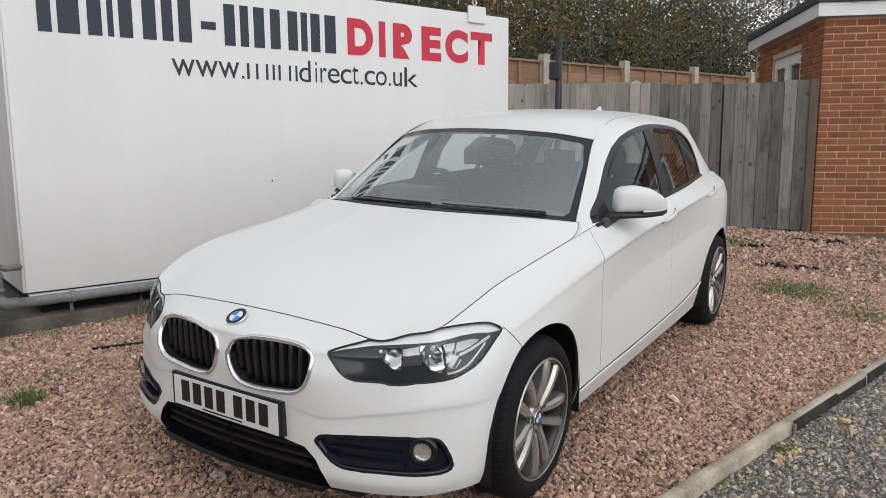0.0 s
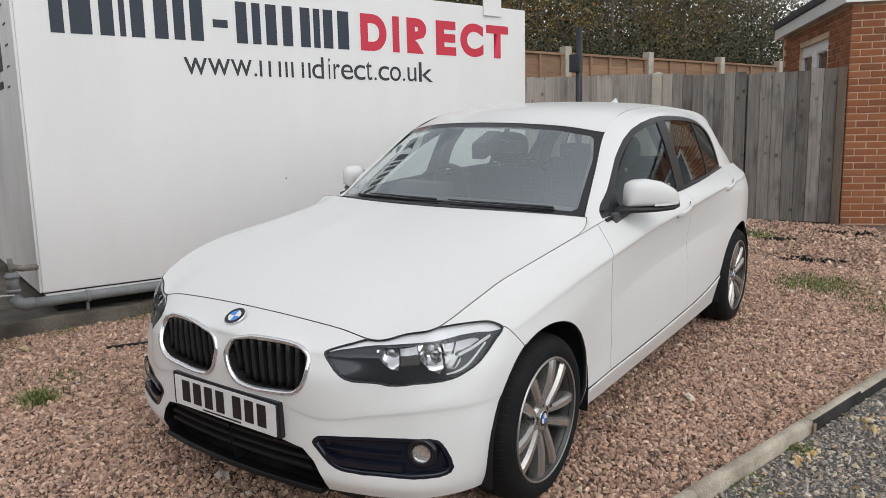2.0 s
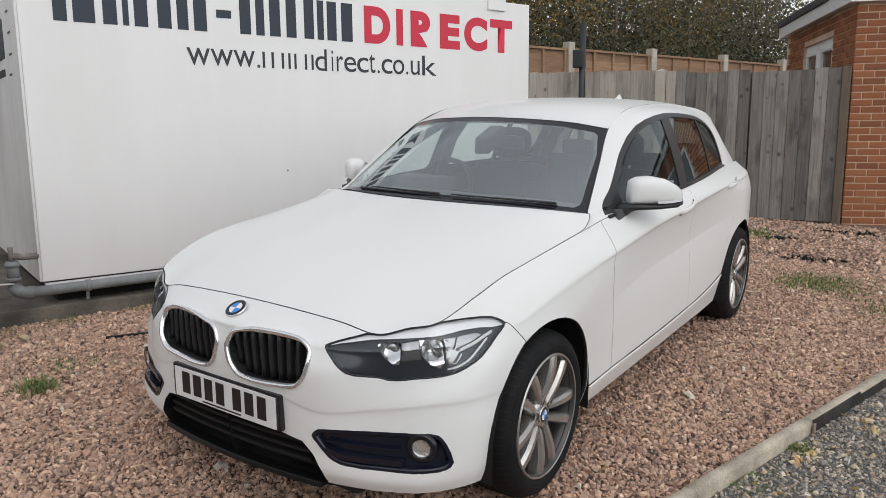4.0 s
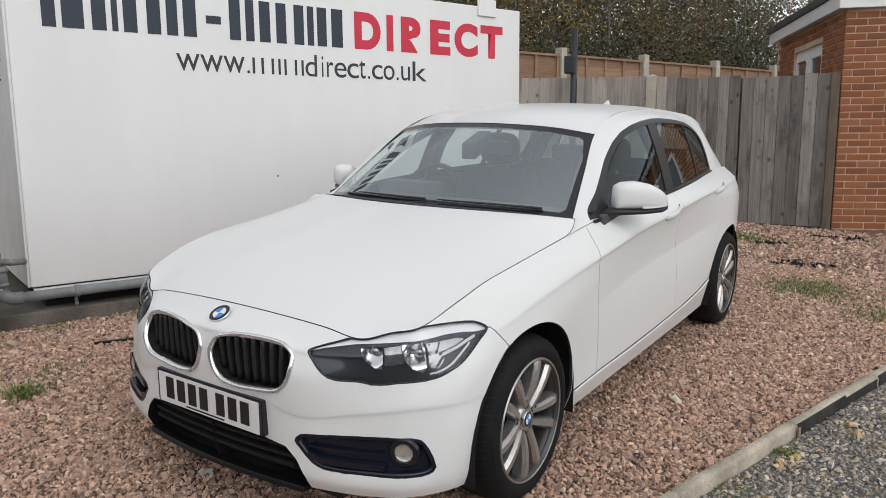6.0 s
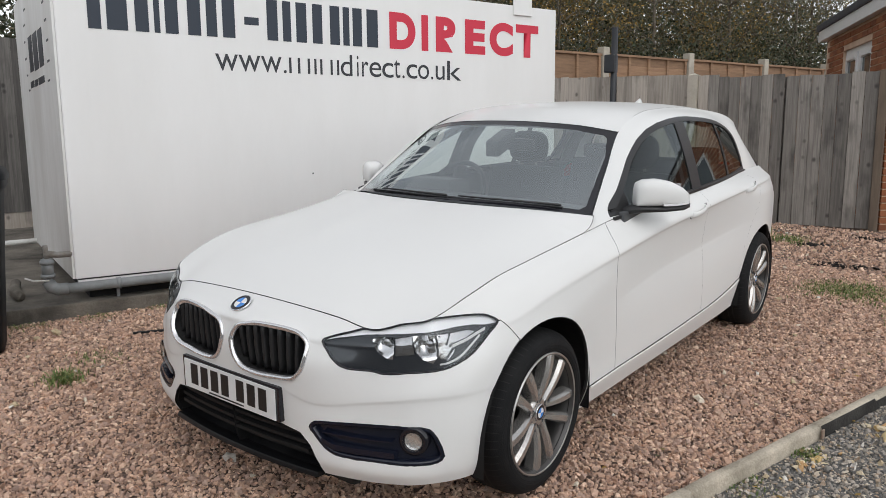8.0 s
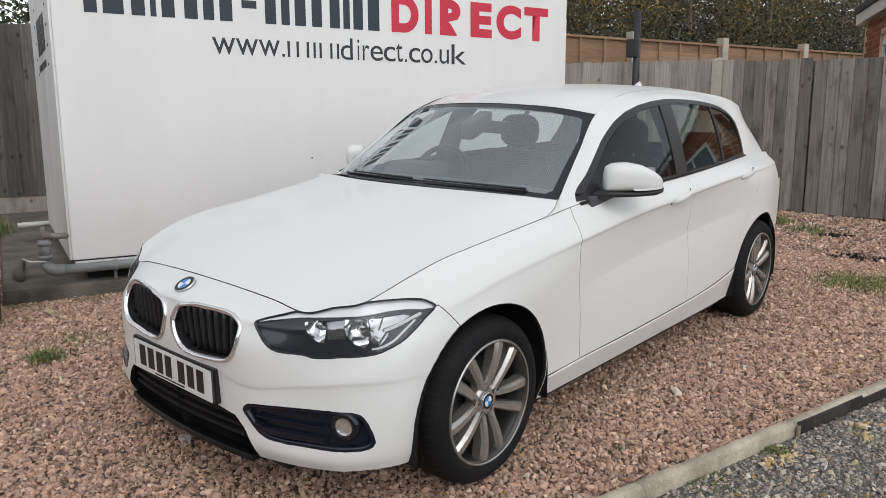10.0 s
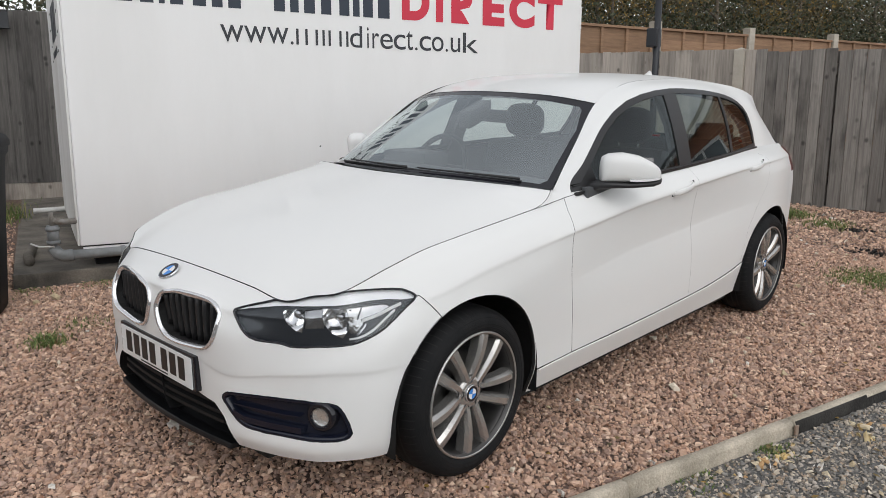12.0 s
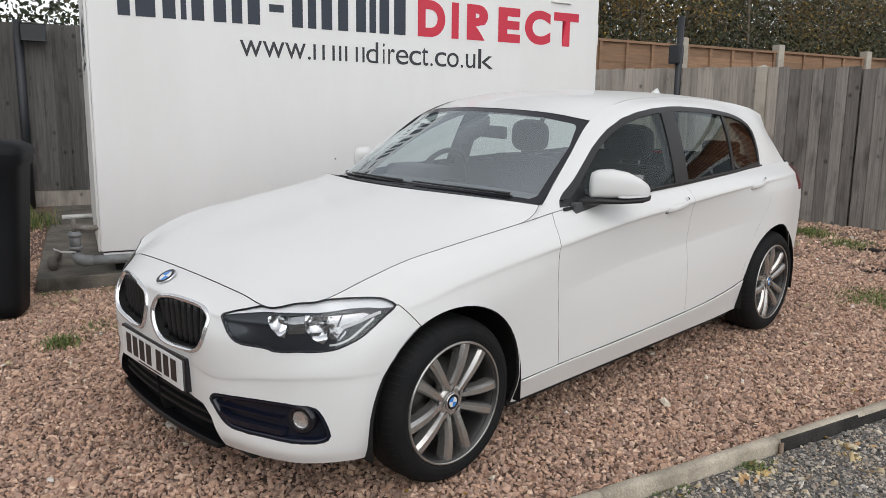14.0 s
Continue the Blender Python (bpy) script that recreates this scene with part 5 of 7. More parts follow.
RG = [(.7, 1.762, 1.5), (.7, 1.688, .95), (.7, 2.235, .9), (.7, 2.32, 1.2), (.7, 2.365, 1.5)]
QG = [(.7, 2.40, 1.5), (.7, 2.355, 1.2), (.7, 2.275, .9), (.7, 2.9, .9), (.7, 2.9, 1.5)]
panes = [take(glass_bm, cut(glass_bm, p, LEFT, reach=0.006)) for p in (FG, RG, QG)]
corner = take(panes[0], cut(panes[0], [(.7, .5, .9), (.7, .5, 1.4), (.7, .835, 1.4), (.7, .875, .9)], LEFT, reach=0.006))
covers = [take(glass_bm, [f for f in glass_bm.faces if f.calc_center_median().y < 2.0])]
covers.append(glass_bm)
for flip in (False, True):
    w = lambda b: mirrored(b) if flip else b.copy()
    part("window_trim", edge_in(w(trim_faces_bm), 0.0, 0.012), [M_TRIM, M_DARK], car, "black window trim", smooth=True)
    for c in covers:
        part("pillar_cover", edge_in(w(c), 0.0, 0.012), [M_TRIM, M_DARK], car, "black door pillar cover", smooth=True)
    part("mirror_base", edge_in(w(corner), 0.0, 0.012), [M_TRIM, M_DARK], car, "black mirror corner", smooth=True)
    for name, b in zip(("front_side_window", "rear_side_window", "quarter_window"), panes):
        g = part(name, pushed(w(b), 0.004), M_SIDE_GLASS, car, "tinted side glass", smooth=True)
        g.visible_shadow = False
    sgn = -1 if flip else 1
    belt = [(sgn * (x + 0.004), y, z) for x, y, z in curve([(.772, .70, .941), (.790, .90, .956), (.800, 1.1, .966), (.808, 1.35, .978), (.808, 1.6, .985), (.800, 1.85, .992), (.780, 2.15, .999), (.745, 2.46, 1.003), (.714, 2.74, 1.006)], 4)]
    part("belt_trim", strip(belt, (0, 0, .013), (.012, 0, 0)), M_TRIM, car, "black waist trim")

# windscreen, roof, rear screen
SCREEN = [
    [(0, .392, 1.000), (0, .60, 1.128), (0, .82, 1.240), (0, 1.03, 1.334)],
    [(.22, .408, .998), (.21, .612, 1.124), (.20, .83, 1.235), (.2, 1.043, 1.330)],
    [(.46, .49, .986), (.435, .675, 1.100), (.41, .872, 1.208), (.40, 1.075, 1.317)],
    [(.690, .655, .958), (.650, .806, 1.067), (.611, .968, 1.178), (.572, 1.135, 1.288)],
]
g = surface(SCREEN, 10, 10, centre=True)
screen = sheet_bm(g)
if screen.faces[0:1] and next(iter(screen.faces)).normal.z < 0:
    bmesh.ops.reverse_faces(screen, faces=screen.faces)
FRIT = [(0, 0, 1.014), (.22, 0, 1.012), (.44, 0, 1.001), (.60, 0, .982), (.640, 0, .976), (.655, 0, .988), (.596, 0, 1.18), (.548, 0, 1.262), (.528, 0, 1.275), (.39, 0, 1.300), (.2, 0, 1.314), (0, 0, 1.318)]
clear = take(screen, cut(screen, [(-.01, 0, 1.014)] + FRIT[1:-1] + [(-.01, 0, 1.318)], FRONT, reach=0.02))
part("windscreen_border", both(screen), M_GLOSS_BLACK, car, "black edge band of the windscreen", smooth=True)
w = part("windscreen", both(clear), M_SCREEN, car, "tinted windscreen", smooth=True)
w.visible_shadow = False
ROOF = [
    [(0, 1.035, 1.337), (0, 1.36, 1.409), (0, 1.75, 1.433), (0, 2.1, 1.434), (0, 2.45, 1.420), (0, 2.80, 1.398), (0, 3.05, 1.370), (0, 3.25, 1.335)],
    [(.2, 1.048, 1.333), (.2, 1.37, 1.406), (.2, 1.75, 1.430), (.2, 2.1, 1.431), (.2, 2.45, 1.417), (.2, 2.80, 1.395), (.2, 3.05, 1.367), (.2, 3.25, 1.332)],
    [(.40, 1.08, 1.320), (.40, 1.39, 1.393), (.40, 1.76, 1.418), (.39, 2.11, 1.420), (.39, 2.45, 1.407), (.38, 2.80, 1.385), (.38, 3.04, 1.357), (.37, 3.24, 1.321)],
    [(.574, 1.14, 1.291), (.545, 1.42, 1.374), (.528, 1.77, 1.400), (.515, 2.12, 1.402), (.508, 2.45, 1.388), (.503, 2.80, 1.364), (.495, 3.03, 1.335), (.485, 3.20, 1.300)],
]
roof = sheet_bm(surface(ROOF, 8, 9, centre=True))
if next(iter(roof.faces)).normal.z < 0:
    bmesh.ops.reverse_faces(roof, faces=roof.faces)
panel("roof", both(roof), M_PAINT, car, "white roof", gap=0.003, depth=0.03)
REAR = [[(0, 3.25, 1.325), (0, 3.40, 1.18), (0, 3.50, 1.005)], [(.3, 3.25, 1.318), (.36, 3.39, 1.18), (.4, 3.47, 1.005)], [(.485, 3.20, 1.298), (.548, 3.18, 1.18), (.648, 3.28, 1.0)]]
rs = part("rear_screen", both(sheet_bm(surface(REAR, 6, 6, centre=True))), M_SIDE_GLASS, car, "tinted rear screen", smooth=True)
rs.visible_shadow = False
bm = bmesh.new()
fin = [(0.0, 2.60, 1.405, .030), (0, 2.64, 1.428, .024), (0, 2.68, 1.452, .013), (0, 2.705, 1.459, .008), (0, 2.725, 1.450, .008), (0, 2.735, 1.395, .020)]
rings = []
for x, y, z, hw in fin:
    rings.append([bm.verts.new((-hw * 1.4, y, 1.395)), bm.verts.new((-hw, y, 1.395 + (z - 1.395) * .6)), bm.verts.new((0, y, z)), bm.verts.new((hw, y, 1.395 + (z - 1.395) * .6)), bm.verts.new((hw * 1.4, y, 1.395))])
for a, b in zip(rings, rings[1:]):
    for k in range(4):
        bm.faces.new((a[k], b[k], b[k + 1], a[k + 1]))
bmesh.ops.recalc_face_normals(bm, faces=bm.faces)
part("aerial_fin", bm, M_PAINT, car, "white shark-fin aerial", smooth=True)

# cowl under the screen, wipers
cowl = [[(0, .335, .984), (0, .40, .990)], [(.24, .36, .982), (.23, .42, .988)], [(.46, .44, .973), (.46, .50, .978)], [(.65, .545, .95), (.675, .66, .952)]]
c_bm = sheet_bm(surface(cowl, 6, 3, centre=True))
part("scuttle", both(c_bm), M_TEXTURED, car, "black plastic scuttle panel", smooth=True)
for pts in ([(.585, .590, .984), (.45, .508, .996), (.25, .436, 1.005), (.10, .414, 1.009), (-.04, .409, 1.011)], [(.10, .412, 1.007), (-.06, .405, 1.009), (-.22, .420, 1.009), (-.36, .458, 1.004), (-.43, .487, 1.0)]):
    q = curve(pts, 5)
    wp = part("wiper_blade", strip(q, (0, .006, .004), (0, -.005, .009)), M_TRIM, car, "black wiper")
    bm = bmesh.new()
    tube(bm, [(p[0], p[1] - .012, p[2] + .014) for p in q[: len(q) * 2 // 3]], .0055, 8, taper=.6)
    part("wiper_arm", bm, M_TRIM, wp, smooth=True)

# ---- black shell added behind the shut lines, for the shade in them ----
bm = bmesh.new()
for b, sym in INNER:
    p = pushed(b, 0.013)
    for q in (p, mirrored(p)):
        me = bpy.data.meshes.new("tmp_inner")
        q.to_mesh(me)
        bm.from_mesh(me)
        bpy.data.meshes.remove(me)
part("gap_shade", bm, M_DARK, car, "black sheets added for the shade in the panel gaps")
# black sheet added under the bonnet, to shade its gap
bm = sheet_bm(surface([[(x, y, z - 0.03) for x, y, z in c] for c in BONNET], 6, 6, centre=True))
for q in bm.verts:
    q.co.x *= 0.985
part("bonnet_gap_shade", both(bm), M_DARK, car)


def tree_of(b):
    """Casts along y onto a sheet: the y of its surface at (x, z)."""
    vs = np.array([tuple(f.calc_center_median()) for f in b.faces])
    return lambda x, z: float(vs[np.argmin((vs[:, 0] - x) ** 2 + (vs[:, 2] - z) ** 2), 1])


def rim_band(b, section, step=1):
    """A moulding round a sheet's rim. section: (outwards, along the normal) pairs."""
    b.normal_update()
    loop = ring_points(b)
    cen = sum((q.co for q in loop), Vector()) / len(loop)
    P = [q.co.copy() for q in loop]
    N = [broad_normal(q) for q in loop]
    keep = [0]
    for i in range(1, len(P)):
        if (P[i] - P[keep[-1]]).length > 0.004:
            keep.append(i)
    P, N = [P[i] for i in keep], [N[i] for i in keep]
    for _ in range(2):
        P = [(P[i - 1] + P[i] * 2 + P[(i + 1) % len(P)]) / 4 for i in range(len(P))]
        N = [(N[i - 1] + N[i] + N[(i + 1) % len(P)]).normalized() for i in range(len(P))]
    n = len(P)
    bm = bmesh.new()
    rings = []
    for i in range(n):
        t = (P[(i + 2) % n] - P[i - 2]).normalized()
        nn = (N[i] + N[i - 1] + N[(i + 1) % n]).normalized()
        o = t.cross(nn)
        if o.dot(P[i] - cen) < 0:
            o = -o
        rings.append([bm.verts.new(P[i] + o * a + nn * h) for a, h in section])
    for i in range(n):
        a, c = rings[i], rings[(i + 1) % n]
        for k in range(len(section) - 1):
            bm.faces.new((a[k], c[k], c[k + 1], a[k + 1]))
    bmesh.ops.recalc_face_normals(bm, faces=bm.faces)
    return bm


# ---- kidney grilles ----
y_kid = tree_of(kid_bm)
flat_kid = [(p[0], p[2]) for p in kid_out]


def z_range(x, poly):
    zs = []
    for i in range(len(poly)):
        a, b = poly[i], poly[i - 1]
        if (a[0] > x) != (b[0] > x):
            zs.append(a[1] + (b[1] - a[1]) * (x - a[0]) / (b[0] - a[0]))
    return (min(zs), max(zs)) if len(zs) > 1 else None


for flip in (False, True):
    w = lambda b: mirrored(b) if flip else b
    ring = part("kidney_grille", w(rim_band(kid_bm, [(.005, -.004), (.005, .004), (.001, .009), (-.005, .010), (-.0095, .005), (-.0105, -.004)])), M_CHROME, car, "chrome-framed kidney grille with black slats", smooth=True)
    part("backing", w(pushed(kid_bm, 0.05)), M_DARK, ring)
    part("recess", w(walls(kid_bm, (0, 1, 0), 0.06)), M_DARK, ring)
    for k in range(9):
        x = 0.050 + k * 0.0375
        r = z_range(x, flat_kid)
        if not r:
            continue
        pts = [(x, y_kid(x, z) + 0.018 + d, z) for z, d in zip(np.linspace(r[0] + .008, r[1] - .006, 7), (.012, .012, .010, .006, .0, -.008, -.012))]
        b = bmesh.new()
        rings = [[b.verts.new(Vector(p) + Vector((u, v, 0))) for u, v in ((-.007, .03), (-.0085, .008), (-.005, .001), (0, -.001), (.005, .001), (.0085, .008), (.007, .03))] for p in pts]
        for r0, r1 in zip(rings, rings[1:]):
            for j in range(6):
                b.faces.new((r0[j], r0[j + 1], r1[j + 1], r1[j]))
        b.faces.new(rings[0]), b.faces.new(rings[-1])
        bmesh.ops.recalc_face_normals(b, faces=b.faces)
        part("slat", w(b), M_TRIM, ring, smooth=True)

# ---- side intakes and fog lamps ----
M_FOG = mat("fog_reflector", (.82, .81, .77), .22, metal=.8, bump=.5, bump_scale=45)
for flip in (False, True):
    w = lambda b: mirrored(b) if flip else b
    rec = part("side_intake", w(pushed(fog_bm, 0.022)), M_NAVY_GLOSS, car, "dark gloss side intake with fog lamp", smooth=True)
    part("intake_rim", w(rim_band(fog_bm, [(.0, -.001), (-.007, .001), (-.012, -.004), (-.016, -.024)])), M_NAVY_GLOSS, rec, smooth=True)
    y_fog = tree_of(fog_bm)
    blade = [(x, y_fog(x, z) + 0.013, z) for x, z in ((.43, .375), (.48, .372), (.54, .368), (.60, .366), (.645, .367))]
    part("blade", w(strip(blade, (0, 0, .004), (0, .02, .004))), M_NAVY_GLOSS, rec)
    blade = [(x, y_fog(x, z) + 0.010, z) for x, z in ((.43, .345), (.47, .33), (.55, .325), (.66, .322))]
    part("blade", w(strip(blade, (0, 0, .02), (0, .02, 0))), M_NAVY_GLOSS, rec)
    fc = Vector((.703, -.548, .372))
    fd = Vector((.35, -.94, 0)).normalized()
    q = fd.to_track_quat('Z', 'Y').to_matrix().to_4x4()
    fm = Matrix.Translation(fc + fd * .008) @ q

    def lathe(prof, seg=32, m=Matrix()):
        b = bmesh.new()
        rings = [[b.verts.new(m @ Vector((r * math.cos(2 * math.pi * k / seg), r * math.sin(2 * math.pi * k / seg), h))) for k in range(seg)] for r, h in prof]
        for a, c in zip(rings, rings[1:]):
            for k in range(seg):
                b.faces.new((a[k], a[(k + 1) % seg], c[(k + 1) % seg], c[k]))
        bmesh.ops.recalc_face_normals(b, faces=b.faces)
        return b

    lamp = part("fog_lamp", w(lathe([(.050, -.03), (.048, .004), (.042, .008), (.032, .005), (.029, .001)], m=fm)), M_GLOSS_BLACK, rec, "round fog lamp", smooth=True)
    part("reflector", w(lathe([(.029, .003), (.024, .000), (.016, -.002), (.008, -.003), (.001, -.0032)], m=fm)), M_FOG, lamp, "bright reflector", smooth=True)
    ln = part("lens", w(lathe([(.041, .004), (.03, .008), (.015, .010), (.0005, .0105)], m=fm)), M_LENS, lamp, smooth=True)
    ln.visible_shadow = False

# ---- lower grille and lip ----
M_LIP = mat("black_lip_plastic", (0.006, 0.0062, 0.007), 0.35, spec=0.3)
lg = part("lower_grille", both(pushed(low_bm, 0.05)), M_DARK, car, "black lower air intake")
for z in (.345, .315, .285):
    pts = [(x, -.700 + .18 * x * x, z) for x in np.linspace(-.36, .36, 15)]
    part("slat", strip(pts, (0, 0, .012), (0, .03, 0)), M_TEXTURED, lg)
part("intake_wall", both(walls(low_bm, (0, 1, 0), .10)), M_TEXTURED, lg)
lip = [(x, -.704 + .19 * x * x, .212) for x in np.linspace(-.405, .405, 25)]
part("front_lip", strip(lip, (0, .045, -.004), (0, .006, .018)), M_LIP, car, "black lower lip", bevel=.005)
part("intake_floor", boxbm(-.42, .42, -.66, -.50, .20, .215), M_DARK, lg)
part("intake_back", boxbm(-.45, .45, -.60, -.57, .2, .40), M_DARK, lg)
low_bm.free()

# ---- number plate, with its marks as plain bars ----
holder = part("plate_holder", boxbm(-.275, .275, -.738, -.70, .377, .501), M_GLOSS_BLACK, car, "black plate holder", bevel=0.006)
plate = part("number_plate", boxbm(-.259, .259, -.743, -.7385, .382, .492), M_PLATE, car, "white number plate with plain black bars", bevel=0.0015)
xp = -.221
for i in range(7):
    part("plate_bar", boxbm(xp + .004, xp + .046, -.7445, -.7432, .402, .481), M_PLATE_INK, plate)
    xp += .061 if i != 3 else .086
part("dealer_bar", boxbm(-.11, .09, -.7440, -.7432, .388, .3935), M_PLATE_INK, plate)
for x in (-.246, .238):
    part("plate_screw", boxbm(x - .004, x + .004, -.7455, -.7432, .432, .44), M_PLATE, plate, bevel=0.002)


# ---- round emblem drawn as plain shapes ----
def emblem(m, r, parent, name="emblem"):
    ob = part(name, lathe([(r, -.002), (r, .002), (r * .96, .0035), (r * .92, .003)], 40, m), M_CHROME, parent, "round emblem with blue and white quarters", smooth=True)
    part("emblem_ring", lathe([(r * .93, .0030), (r * .60, .0036)], 40, m), M_GLOSS_BLACK, ob, smooth=True)
    for k in range(4):
        b = bmesh.new()
        c = b.verts.new(m @ Vector((0, 0, .0040)))
        arc = [b.verts.new(m @ Vector((r * .62 * math.cos(a), r * .62 * math.sin(a), .0038))) for a in np.linspace(k * math.pi / 2, (k + 1) * math.pi / 2, 9)]
        for p, q in zip(arc, arc[1:]):
            b.faces.new((c, p, q))
        part("emblem_quarter", b, M_BLUE if k % 2 else M_EMBLEM_WHITE, ob)
    return ob


nrm = Vector((0, -.50, .866))
emblem(Matrix.Translation(Vector((0, -.664, .7285)) + nrm * .002) @ nrm.to_track_quat('Z', 'Y').to_matrix().to_4x4(), .040, car)

# ---- headlamps ----
# matt white in place of the sky mirrored in the silver brow
M_BROW = mat("bright_lamp_brow", (.9, .905, .91), .25)
M_MASK = mat("dark_blue_grey_housing", (.022, .025, .030), .28)
BROW = [(.40, -.655, .672), (.44, -.63, .679), (.524, -.574, .690), (.609, -.523, .695), (.674, -.473, .702), (.712, -.431, .709), (.743, -.378, .716), (.772, -.326, .717), (.792, -.293, .712), (.83, -.25, .715), (.85, -.2, .82), (.70, -.45, .85), (.40, -.68, .80)]
BOWLS = [[(.562, .686), (.572, .694), (.621, .696), (.632, .673), (.633, .628), (.612, .632), (.582, .657)],
         [(.667, .7035), (.727, .705), (.738, .684), (.742, .636), (.734, .616), (.710, .630), (.686, .658)]]
INFILL = [(.623, .696), (.666, .7035), (.684, .660), (.690, .645), (.636, .640), (.634, .673)]
OUTER = [(.7285, .705), (.780, .711), (.794, .704), (.790, .689), (.770, .672), (.777, .651), (.768, .628), (.749, .630), (.7435, .640), (.7395, .684)]
for flip in (False, True):
    w = lambda b: mirrored(b) if flip else b
    back = Vector((-.45, .89, 0)).normalized()
    hl = part("headlamp", w(walls(lamp_bm, back, .10)), M_MASK, car, "headlamp with twin reflectors behind a clear lens")

    def patch(pts, d, lean=0.0):
        """A piece of the lamp's face within an outline, set back by d."""
        src = lamp_bm.copy()
        b = take(src, cut(src, pts, SKEW, reach=0.02))
        src.free()
        for q in b.verts:
            q.co += inward * (d + lean * max(0.0, q.co.z - .665))
        return b

    inward = Vector((-.76, .58, -.30)).normalized()
    lamp_face = [tuple(f.calc_center_median()) for f in lamp_bm.faces]

    def on_lamp(p):
        """The place on the lamp's face at this x and z."""
        return (p[0], min(lamp_face, key=lambda c: (c[0] - p[0]) ** 2 + (c[2] - p[1]) ** 2)[1], p[1])

    brow_line = [swell(p) for p in BROW]
    tub = lamp_bm.copy()
    for q in tub.verts:
        q.co += back * .085
    part("housing", w(tub), M_MASK, hl, "dark grey housing", smooth=True)
    part("seal", w(rim_band(lamp_bm, [(.0028, -.004), (.0015, .0005), (-.0025, .0012), (-.004, -.004)])), M_GLOSS_BLACK, hl, "black edge seal", smooth=True)
    ln = part("lens", w(lamp_bm.copy()), M_LENS, hl, "clear plastic lens", smooth=True)
    ln.visible_shadow = False
    part("brow", w(patch(brow_line, .005, .12)), M_BROW, hl, "silver brow strip, white for the sky it mirrors", smooth=True)
    mask = lamp_bm.copy()
    for hole in BOWLS + [INFILL, OUTER]:
        take(mask, cut(mask, [on_lamp(p) for p in hole], SKEW, reach=0.02)).free()
    take(mask, cut(mask, brow_line, SKEW, reach=0.02)).free()
    for q in mask.verts:
        q.co += inward * .016
    part("mask", w(mask), M_MASK, hl, "dark blue-grey lamp mask", smooth=True)
    for rim_pts in BOWLS:
        bowl = patch([on_lamp(p) for p in rim_pts], .018)
        cx, cz = sum(p[0] for p in rim_pts) / len(rim_pts), sum(p[1] for p in rim_pts) / len(rim_pts) + .012
        for q in bowl.verts:
            d = ((q.co.x - cx + .012) / .036) ** 2 + ((q.co.z - cz) / .046) ** 2
            q.co += inward * .034 * max(0.0, 1 - d)
        refl = part("reflector", w(bowl), M_SILVER, hl, "bright curved reflector bowl", smooth=True)
        c = Vector(on_lamp((cx + .006, cz + .004))) + inward * .030
        m = Matrix.Translation(c) @ Vector((.50, -.86, .0)).normalized().to_track_quat('Z', 'Y').to_matrix().to_4x4()
        part("bulb_shield", w(lathe([(.013, -.018), (.013, -.002), (.010, .002), (.0005, .003)], 18, m)), M_FACET, refl, "grey bulb shield", smooth=True)
    part("bright_infill", w(patch([on_lamp(p) for p in INFILL], .022)), M_FACET, hl, "bright infill between the reflectors")
    out = part("indicator_reflector", w(patch([on_lamp(p) for p in OUTER], .020)), M_FACET, hl, "bright faceted indicator reflector")
    for a, c, wd in (((.731, .701), (.741, .640), .007), ((.752, .706), (.756, .672), .005), ((.772, .668), (.765, .632), .008)):
        p0, p1 = Vector(on_lamp(a)) + inward * .017, Vector(on_lamp(c)) + inward * .017
        part("rib", w(strip([p0, (p0 + p1) / 2 + inward * .002, p1], (wd * .7, wd * .7, 0), (-.003, .003, 0))), M_MASK, out)
    for line, wide in (([(.768, .669), (.790, .684), (.803, .699), (.808, .706)], .009), ([(.749, .613), (.768, .618), (.790, .635), (.802, .662), (.807, .690)], .006)):
        g = [Vector(on_lamp(p)) + inward * .010 for p in line]
        part("light_guide", w(strip(curve(g, 4), (0, 0, wide), (.003, .003, 0))), M_EMBLEM_WHITE, hl, "white light guide")

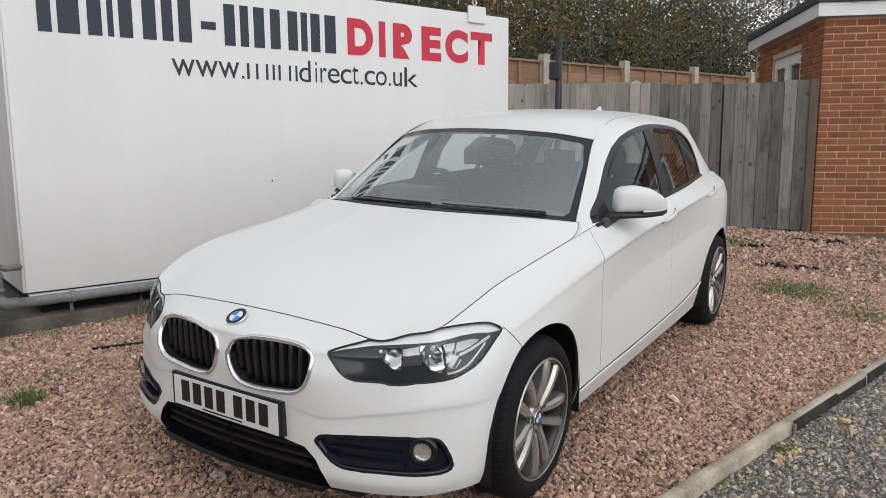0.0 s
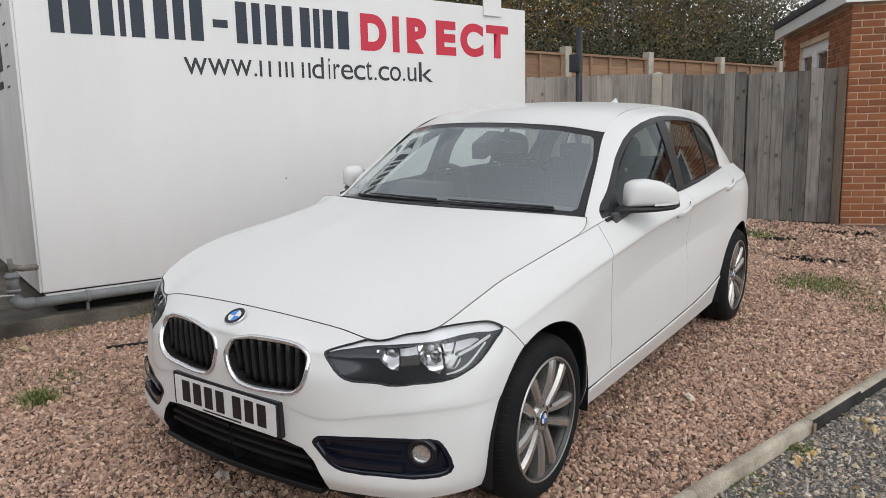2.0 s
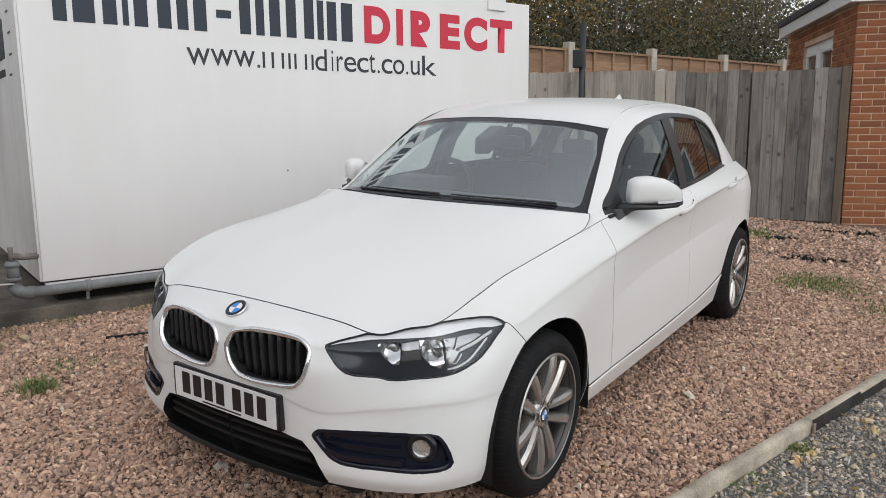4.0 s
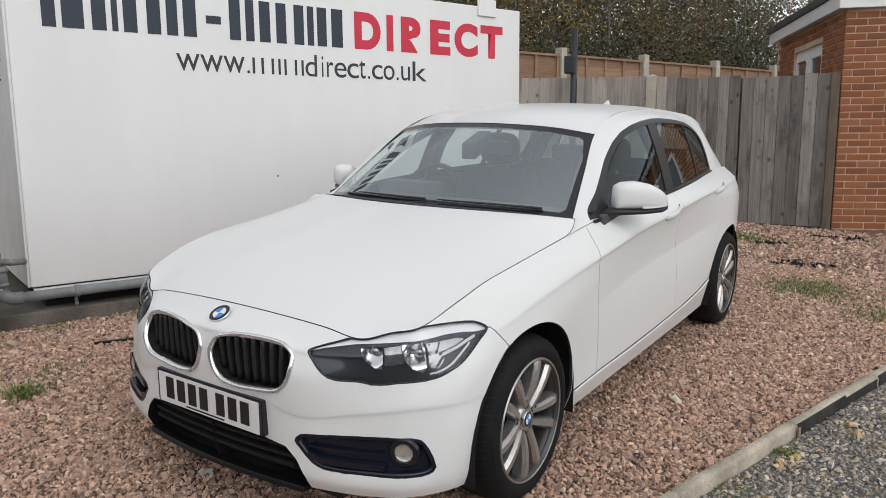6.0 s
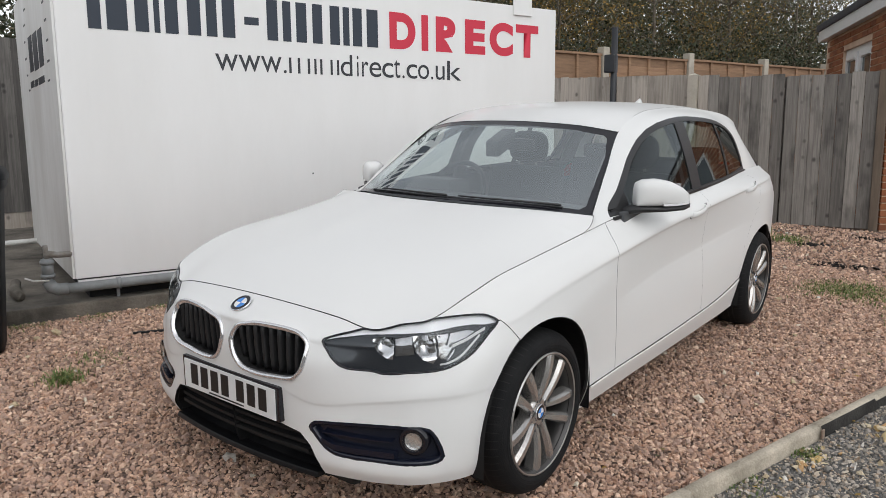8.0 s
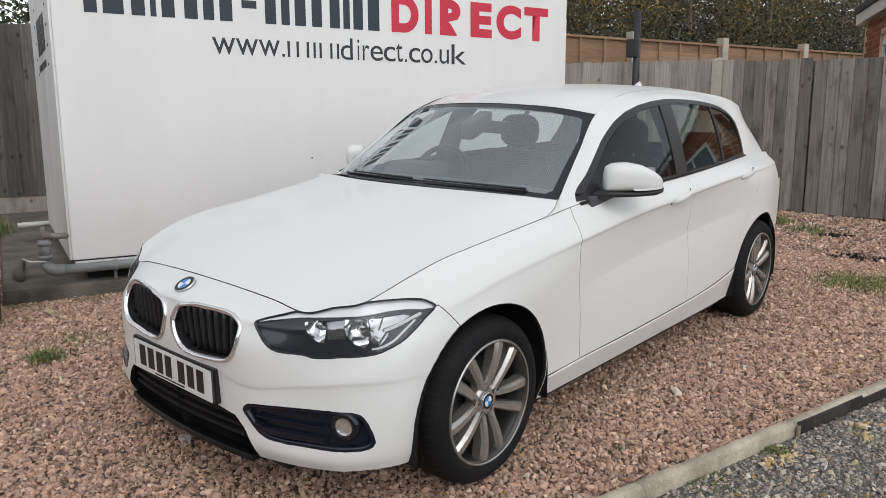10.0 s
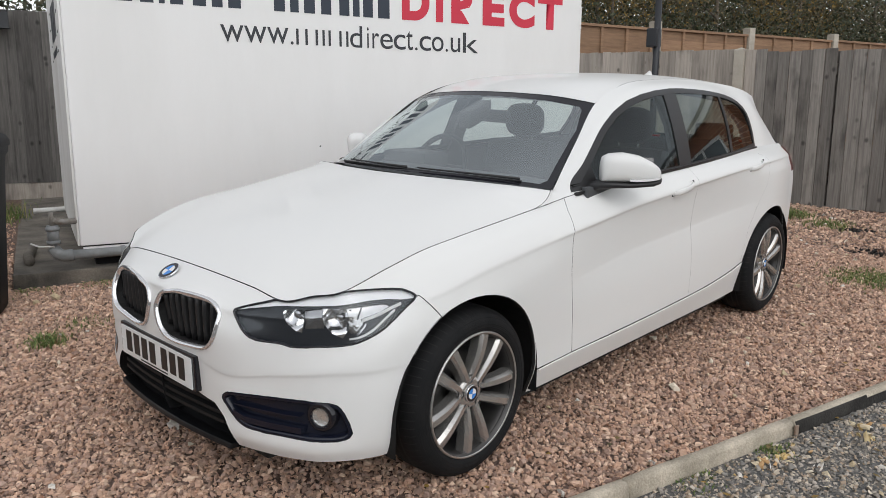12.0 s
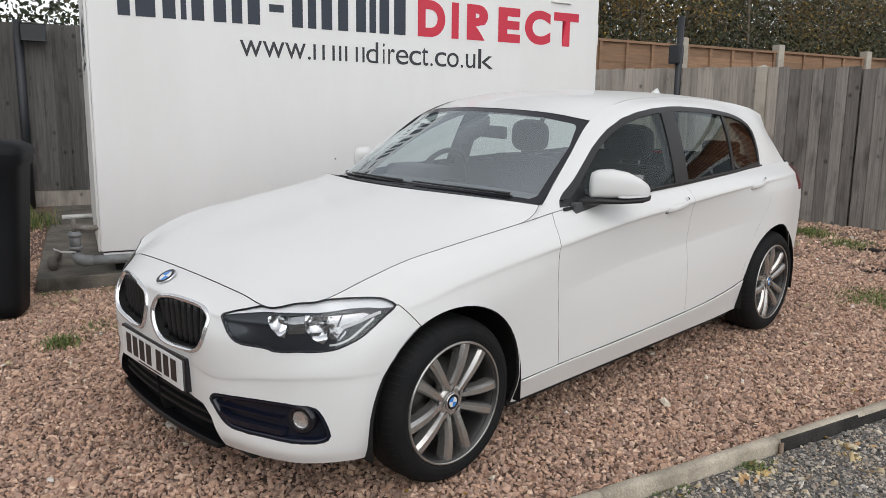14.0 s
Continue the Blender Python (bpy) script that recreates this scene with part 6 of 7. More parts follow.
# ---- door mirrors ----
for flip in (False, True):
    w = lambda b: mirrored(b) if flip else b
    a0, a1 = Vector((.800, .845, 0)), Vector((.978, 1.022, 0))
    ax = (a1 - a0).normalized()
    pn = Vector((ax.y, -ax.x, 0))                    # outwards and forwards

    def hull(rows, seg=22):
        b = bmesh.new()
        rings = []
        for t, zc, hz, hd, off in rows:
            c = a0 + (a1 - a0) * t + pn * off
            ring = []
            for k in range(seg):
                an = 2 * math.pi * k / seg
                cs, sn = math.cos(an), math.sin(an)
                ring.append(b.verts.new(c + pn * hd * abs(cs) ** .65 * (1 if cs > 0 else -1) + Vector((0, 0, zc + hz * abs(sn) ** .62 * (1 if sn > 0 else -1)))))
            rings.append(ring)
        for p, q in zip(rings, rings[1:]):
            for k in range(seg):
                b.faces.new((p[k], p[(k + 1) % seg], q[(k + 1) % seg], q[k]))
        b.faces.new(rings[0]), b.faces.new(rings[-1])
        bmesh.ops.recalc_face_normals(b, faces=b.faces)
        return b

    if flip:
        a0, a1 = a0 + Vector((-.008, .045, 0)), a1 + Vector((-.012, .05, 0))
    cap = part("door_mirror", w(hull([(-.005, .985 + .042, .042, .030, .010), (.02, .985 + .052, .052, .044, .012), (.12, .985 + .058, .058, .054, .014), (.35, .985 + .060, .060, .060, .016), (.6, .985 + .054, .054, .057, .014), (.82, .985 + .041, .041, .046, .008), (.95, .986 + .029, .029, .032, .0), (1.0, .990 + .019, .019, .016, -.004)], 28)), M_PAINT, car, "white door mirror cap", smooth=True)
    if flip:
        cap.location.z -= .012
    part("mirror_foot", w(hull([(-.24, .960, .010, .012, .0), (-.14, .964, .016, .030, .004), (-.02, .971, .018, .046, .008), (.1, .974, .016, .052, .012), (.5, .974, .013, .056, .014), (.85, .978, .013, .045, .006), (1.0, .985, .012, .024, -.004), (1.03, .99, .007, .01, -.006)])), M_TRIM, cap, "black lower shell", smooth=True)
    b = bmesh.new()
    tube(b, [(.782, .80, .962), (.80, .83, .967), (.84, .89, .974)], .013, 12, taper=.8)
    part("mirror_arm", w(b), M_TRIM, cap, "black arm", smooth=True)
    pts = [a0 + (a1 - a0) * t + pn * o + Vector((0, 0, z)) for t, o, z in ((.42, .073, .996), (.6, .071, .996), (.8, .058, .998), (.93, .038, 1.0), (1.0, .014, 1.002))]
    part("indicator", w(strip(curve(pts, 4), (0, 0, .010), (.003, -.003, 0))), M_EMBLEM_WHITE, cap, "silver indicator strip")
    g = part("mirror_glass", w(strip([a0 + (a1 - a0) * .08 - pn * .047 + Vector((0, 0, 1.04)), a0 + (a1 - a0) * .92 - pn * .042 + Vector((0, 0, 1.035))], (0, 0, .085), tuple(pn * .004))), M_CHROME, cap, "mirror glass")

# ---- door handles ----
for flip in (False, True):
    w = lambda b: mirrored(b) if flip else b
    for pts in ([(.868, 1.372, .884), (.889, 1.395, .888), (.896, 1.44, .893), (.894, 1.50, .899), (.886, 1.545, .905), (.868, 1.57, .909)], [(.863, 2.29, .924), (.884, 2.312, .928), (.890, 2.355, .932), (.886, 2.41, .937), (.876, 2.45, .942), (.858, 2.472, .945)]):
        b = bmesh.new()
        q = curve(pts, 4)
        rings = []
        for i, p in enumerate(q):
            hh = .014 if 0 < i < len(q) - 1 else .009
            rings.append([b.verts.new(Vector(p) + Vector((.007 * math.cos(a), 0, hh * math.sin(a)))) for a in np.linspace(0, 2 * math.pi, 10, endpoint=False)])
        for r0, r1 in zip(rings, rings[1:]):
            for k in range(10):
                b.faces.new((r0[k], r0[(k + 1) % 10], r1[(k + 1) % 10], r1[k]))
        b.faces.new(rings[0]), b.faces.new(rings[-1])
        bmesh.ops.recalc_face_normals(b, faces=b.faces)
        h = part("door_handle", w(b), M_PAINT, car, "white pull handle", smooth=True)
        # dark strips at both ends paint the shade of the handle recess
        c = Vector(pts[0]) + Vector((.002, -.012, -.002))
        part("handle_shade", w(strip(curve([c + Vector((.003, .004, .012)), c + Vector((.004, -.003, 0)), c + Vector((.004, .006, -.012)), c + Vector((.006, .02, -.014))], 3), (0, .004, 0), (.003, 0, .003))), M_DARK, h, "dark strip for the shade round the handle")
        c = Vector(pts[-1]) + Vector((.002, .004, .004))
        part("handle_shade", w(strip(curve([c + Vector((.006, -.035, .012)), c + Vector((.005, -.012, .015)), c + Vector((.004, .002, .010)), c + Vector((.003, .004, -.004))], 3), (0, .003, 0), (.003, 0, .003))), M_DARK, h, "dark strip for the shade round the handle")


# ---- wheels ----
def wheel(x, y, z, turn):
    m = Matrix.Translation((x, y, z)) @ pose(0, 0, 0, 0, 90 if x > 0 else -90, 0) @ Matrix.Diagonal((.975, .975, 1, 1))
    rot = m @ pose(0, 0, 0, 0, 0, turn)
    # local z points outwards; z = 0 is the tyre's middle
    rim = part("wheel", lathe([(.205, -.09), (.213, -.02), (.216, .05), (.222, .085), (.233, .096), (.2335, .103), (.229, .1045), (.2235, .100), (.219, .088)], 72, m), M_ALLOY_SHADED, car, "grey ten-spoke alloy wheel with tyre", smooth=True)
    part("tyre", lathe([(.22, .085), (.232, .099), (.246, .1065), (.262, .108), (.280, .1035), (.296, .092), (.306, .078), (.312, .06), (.3145, .04), (.315, 0), (.3145, -.05), (.306, -.085), (.28, -.105), (.225, -.095)], 72, m), M_TYRE, rim, "black road tyre", smooth=True)
    for zz in (-.035, .0, .03):
        part("tread_groove", lathe([(.3154, zz - .004), (.3157, zz), (.3154, zz + .004)], 72, m), M_DARK, rim)
    b = bmesh.new()
    for k in range(64):
        a = 2 * math.pi * k / 64
        e = [Vector((r * math.cos(a + d), r * math.sin(a + d), z)) for r, z, d in ((.2975, .0926, 0), (.3068, .0788, .006), (.3128, .0608, .012), (.3156, .040, .02))]
        wv = Vector((-math.sin(a), math.cos(a), 0)) * .0016
        pr = [(b.verts.new(m @ (p - wv)), b.verts.new(m @ (p + wv))) for p in e]
        for p, q in zip(pr, pr[1:]):
            b.faces.new((p[0], p[1], q[1], q[0]))
    part("shoulder_tread", b, M_DARK, rim)["kind"] = "stuff"
    for rr, zz in ((.250, .1072), (.262, .1082), (.284, .1012)):
        part("sidewall_ring", lathe([(rr - .0016, zz - .0004), (rr, zz + .0012), (rr + .0016, zz - .0002)], 72, m), M_TYRE, rim, smooth=True)
    part("rim_lip", lathe([(.2345, .100), (.2325, .1052), (.2285, .1058), (.2255, .1035)], 72, m), M_ALLOY_EDGE, rim, "bright machined lip", smooth=True)
    part("brake_disc", lathe([(.06, .012), (.155, .012), (.155, -.01)], 48, m), M_DISC, rim, "steel brake disc", smooth=True)
    # black disc added behind the spokes, for the shade between them
    part("wheel_back", lathe([(.001, -.03), (.21, -.03)], 48, m), M_DARK, rim)
    part("hub", lathe([(.001, .078), (.030, .079), (.036, .080), (.048, .081), (.060, .074), (.064, .055), (.06, .03)], 40, m), M_ALLOY, rim, smooth=True)
    for k in range(5):
        base = 2 * math.pi * k / 5
        axis, side_way = Vector((math.cos(base), math.sin(base), 0)), Vector((-math.sin(base), math.cos(base), 0))
        for s in (-1, 1):
            b = bmesh.new()
            rings = []
            for t in np.linspace(0, 1, 9):
                along = .040 + .183 * t
                off = s * (.022 + .031 * t ** 1.25)
                hw = .0135 + .0095 * t
                zt = .080 + .014 * math.sin(math.pi * t * .8) + .008 * t
                tilt = .10 * s
                c = axis * along + side_way * off
                tan = (side_way - axis * tilt).normalized()
                rings.append([b.verts.new(rot @ (c + tan * u + Vector((0, 0, zt + h)))) for u, h in ((-hw * 1.05, -.048), (-hw, -.013), (-hw * .55, 0), (hw * .55, 0), (hw, -.013), (hw * 1.05, -.048))])
            for r0, r1 in zip(rings, rings[1:]):
                for j in range(5):
                    b.faces.new((r0[j], r0[j + 1], r1[j + 1], r1[j]))
            bmesh.ops.recalc_face_normals(b, faces=b.faces)
            part("spoke", b, M_ALLOY, rim)
        an = 2 * math.pi * (k + .5) / 5
        bm_ = rot @ Matrix.Translation((.058 * math.cos(an), .058 * math.sin(an), .071))
        # recess in black instead of alloy, for its shade
        part("bolt_recess", lathe([(.0155, .013), (.0145, .008), (.0005, .002)], 16, bm_), M_DARK, rim, smooth=True)
        part("wheel_bolt", lathe([(.008, -.002), (.008, .008), (.0005, .0085)], 6, bm_), M_CHROME, rim)
    emblem(rot @ Matrix.Translation((0, 0, .083)), .032, rim, "cap")
    b = bmesh.new()
    tube(b, [rot @ Vector((.198, .03, .075)), rot @ Vector((.182, .03, .09))], .004, 8)
    part("valve", b, M_CHROME, rim)
    return rim


for x, y, z, turn in ((.766, -.010, .320, 79), (.774, 2.69, .316, 50), (-.766, -.010, .320, 10), (-.774, 2.69, .316, 55)):
    wheel(x, y, z, turn)

# ---- wheel housings and underbody ----
for yc, ry in ((-.015, .372), (2.68, .364)):
    for sgn in (1, -1):
        b = bmesh.new()
        prof = [(yc + ry, .215)] + [(yc + ry * math.cos(a), .317 + ry * .985 * math.sin(a)) for a in np.linspace(0, math.pi, 25)] + [(yc - ry, .215)]
        r0 = [b.verts.new((sgn * .862, y, z)) for y, z in prof]
        r1 = [b.verts.new((sgn * .50, y, z)) for y, z in prof]
        for k in range(len(prof) - 1):
            b.faces.new((r0[k], r0[k + 1], r1[k + 1], r1[k]))
        b.faces.new(r1)
        part("wheel_housing", b, M_TEXTURED, car, "black plastic wheel-arch liner", smooth=False)
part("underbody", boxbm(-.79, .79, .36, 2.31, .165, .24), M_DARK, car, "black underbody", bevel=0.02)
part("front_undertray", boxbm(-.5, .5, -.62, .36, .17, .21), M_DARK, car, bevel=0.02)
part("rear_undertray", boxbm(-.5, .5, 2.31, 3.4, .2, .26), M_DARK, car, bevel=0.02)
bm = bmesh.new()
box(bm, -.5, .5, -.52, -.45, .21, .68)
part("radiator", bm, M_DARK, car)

# ---- interior ----
M_LINER = mat("grey_headlining", (0.22, 0.215, 0.21), 0.9, bump=0.1, bump_scale=300)
liner = sheet_bm(surface([[(x, y, z - .03) for x, y, z in c] for c in ROOF], 4, 5, centre=True))
part("headlining", both(liner), M_LINER, car, "pale grey headlining", smooth=True)
for sgn in (1, -1):
    rail_in = [(sgn * x, y, z) for x, y, z in curve([(.645, .76, .97), (.575, 1.0, 1.135), (.54, 1.17, 1.225), (.51, 1.42, 1.305), (.50, 1.75, 1.335), (.49, 2.1, 1.335), (.48, 2.45, 1.315), (.47, 2.75, 1.285)], 4)]
    part("pillar_lining", strip(rail_in, (.05 * sgn, 0, .01), (.01, 0, .02)), M_DASH, car, "dark pillar lining")
    part("b_pillar_lining", strip([(sgn * .765, 1.64, .95), (sgn * .69, 1.66, 1.17), (sgn * .59, 1.70, 1.33)], (0, .10, 0), (.02, 0, 0)), M_DASH, car)
    part("c_pillar_lining", strip([(sgn * .65, 2.87, .98), (sgn * .59, 2.86, 1.13), (sgn * .50, 2.84, 1.25)], (0, .2, 0), (.02, 0, 0)), M_DASH, car)
    part("door_card", boxbm(*sorted((sgn * .77, sgn * .80)), .75, 2.55, .32, .965), M_DASH, car, bevel=0.01)
dash = [[(0, .43, .975), (0, .62, .985), (0, .86, .965), (0, 1.0, .90), (0, 1.0, .6)], [(.3, .47, .97), (.3, .64, .983), (.3, .86, .965), (.3, 1.0, .90), (.3, 1.0, .6)], [(.55, .56, .955), (.55, .70, .968), (.55, .88, .955), (.55, .98, .9), (.55, .98, .6)], [(.74, .68, .93), (.74, .78, .94), (.74, .90, .93), (.74, .95, .88), (.74, .95, .6)]]
part("dashboard", both(sheet_bm(surface(dash, 6, 5, centre=True))), M_DASH, car, "dark grey dashboard", smooth=True)
bm = bmesh.new()
box(bm, -.52, -.2, .82, 1.0, .95, 1.03)
part("instrument_hood", bm, M_DASH, car, bevel=0.03)
sw = Matrix.Translation((-.36, 1.08, .93)) @ pose(0, 0, 0, 62, 0, 0)
bm = bmesh.new()
ringp = [sw @ Vector((.185 * math.cos(a), .185 * math.sin(a), 0)) for a in np.linspace(0, 2 * math.pi, 41)]
tube(bm, ringp, .015, 10, cap=False)
steer = part("steering_wheel", bm, M_TRIM, car, "black leather steering wheel", smooth=True)
part("steering_hub", lathe([(.001, .03), (.05, .028), (.065, .01), (.06, -.03)], 24, sw), M_TRIM, steer, smooth=True)
for a in (0, math.pi, -math.pi / 2):
    part("steering_spoke", strip([sw @ Vector((.05 * math.cos(a), .05 * math.sin(a), .005)), sw @ Vector((.18 * math.cos(a), .18 * math.sin(a), 0))], (.0, .03, .03), (.01, .01, 0)), M_TRIM, steer)


def pillow(x, y, z, a, b, c):
    """A rounded cushion."""
    bm = bmesh.new()
    bmesh.ops.create_uvsphere(bm, u_segments=24, v_segments=14, radius=1)
    for q in bm.verts:
        f = [math.copysign(abs(k) ** .7, k) for k in q.co]
        q.co = Vector((x + a * f[0], y + b * f[1], z + c * f[2]))
    return bm


def seat(x, y, wide, tilt=12):
    m = Matrix.Translation((x, y, 0))
    b = bmesh.new()
    box(b, -wide / 2, wide / 2, -.5, 0, .38, .52, m=m)
    s_ = part("seat_cushion", b, M_SEAT, car, "charcoal cloth seat", bevel=0.05)
    b = bmesh.new()
    box(b, -wide / 2 + .01, wide / 2 - .01, -.06, .08, .45, 1.06, m=m @ pose(0, 0, .0, -tilt, 0, 0))
    part("backrest", b, M_SEAT, s_, bevel=0.05)
    return s_


for x in (-.36, .36):
    s_ = seat(x, 1.62, .5)
    part("headrest", pillow(x, 1.85, 1.155, .135, .055, .10), M_SEAT, s_, smooth=True)
    for q in (-.06, .06):
        b = bmesh.new()
        tube(b, [(x + q, 1.845, .98), (x + q, 1.85, 1.08)], .008, 8)
        part("headrest_post", b, M_CHROME, s_)
s_ = seat(0, 2.62, 1.2, 16)
for x in (-.38, .38):
    b = bmesh.new()
    box(b, x - .12, x + .12, 2.86, 2.93, 1.02, 1.13)
    part("headrest", b, M_SEAT, s_, bevel=0.03)
part("floor", boxbm(-.76, .76, .5, 3.3, .25, .30), M_DARK, car, "dark carpet floor")
part("bulkhead", boxbm(-.62, .62, .44, .50, .25, .86), M_DARK, car)
part("boot_trim", boxbm(-.62, .62, 2.98, 3.3, .3, .95), M_DASH, car)
im = Matrix.Translation((.11, .985, 1.222)) @ pose(0, 0, 0, 0, 0, -14)
part("inside_mirror", boxbm(-.105, .105, -.012, .014, -.031, .031, m=im), M_TRIM, car, "black inside mirror", bevel=0.012)
b = bmesh.new()
box(b, .005, .085, .84, .99, 1.222, 1.300)
for q in b.verts:
    if q.co.y < .9:
        q.co.z -= .058
part("sensor_pod", b, M_TRIM, car, "black sensor pod behind the screen", bevel=0.01)

# ---- grass tufts, stems and debris ----
def tuft(name, x, y, spread, height, n, material, label, seed):
    g = np.random.default_rng(seed)
    co = []
    for _ in range(n):
        bx, by = x + g.normal(0, spread), y + g.normal(0, spread)
        z = ground(bx, by)
        a, h = g.uniform(0, 6.28), height * g.uniform(.4, 1.2)
        d = np.array((math.cos(a), math.sin(a), 0))
        s = np.array((-d[1], d[0], 0)) * g.uniform(.002, .0045)
        p0, lean = np.array((bx, by, z)), h * g.uniform(.3, 1.1)
        mid = p0 + d * lean * .4 + np.array((0, 0, h * .65))
        tip = p0 + d * lean + np.array((0, 0, h * .85))
        co.append([p0 - s, p0 + s, mid + s * .8, mid - s * .8])
        co.append([mid - s * .8, mid + s * .8, tip + s * .15, tip - s * .15])
    ob = fast_mesh(name, np.array(co), [(0, 1, 2, 3)], material)
    return tagged(ob, label, "grass", kind="stuff")


tuft("grass_tuft", -1.66, -.56, .050, .050, 330, M_GRASS, "small green grass tuft in the gravel", 1)
tuft("grass_tuft", -1.83, -.28, .09, .03, 160, M_GRASS, "low mossy weeds in the gravel", 2)
tuft("grass_patch", 1.15, 4.02, .15, .038, 1500, M_GRASS, "thin patch of green grass in the gravel", 3)
tuft("grass_patch", 1.75, 3.5, .14, .036, 700, M_GRASS, "thin patch of green grass in the gravel", 4)
tuft("grass_patch", 1.42, 4.1, .22, .034, 700, M_GRASS, "thin patch of green grass in the gravel", 14)
tuft("grass_tuft", -.24, 6.35, .12, .07, 800, M_GRASS, "grass tuft at the foot of the gate", 5)
tuft("grass_tuft", .27, 6.05, .12, .05, 500, M_GRASS, "grass tuft near the gate", 6)
tuft("grass_tuft", -.5, 6.9, .3, .03, 260, M_GRASS, "weeds along the gate", 7)
for k in range(9):
    p = CAB @ Vector((-1.1 + .42 * k, CAB_D + .06, 0))
    tuft("moss_strip", p.x, p.y, .07, .03, 170, M_GRASS, "moss and weeds along the plinth", 20 + k)
p = CAB @ Vector((-.12, CAB_D + .05, 0))
tuft("dry_stems", p.x, p.y, .05, .16, 40, M_DRY, "dry brown weed stems by the plinth", 40)
p = on_line(-.6, .5)
tuft("grass_tuft", p.x, p.y, .25, .12, 500, M_GRASS, "rough grass at the boundary fence", 41)
for x, y, r, s in ((.9, 4.99, .10, 50), (.957, 6.67, .13, 51), (.5, 5.9, .06, 52)):
    g = np.random.default_rng(s)
    q = np.stack([x + g.normal(0, r * 1.2, 90), y + g.normal(0, r * .5, 90)], 1)
    tagged(stones("dark_debris", q, .03, .008, mat("rotten_leaf_litter", (.02, .017, .015), .9), flat=.35, seed=s), "clump of black rotten leaf litter on the gravel", "debris", kind="stuff")
p = np.array((-2.03, .21))
bm = bmesh.new()
box(bm, -.16, .16, -.012, .012, 0, .012, m=Matrix.Translation((p[0], p[1], ground(p[0], p[1]) + .008)) @ pose(0, 0, 0, 0, 0, 60))
tagged(part("black_strip", bm, M_DARK, bevel=.004), "thin black plastic strip lying on the gravel", "strip")
g = np.random.default_rng(77)
lx = strew(150, -2.2, 2.6, -.4, .9, K0, 78)
lv = np.stack([lx[:, 0], lx[:, 1], ground(lx[:, 0], lx[:, 1]) + .012], 1)
n = len(lv)
a = g.uniform(0, 6.28, n)
u = np.stack([np.cos(a), np.sin(a), g.uniform(-.2, .2, n)], 1) * g.uniform(.010, .02, n)[:, None]
v = np.stack([-np.sin(a), np.cos(a), g.uniform(-.3, .3, n)], 1) * g.uniform(.006, .012, n)[:, None]
tagged(fast_mesh("fallen_leaves", np.stack([lv - u, lv + v, lv + u, lv - v], 1), [(0, 1, 2, 3)], M_LEAF_GOLD), "fallen yellow leaves by the kerb", "leaves", kind="stuff")

moss = K0 + KD * -.19 + KN * .075
tuft("moss_strip", moss.x, moss.y, .035, .018, 220, M_GRASS, "yellow-green moss at the foot of the kerb", 60)
moss = K0 + KD * -.62 + KN * .07
tuft("moss_strip", moss.x, moss.y, .06, .014, 160, M_GRASS, "yellow-green moss at the foot of the kerb", 61)
flag = K0 + KD * -.32 + KN * .165
tagged(stones("pale_flat_stone", np.array([(flag.x, flag.y)]), .062, .002, M_EMBLEM_WHITE, flat=.22, seed=62), "pale flat stone lying on the asphalt", "stone")
g = np.random.default_rng(63)
q = np.stack([g.normal(-.30, .09, 30), .10 + np.abs(g.normal(0, .045, 30))], 1)
q = np.concatenate([q, np.stack([g.normal(.25, .05, 14), .20 + g.normal(0, .03, 14)], 1)])
q = np.stack([K0.x + KD.x * q[:, 0] + KN.x * q[:, 1], K0.y + KD.y * q[:, 0] + KN.y * q[:, 1]], 1)
tagged(stones("yellow_pebbles", q, .024, .002, palette(mat("ochre_pebble", (.6, .42, .2), .7), [(.62, .44, .19), (.70, .55, .30), (.55, .34, .16), (.72, .62, .42)]), flat=.6, seed=64), "yellow ochre pebbles by the kerb joint", "pebbles", kind="stuff")

p = CAB @ Vector((-1.5, CAB_D - 2.9, 0))
tuft("grass_clump", p.x, p.y, .16, .20, 700, M_GRASS, "rough green grass clump behind the plinth", 65)

# ---- bricks ----
CO, BL, JT = .0785, .235, .0145


def brick_mesh(name, sx, sy, sz):
    bm = bmesh.new()
    box(bm, 0, sx, 0, sy, 0, sz)
    bmesh.ops.bevel(bm, geom=list(bm.edges), offset=.003, segments=1, affect='EDGES')
    me = bpy.data.meshes.new(name)
    bm.to_mesh(me)
    bm.free()
    me.materials.append(M_BRICK)
    return me


front_wall = part("front_wall", boxbm(.02, LEN - .02, .013, .016, WZ0, WZ1), M_MORTAR, house, "red brickwork in stretcher bond")
full, half = brick_mesh("brick", BL - JT, .06, CO - JT), brick_mesh("brick", BL / 2 - JT, .06, CO - JT)
spare = []
count = 0
FW = (1.12, 2.95, 1.05, 2.15)
fwin = part("window_frame", boxbm(FW[0] - .03, FW[1] + .03, -.012, .012, FW[3] - .08, FW[3]), M_UPVC, house, "white plastic window")
for a, b, z0, z1 in ((FW[0] - .03, FW[0] + .05, FW[2], FW[3] - .08), (FW[1] - .05, FW[1] + .03, FW[2], FW[3] - .08), ((FW[0] + FW[1]) / 2 - .05, (FW[0] + FW[1]) / 2 + .05, FW[2], FW[3] - .08), (FW[0] + .05, (FW[0] + FW[1]) / 2 - .05, FW[2], FW[2] + .08), ((FW[0] + FW[1]) / 2 + .05, FW[1] - .05, FW[2], FW[2] + .08)):
    part("bar", boxbm(a, b, -.012, .012, z0, z1), M_UPVC, fwin)
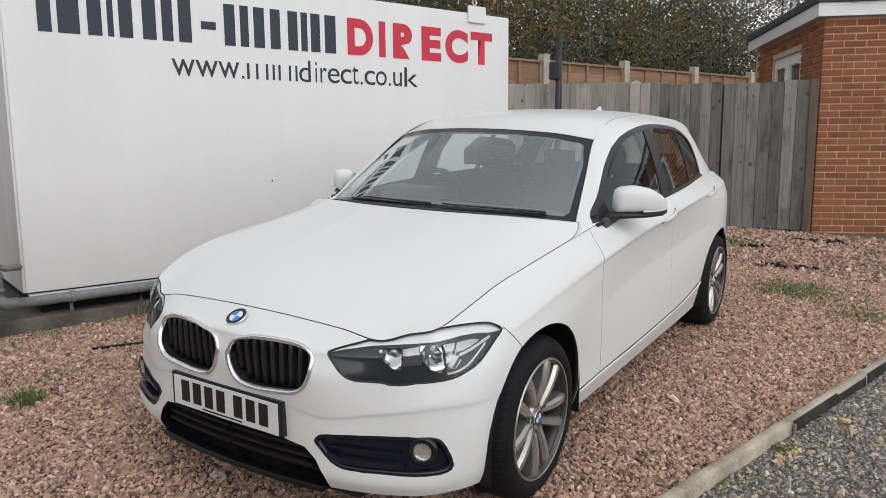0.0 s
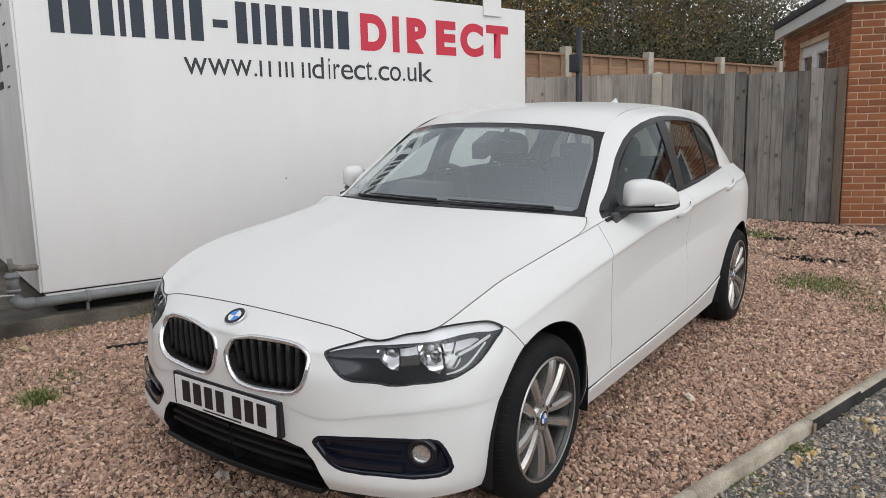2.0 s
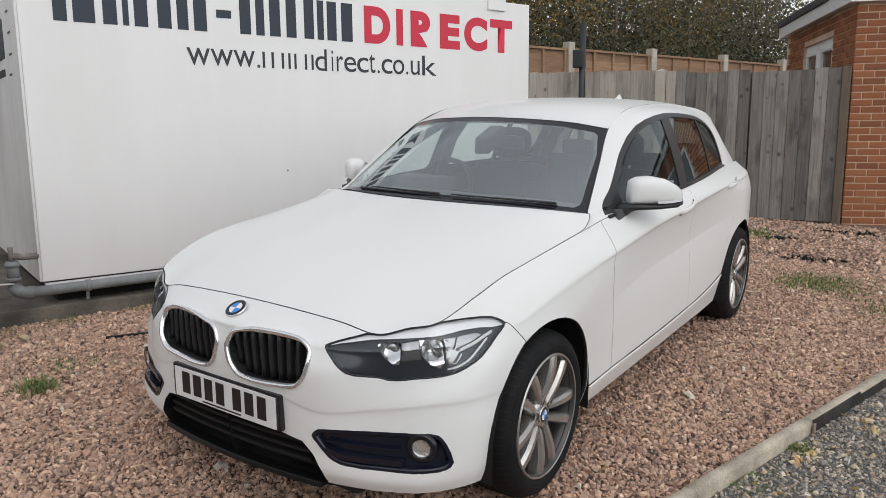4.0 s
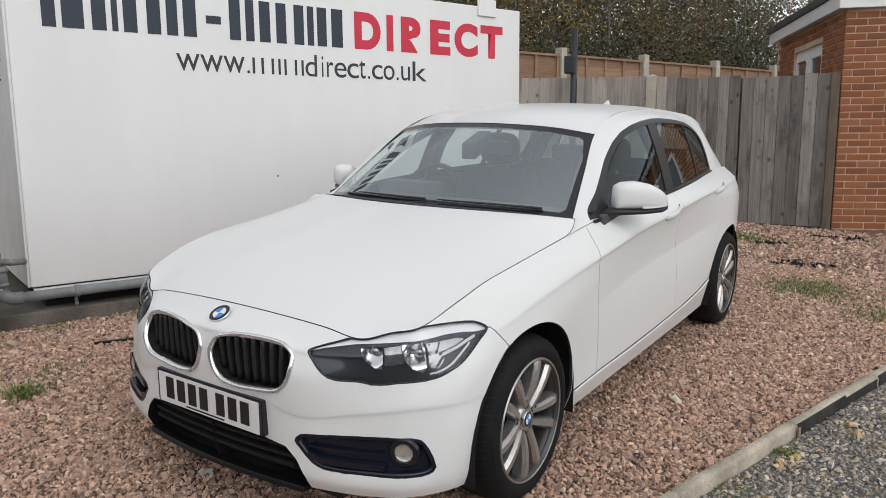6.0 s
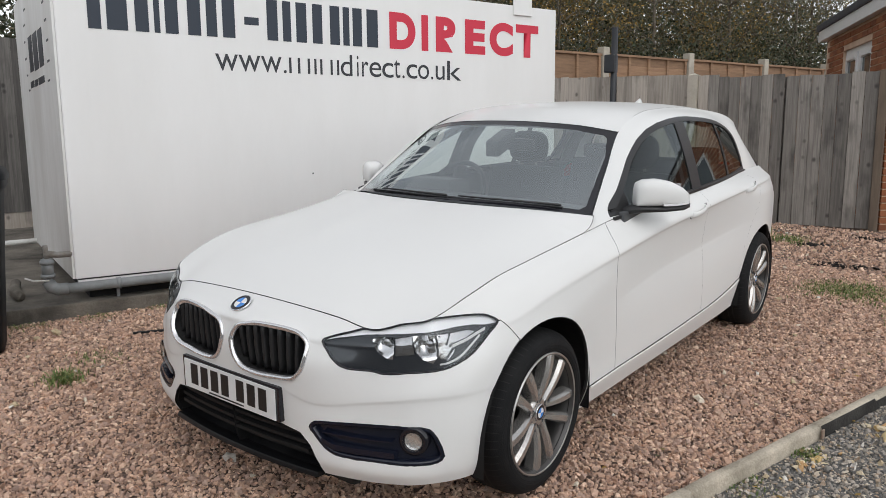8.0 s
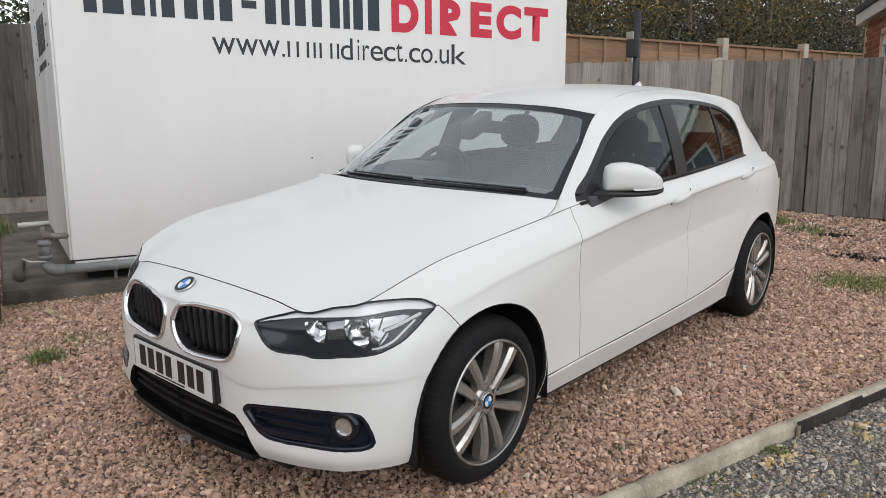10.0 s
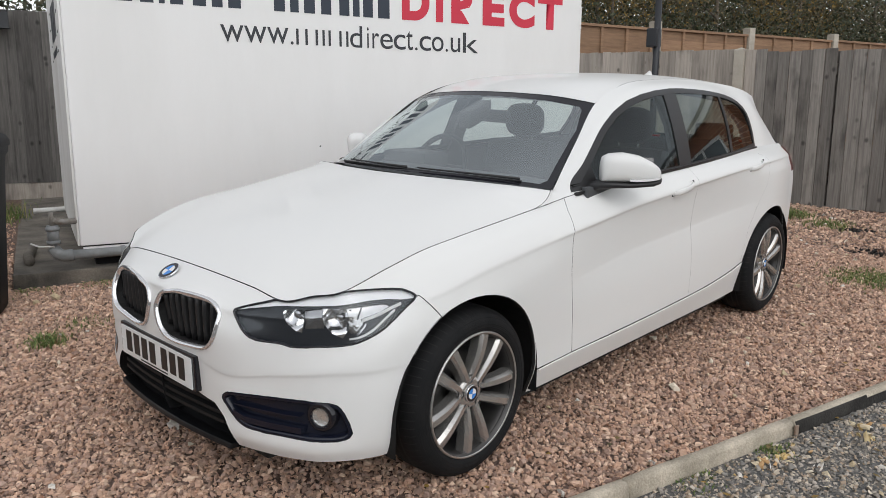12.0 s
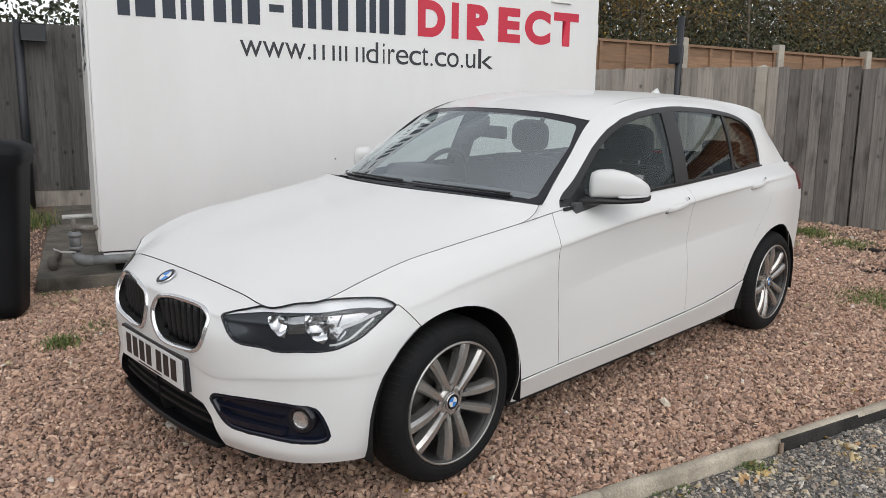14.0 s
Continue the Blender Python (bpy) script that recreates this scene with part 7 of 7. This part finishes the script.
for a, b in ((FW[0] + .05, (FW[0] + FW[1]) / 2 - .05), ((FW[0] + FW[1]) / 2 + .05, FW[1] - .05)):
    part("pane", boxbm(a, b, 0, .008, FW[2] + .08, FW[3] - .08), mat("window_glass_grey", (.10, .12, .13), .05), fwin)
for r in range(int((WZ1 - WZ0) / CO)):
    z = WZ0 + r * CO
    x = 0.0
    first = True
    while x < LEN - .25:
        short = first and r % 2
        w_ = BL / 2 if short else BL
        if z + CO > FW[2] and z < FW[3] and x + w_ > FW[0] and x < FW[1]:
            pass
        elif x < 1.9 and count < 300:
            ob = new("brick", half if short else full)
            ob.parent = front_wall
            ob.location = (x, .001 + .0015 * ((r * 7 + int(x * 9)) % 3), z)
            count += 1
        else:
            spare.append((x, .001, z, w_ - JT, .03, CO - JT))
        x += w_
        first = False
side = []
for r in range(int((WZ1 - WZ0) / CO)):
    z = WZ0 + r * CO
    y = .062 if r % 2 else .062 + BL / 2
    if not r % 2:
        side.append((.001, .062, z, .03, BL / 2 - JT, CO - JT))
    while y < DEP - .25:
        if not (z + CO > WWZ0 and z < WWZ1 and y + BL > WX0 and y < WX1):
            side.append((.001, y, z, .03, BL - JT, CO - JT))
        elif z + CO > WWZ0 and z < WWZ1:
            if y < WX0 - .03:
                side.append((.001, y, z, .03, WX0 - y - .004, CO - JT))
            if y < WX1 < y + BL - .03:
                side.append((.001, WX1 + .004, z, .03, y + BL - WX1 - .015, CO - JT))
        y += BL
cube = np.array([(0, 0, 0), (1, 0, 0), (1, 1, 0), (0, 1, 0), (0, 0, 1), (1, 0, 1), (1, 1, 1), (0, 1, 1)], float)
cf = [(0, 3, 2, 1), (4, 5, 6, 7), (0, 1, 5, 4), (1, 2, 6, 5), (2, 3, 7, 6), (3, 0, 4, 7)]
for nm, rows in (("brickwork", spare), ("side_brickwork", side)):
    rr = np.array(rows)
    ob = fast_mesh(nm, rr[:, None, :3] + cube[None] * rr[:, None, 3:], cf, M_BRICK_FAR, house)
    ob["kind"] = "stuff"

# ---- plain wall added out of view, to keep sky light off the bumper ----
closing = part("wall_light_block", boxbm(-9.0, 14.0, -9.4, -9.15, -0.3, 2.7), mat("plain_render", (0.24, 0.21, 0.18), 0.9, vary=0.25, vary_scale=2, bump=0.3, bump_scale=40))
tagged(closing, "plain brown wall added out of view to dim the car front", "wall", kind="structure")
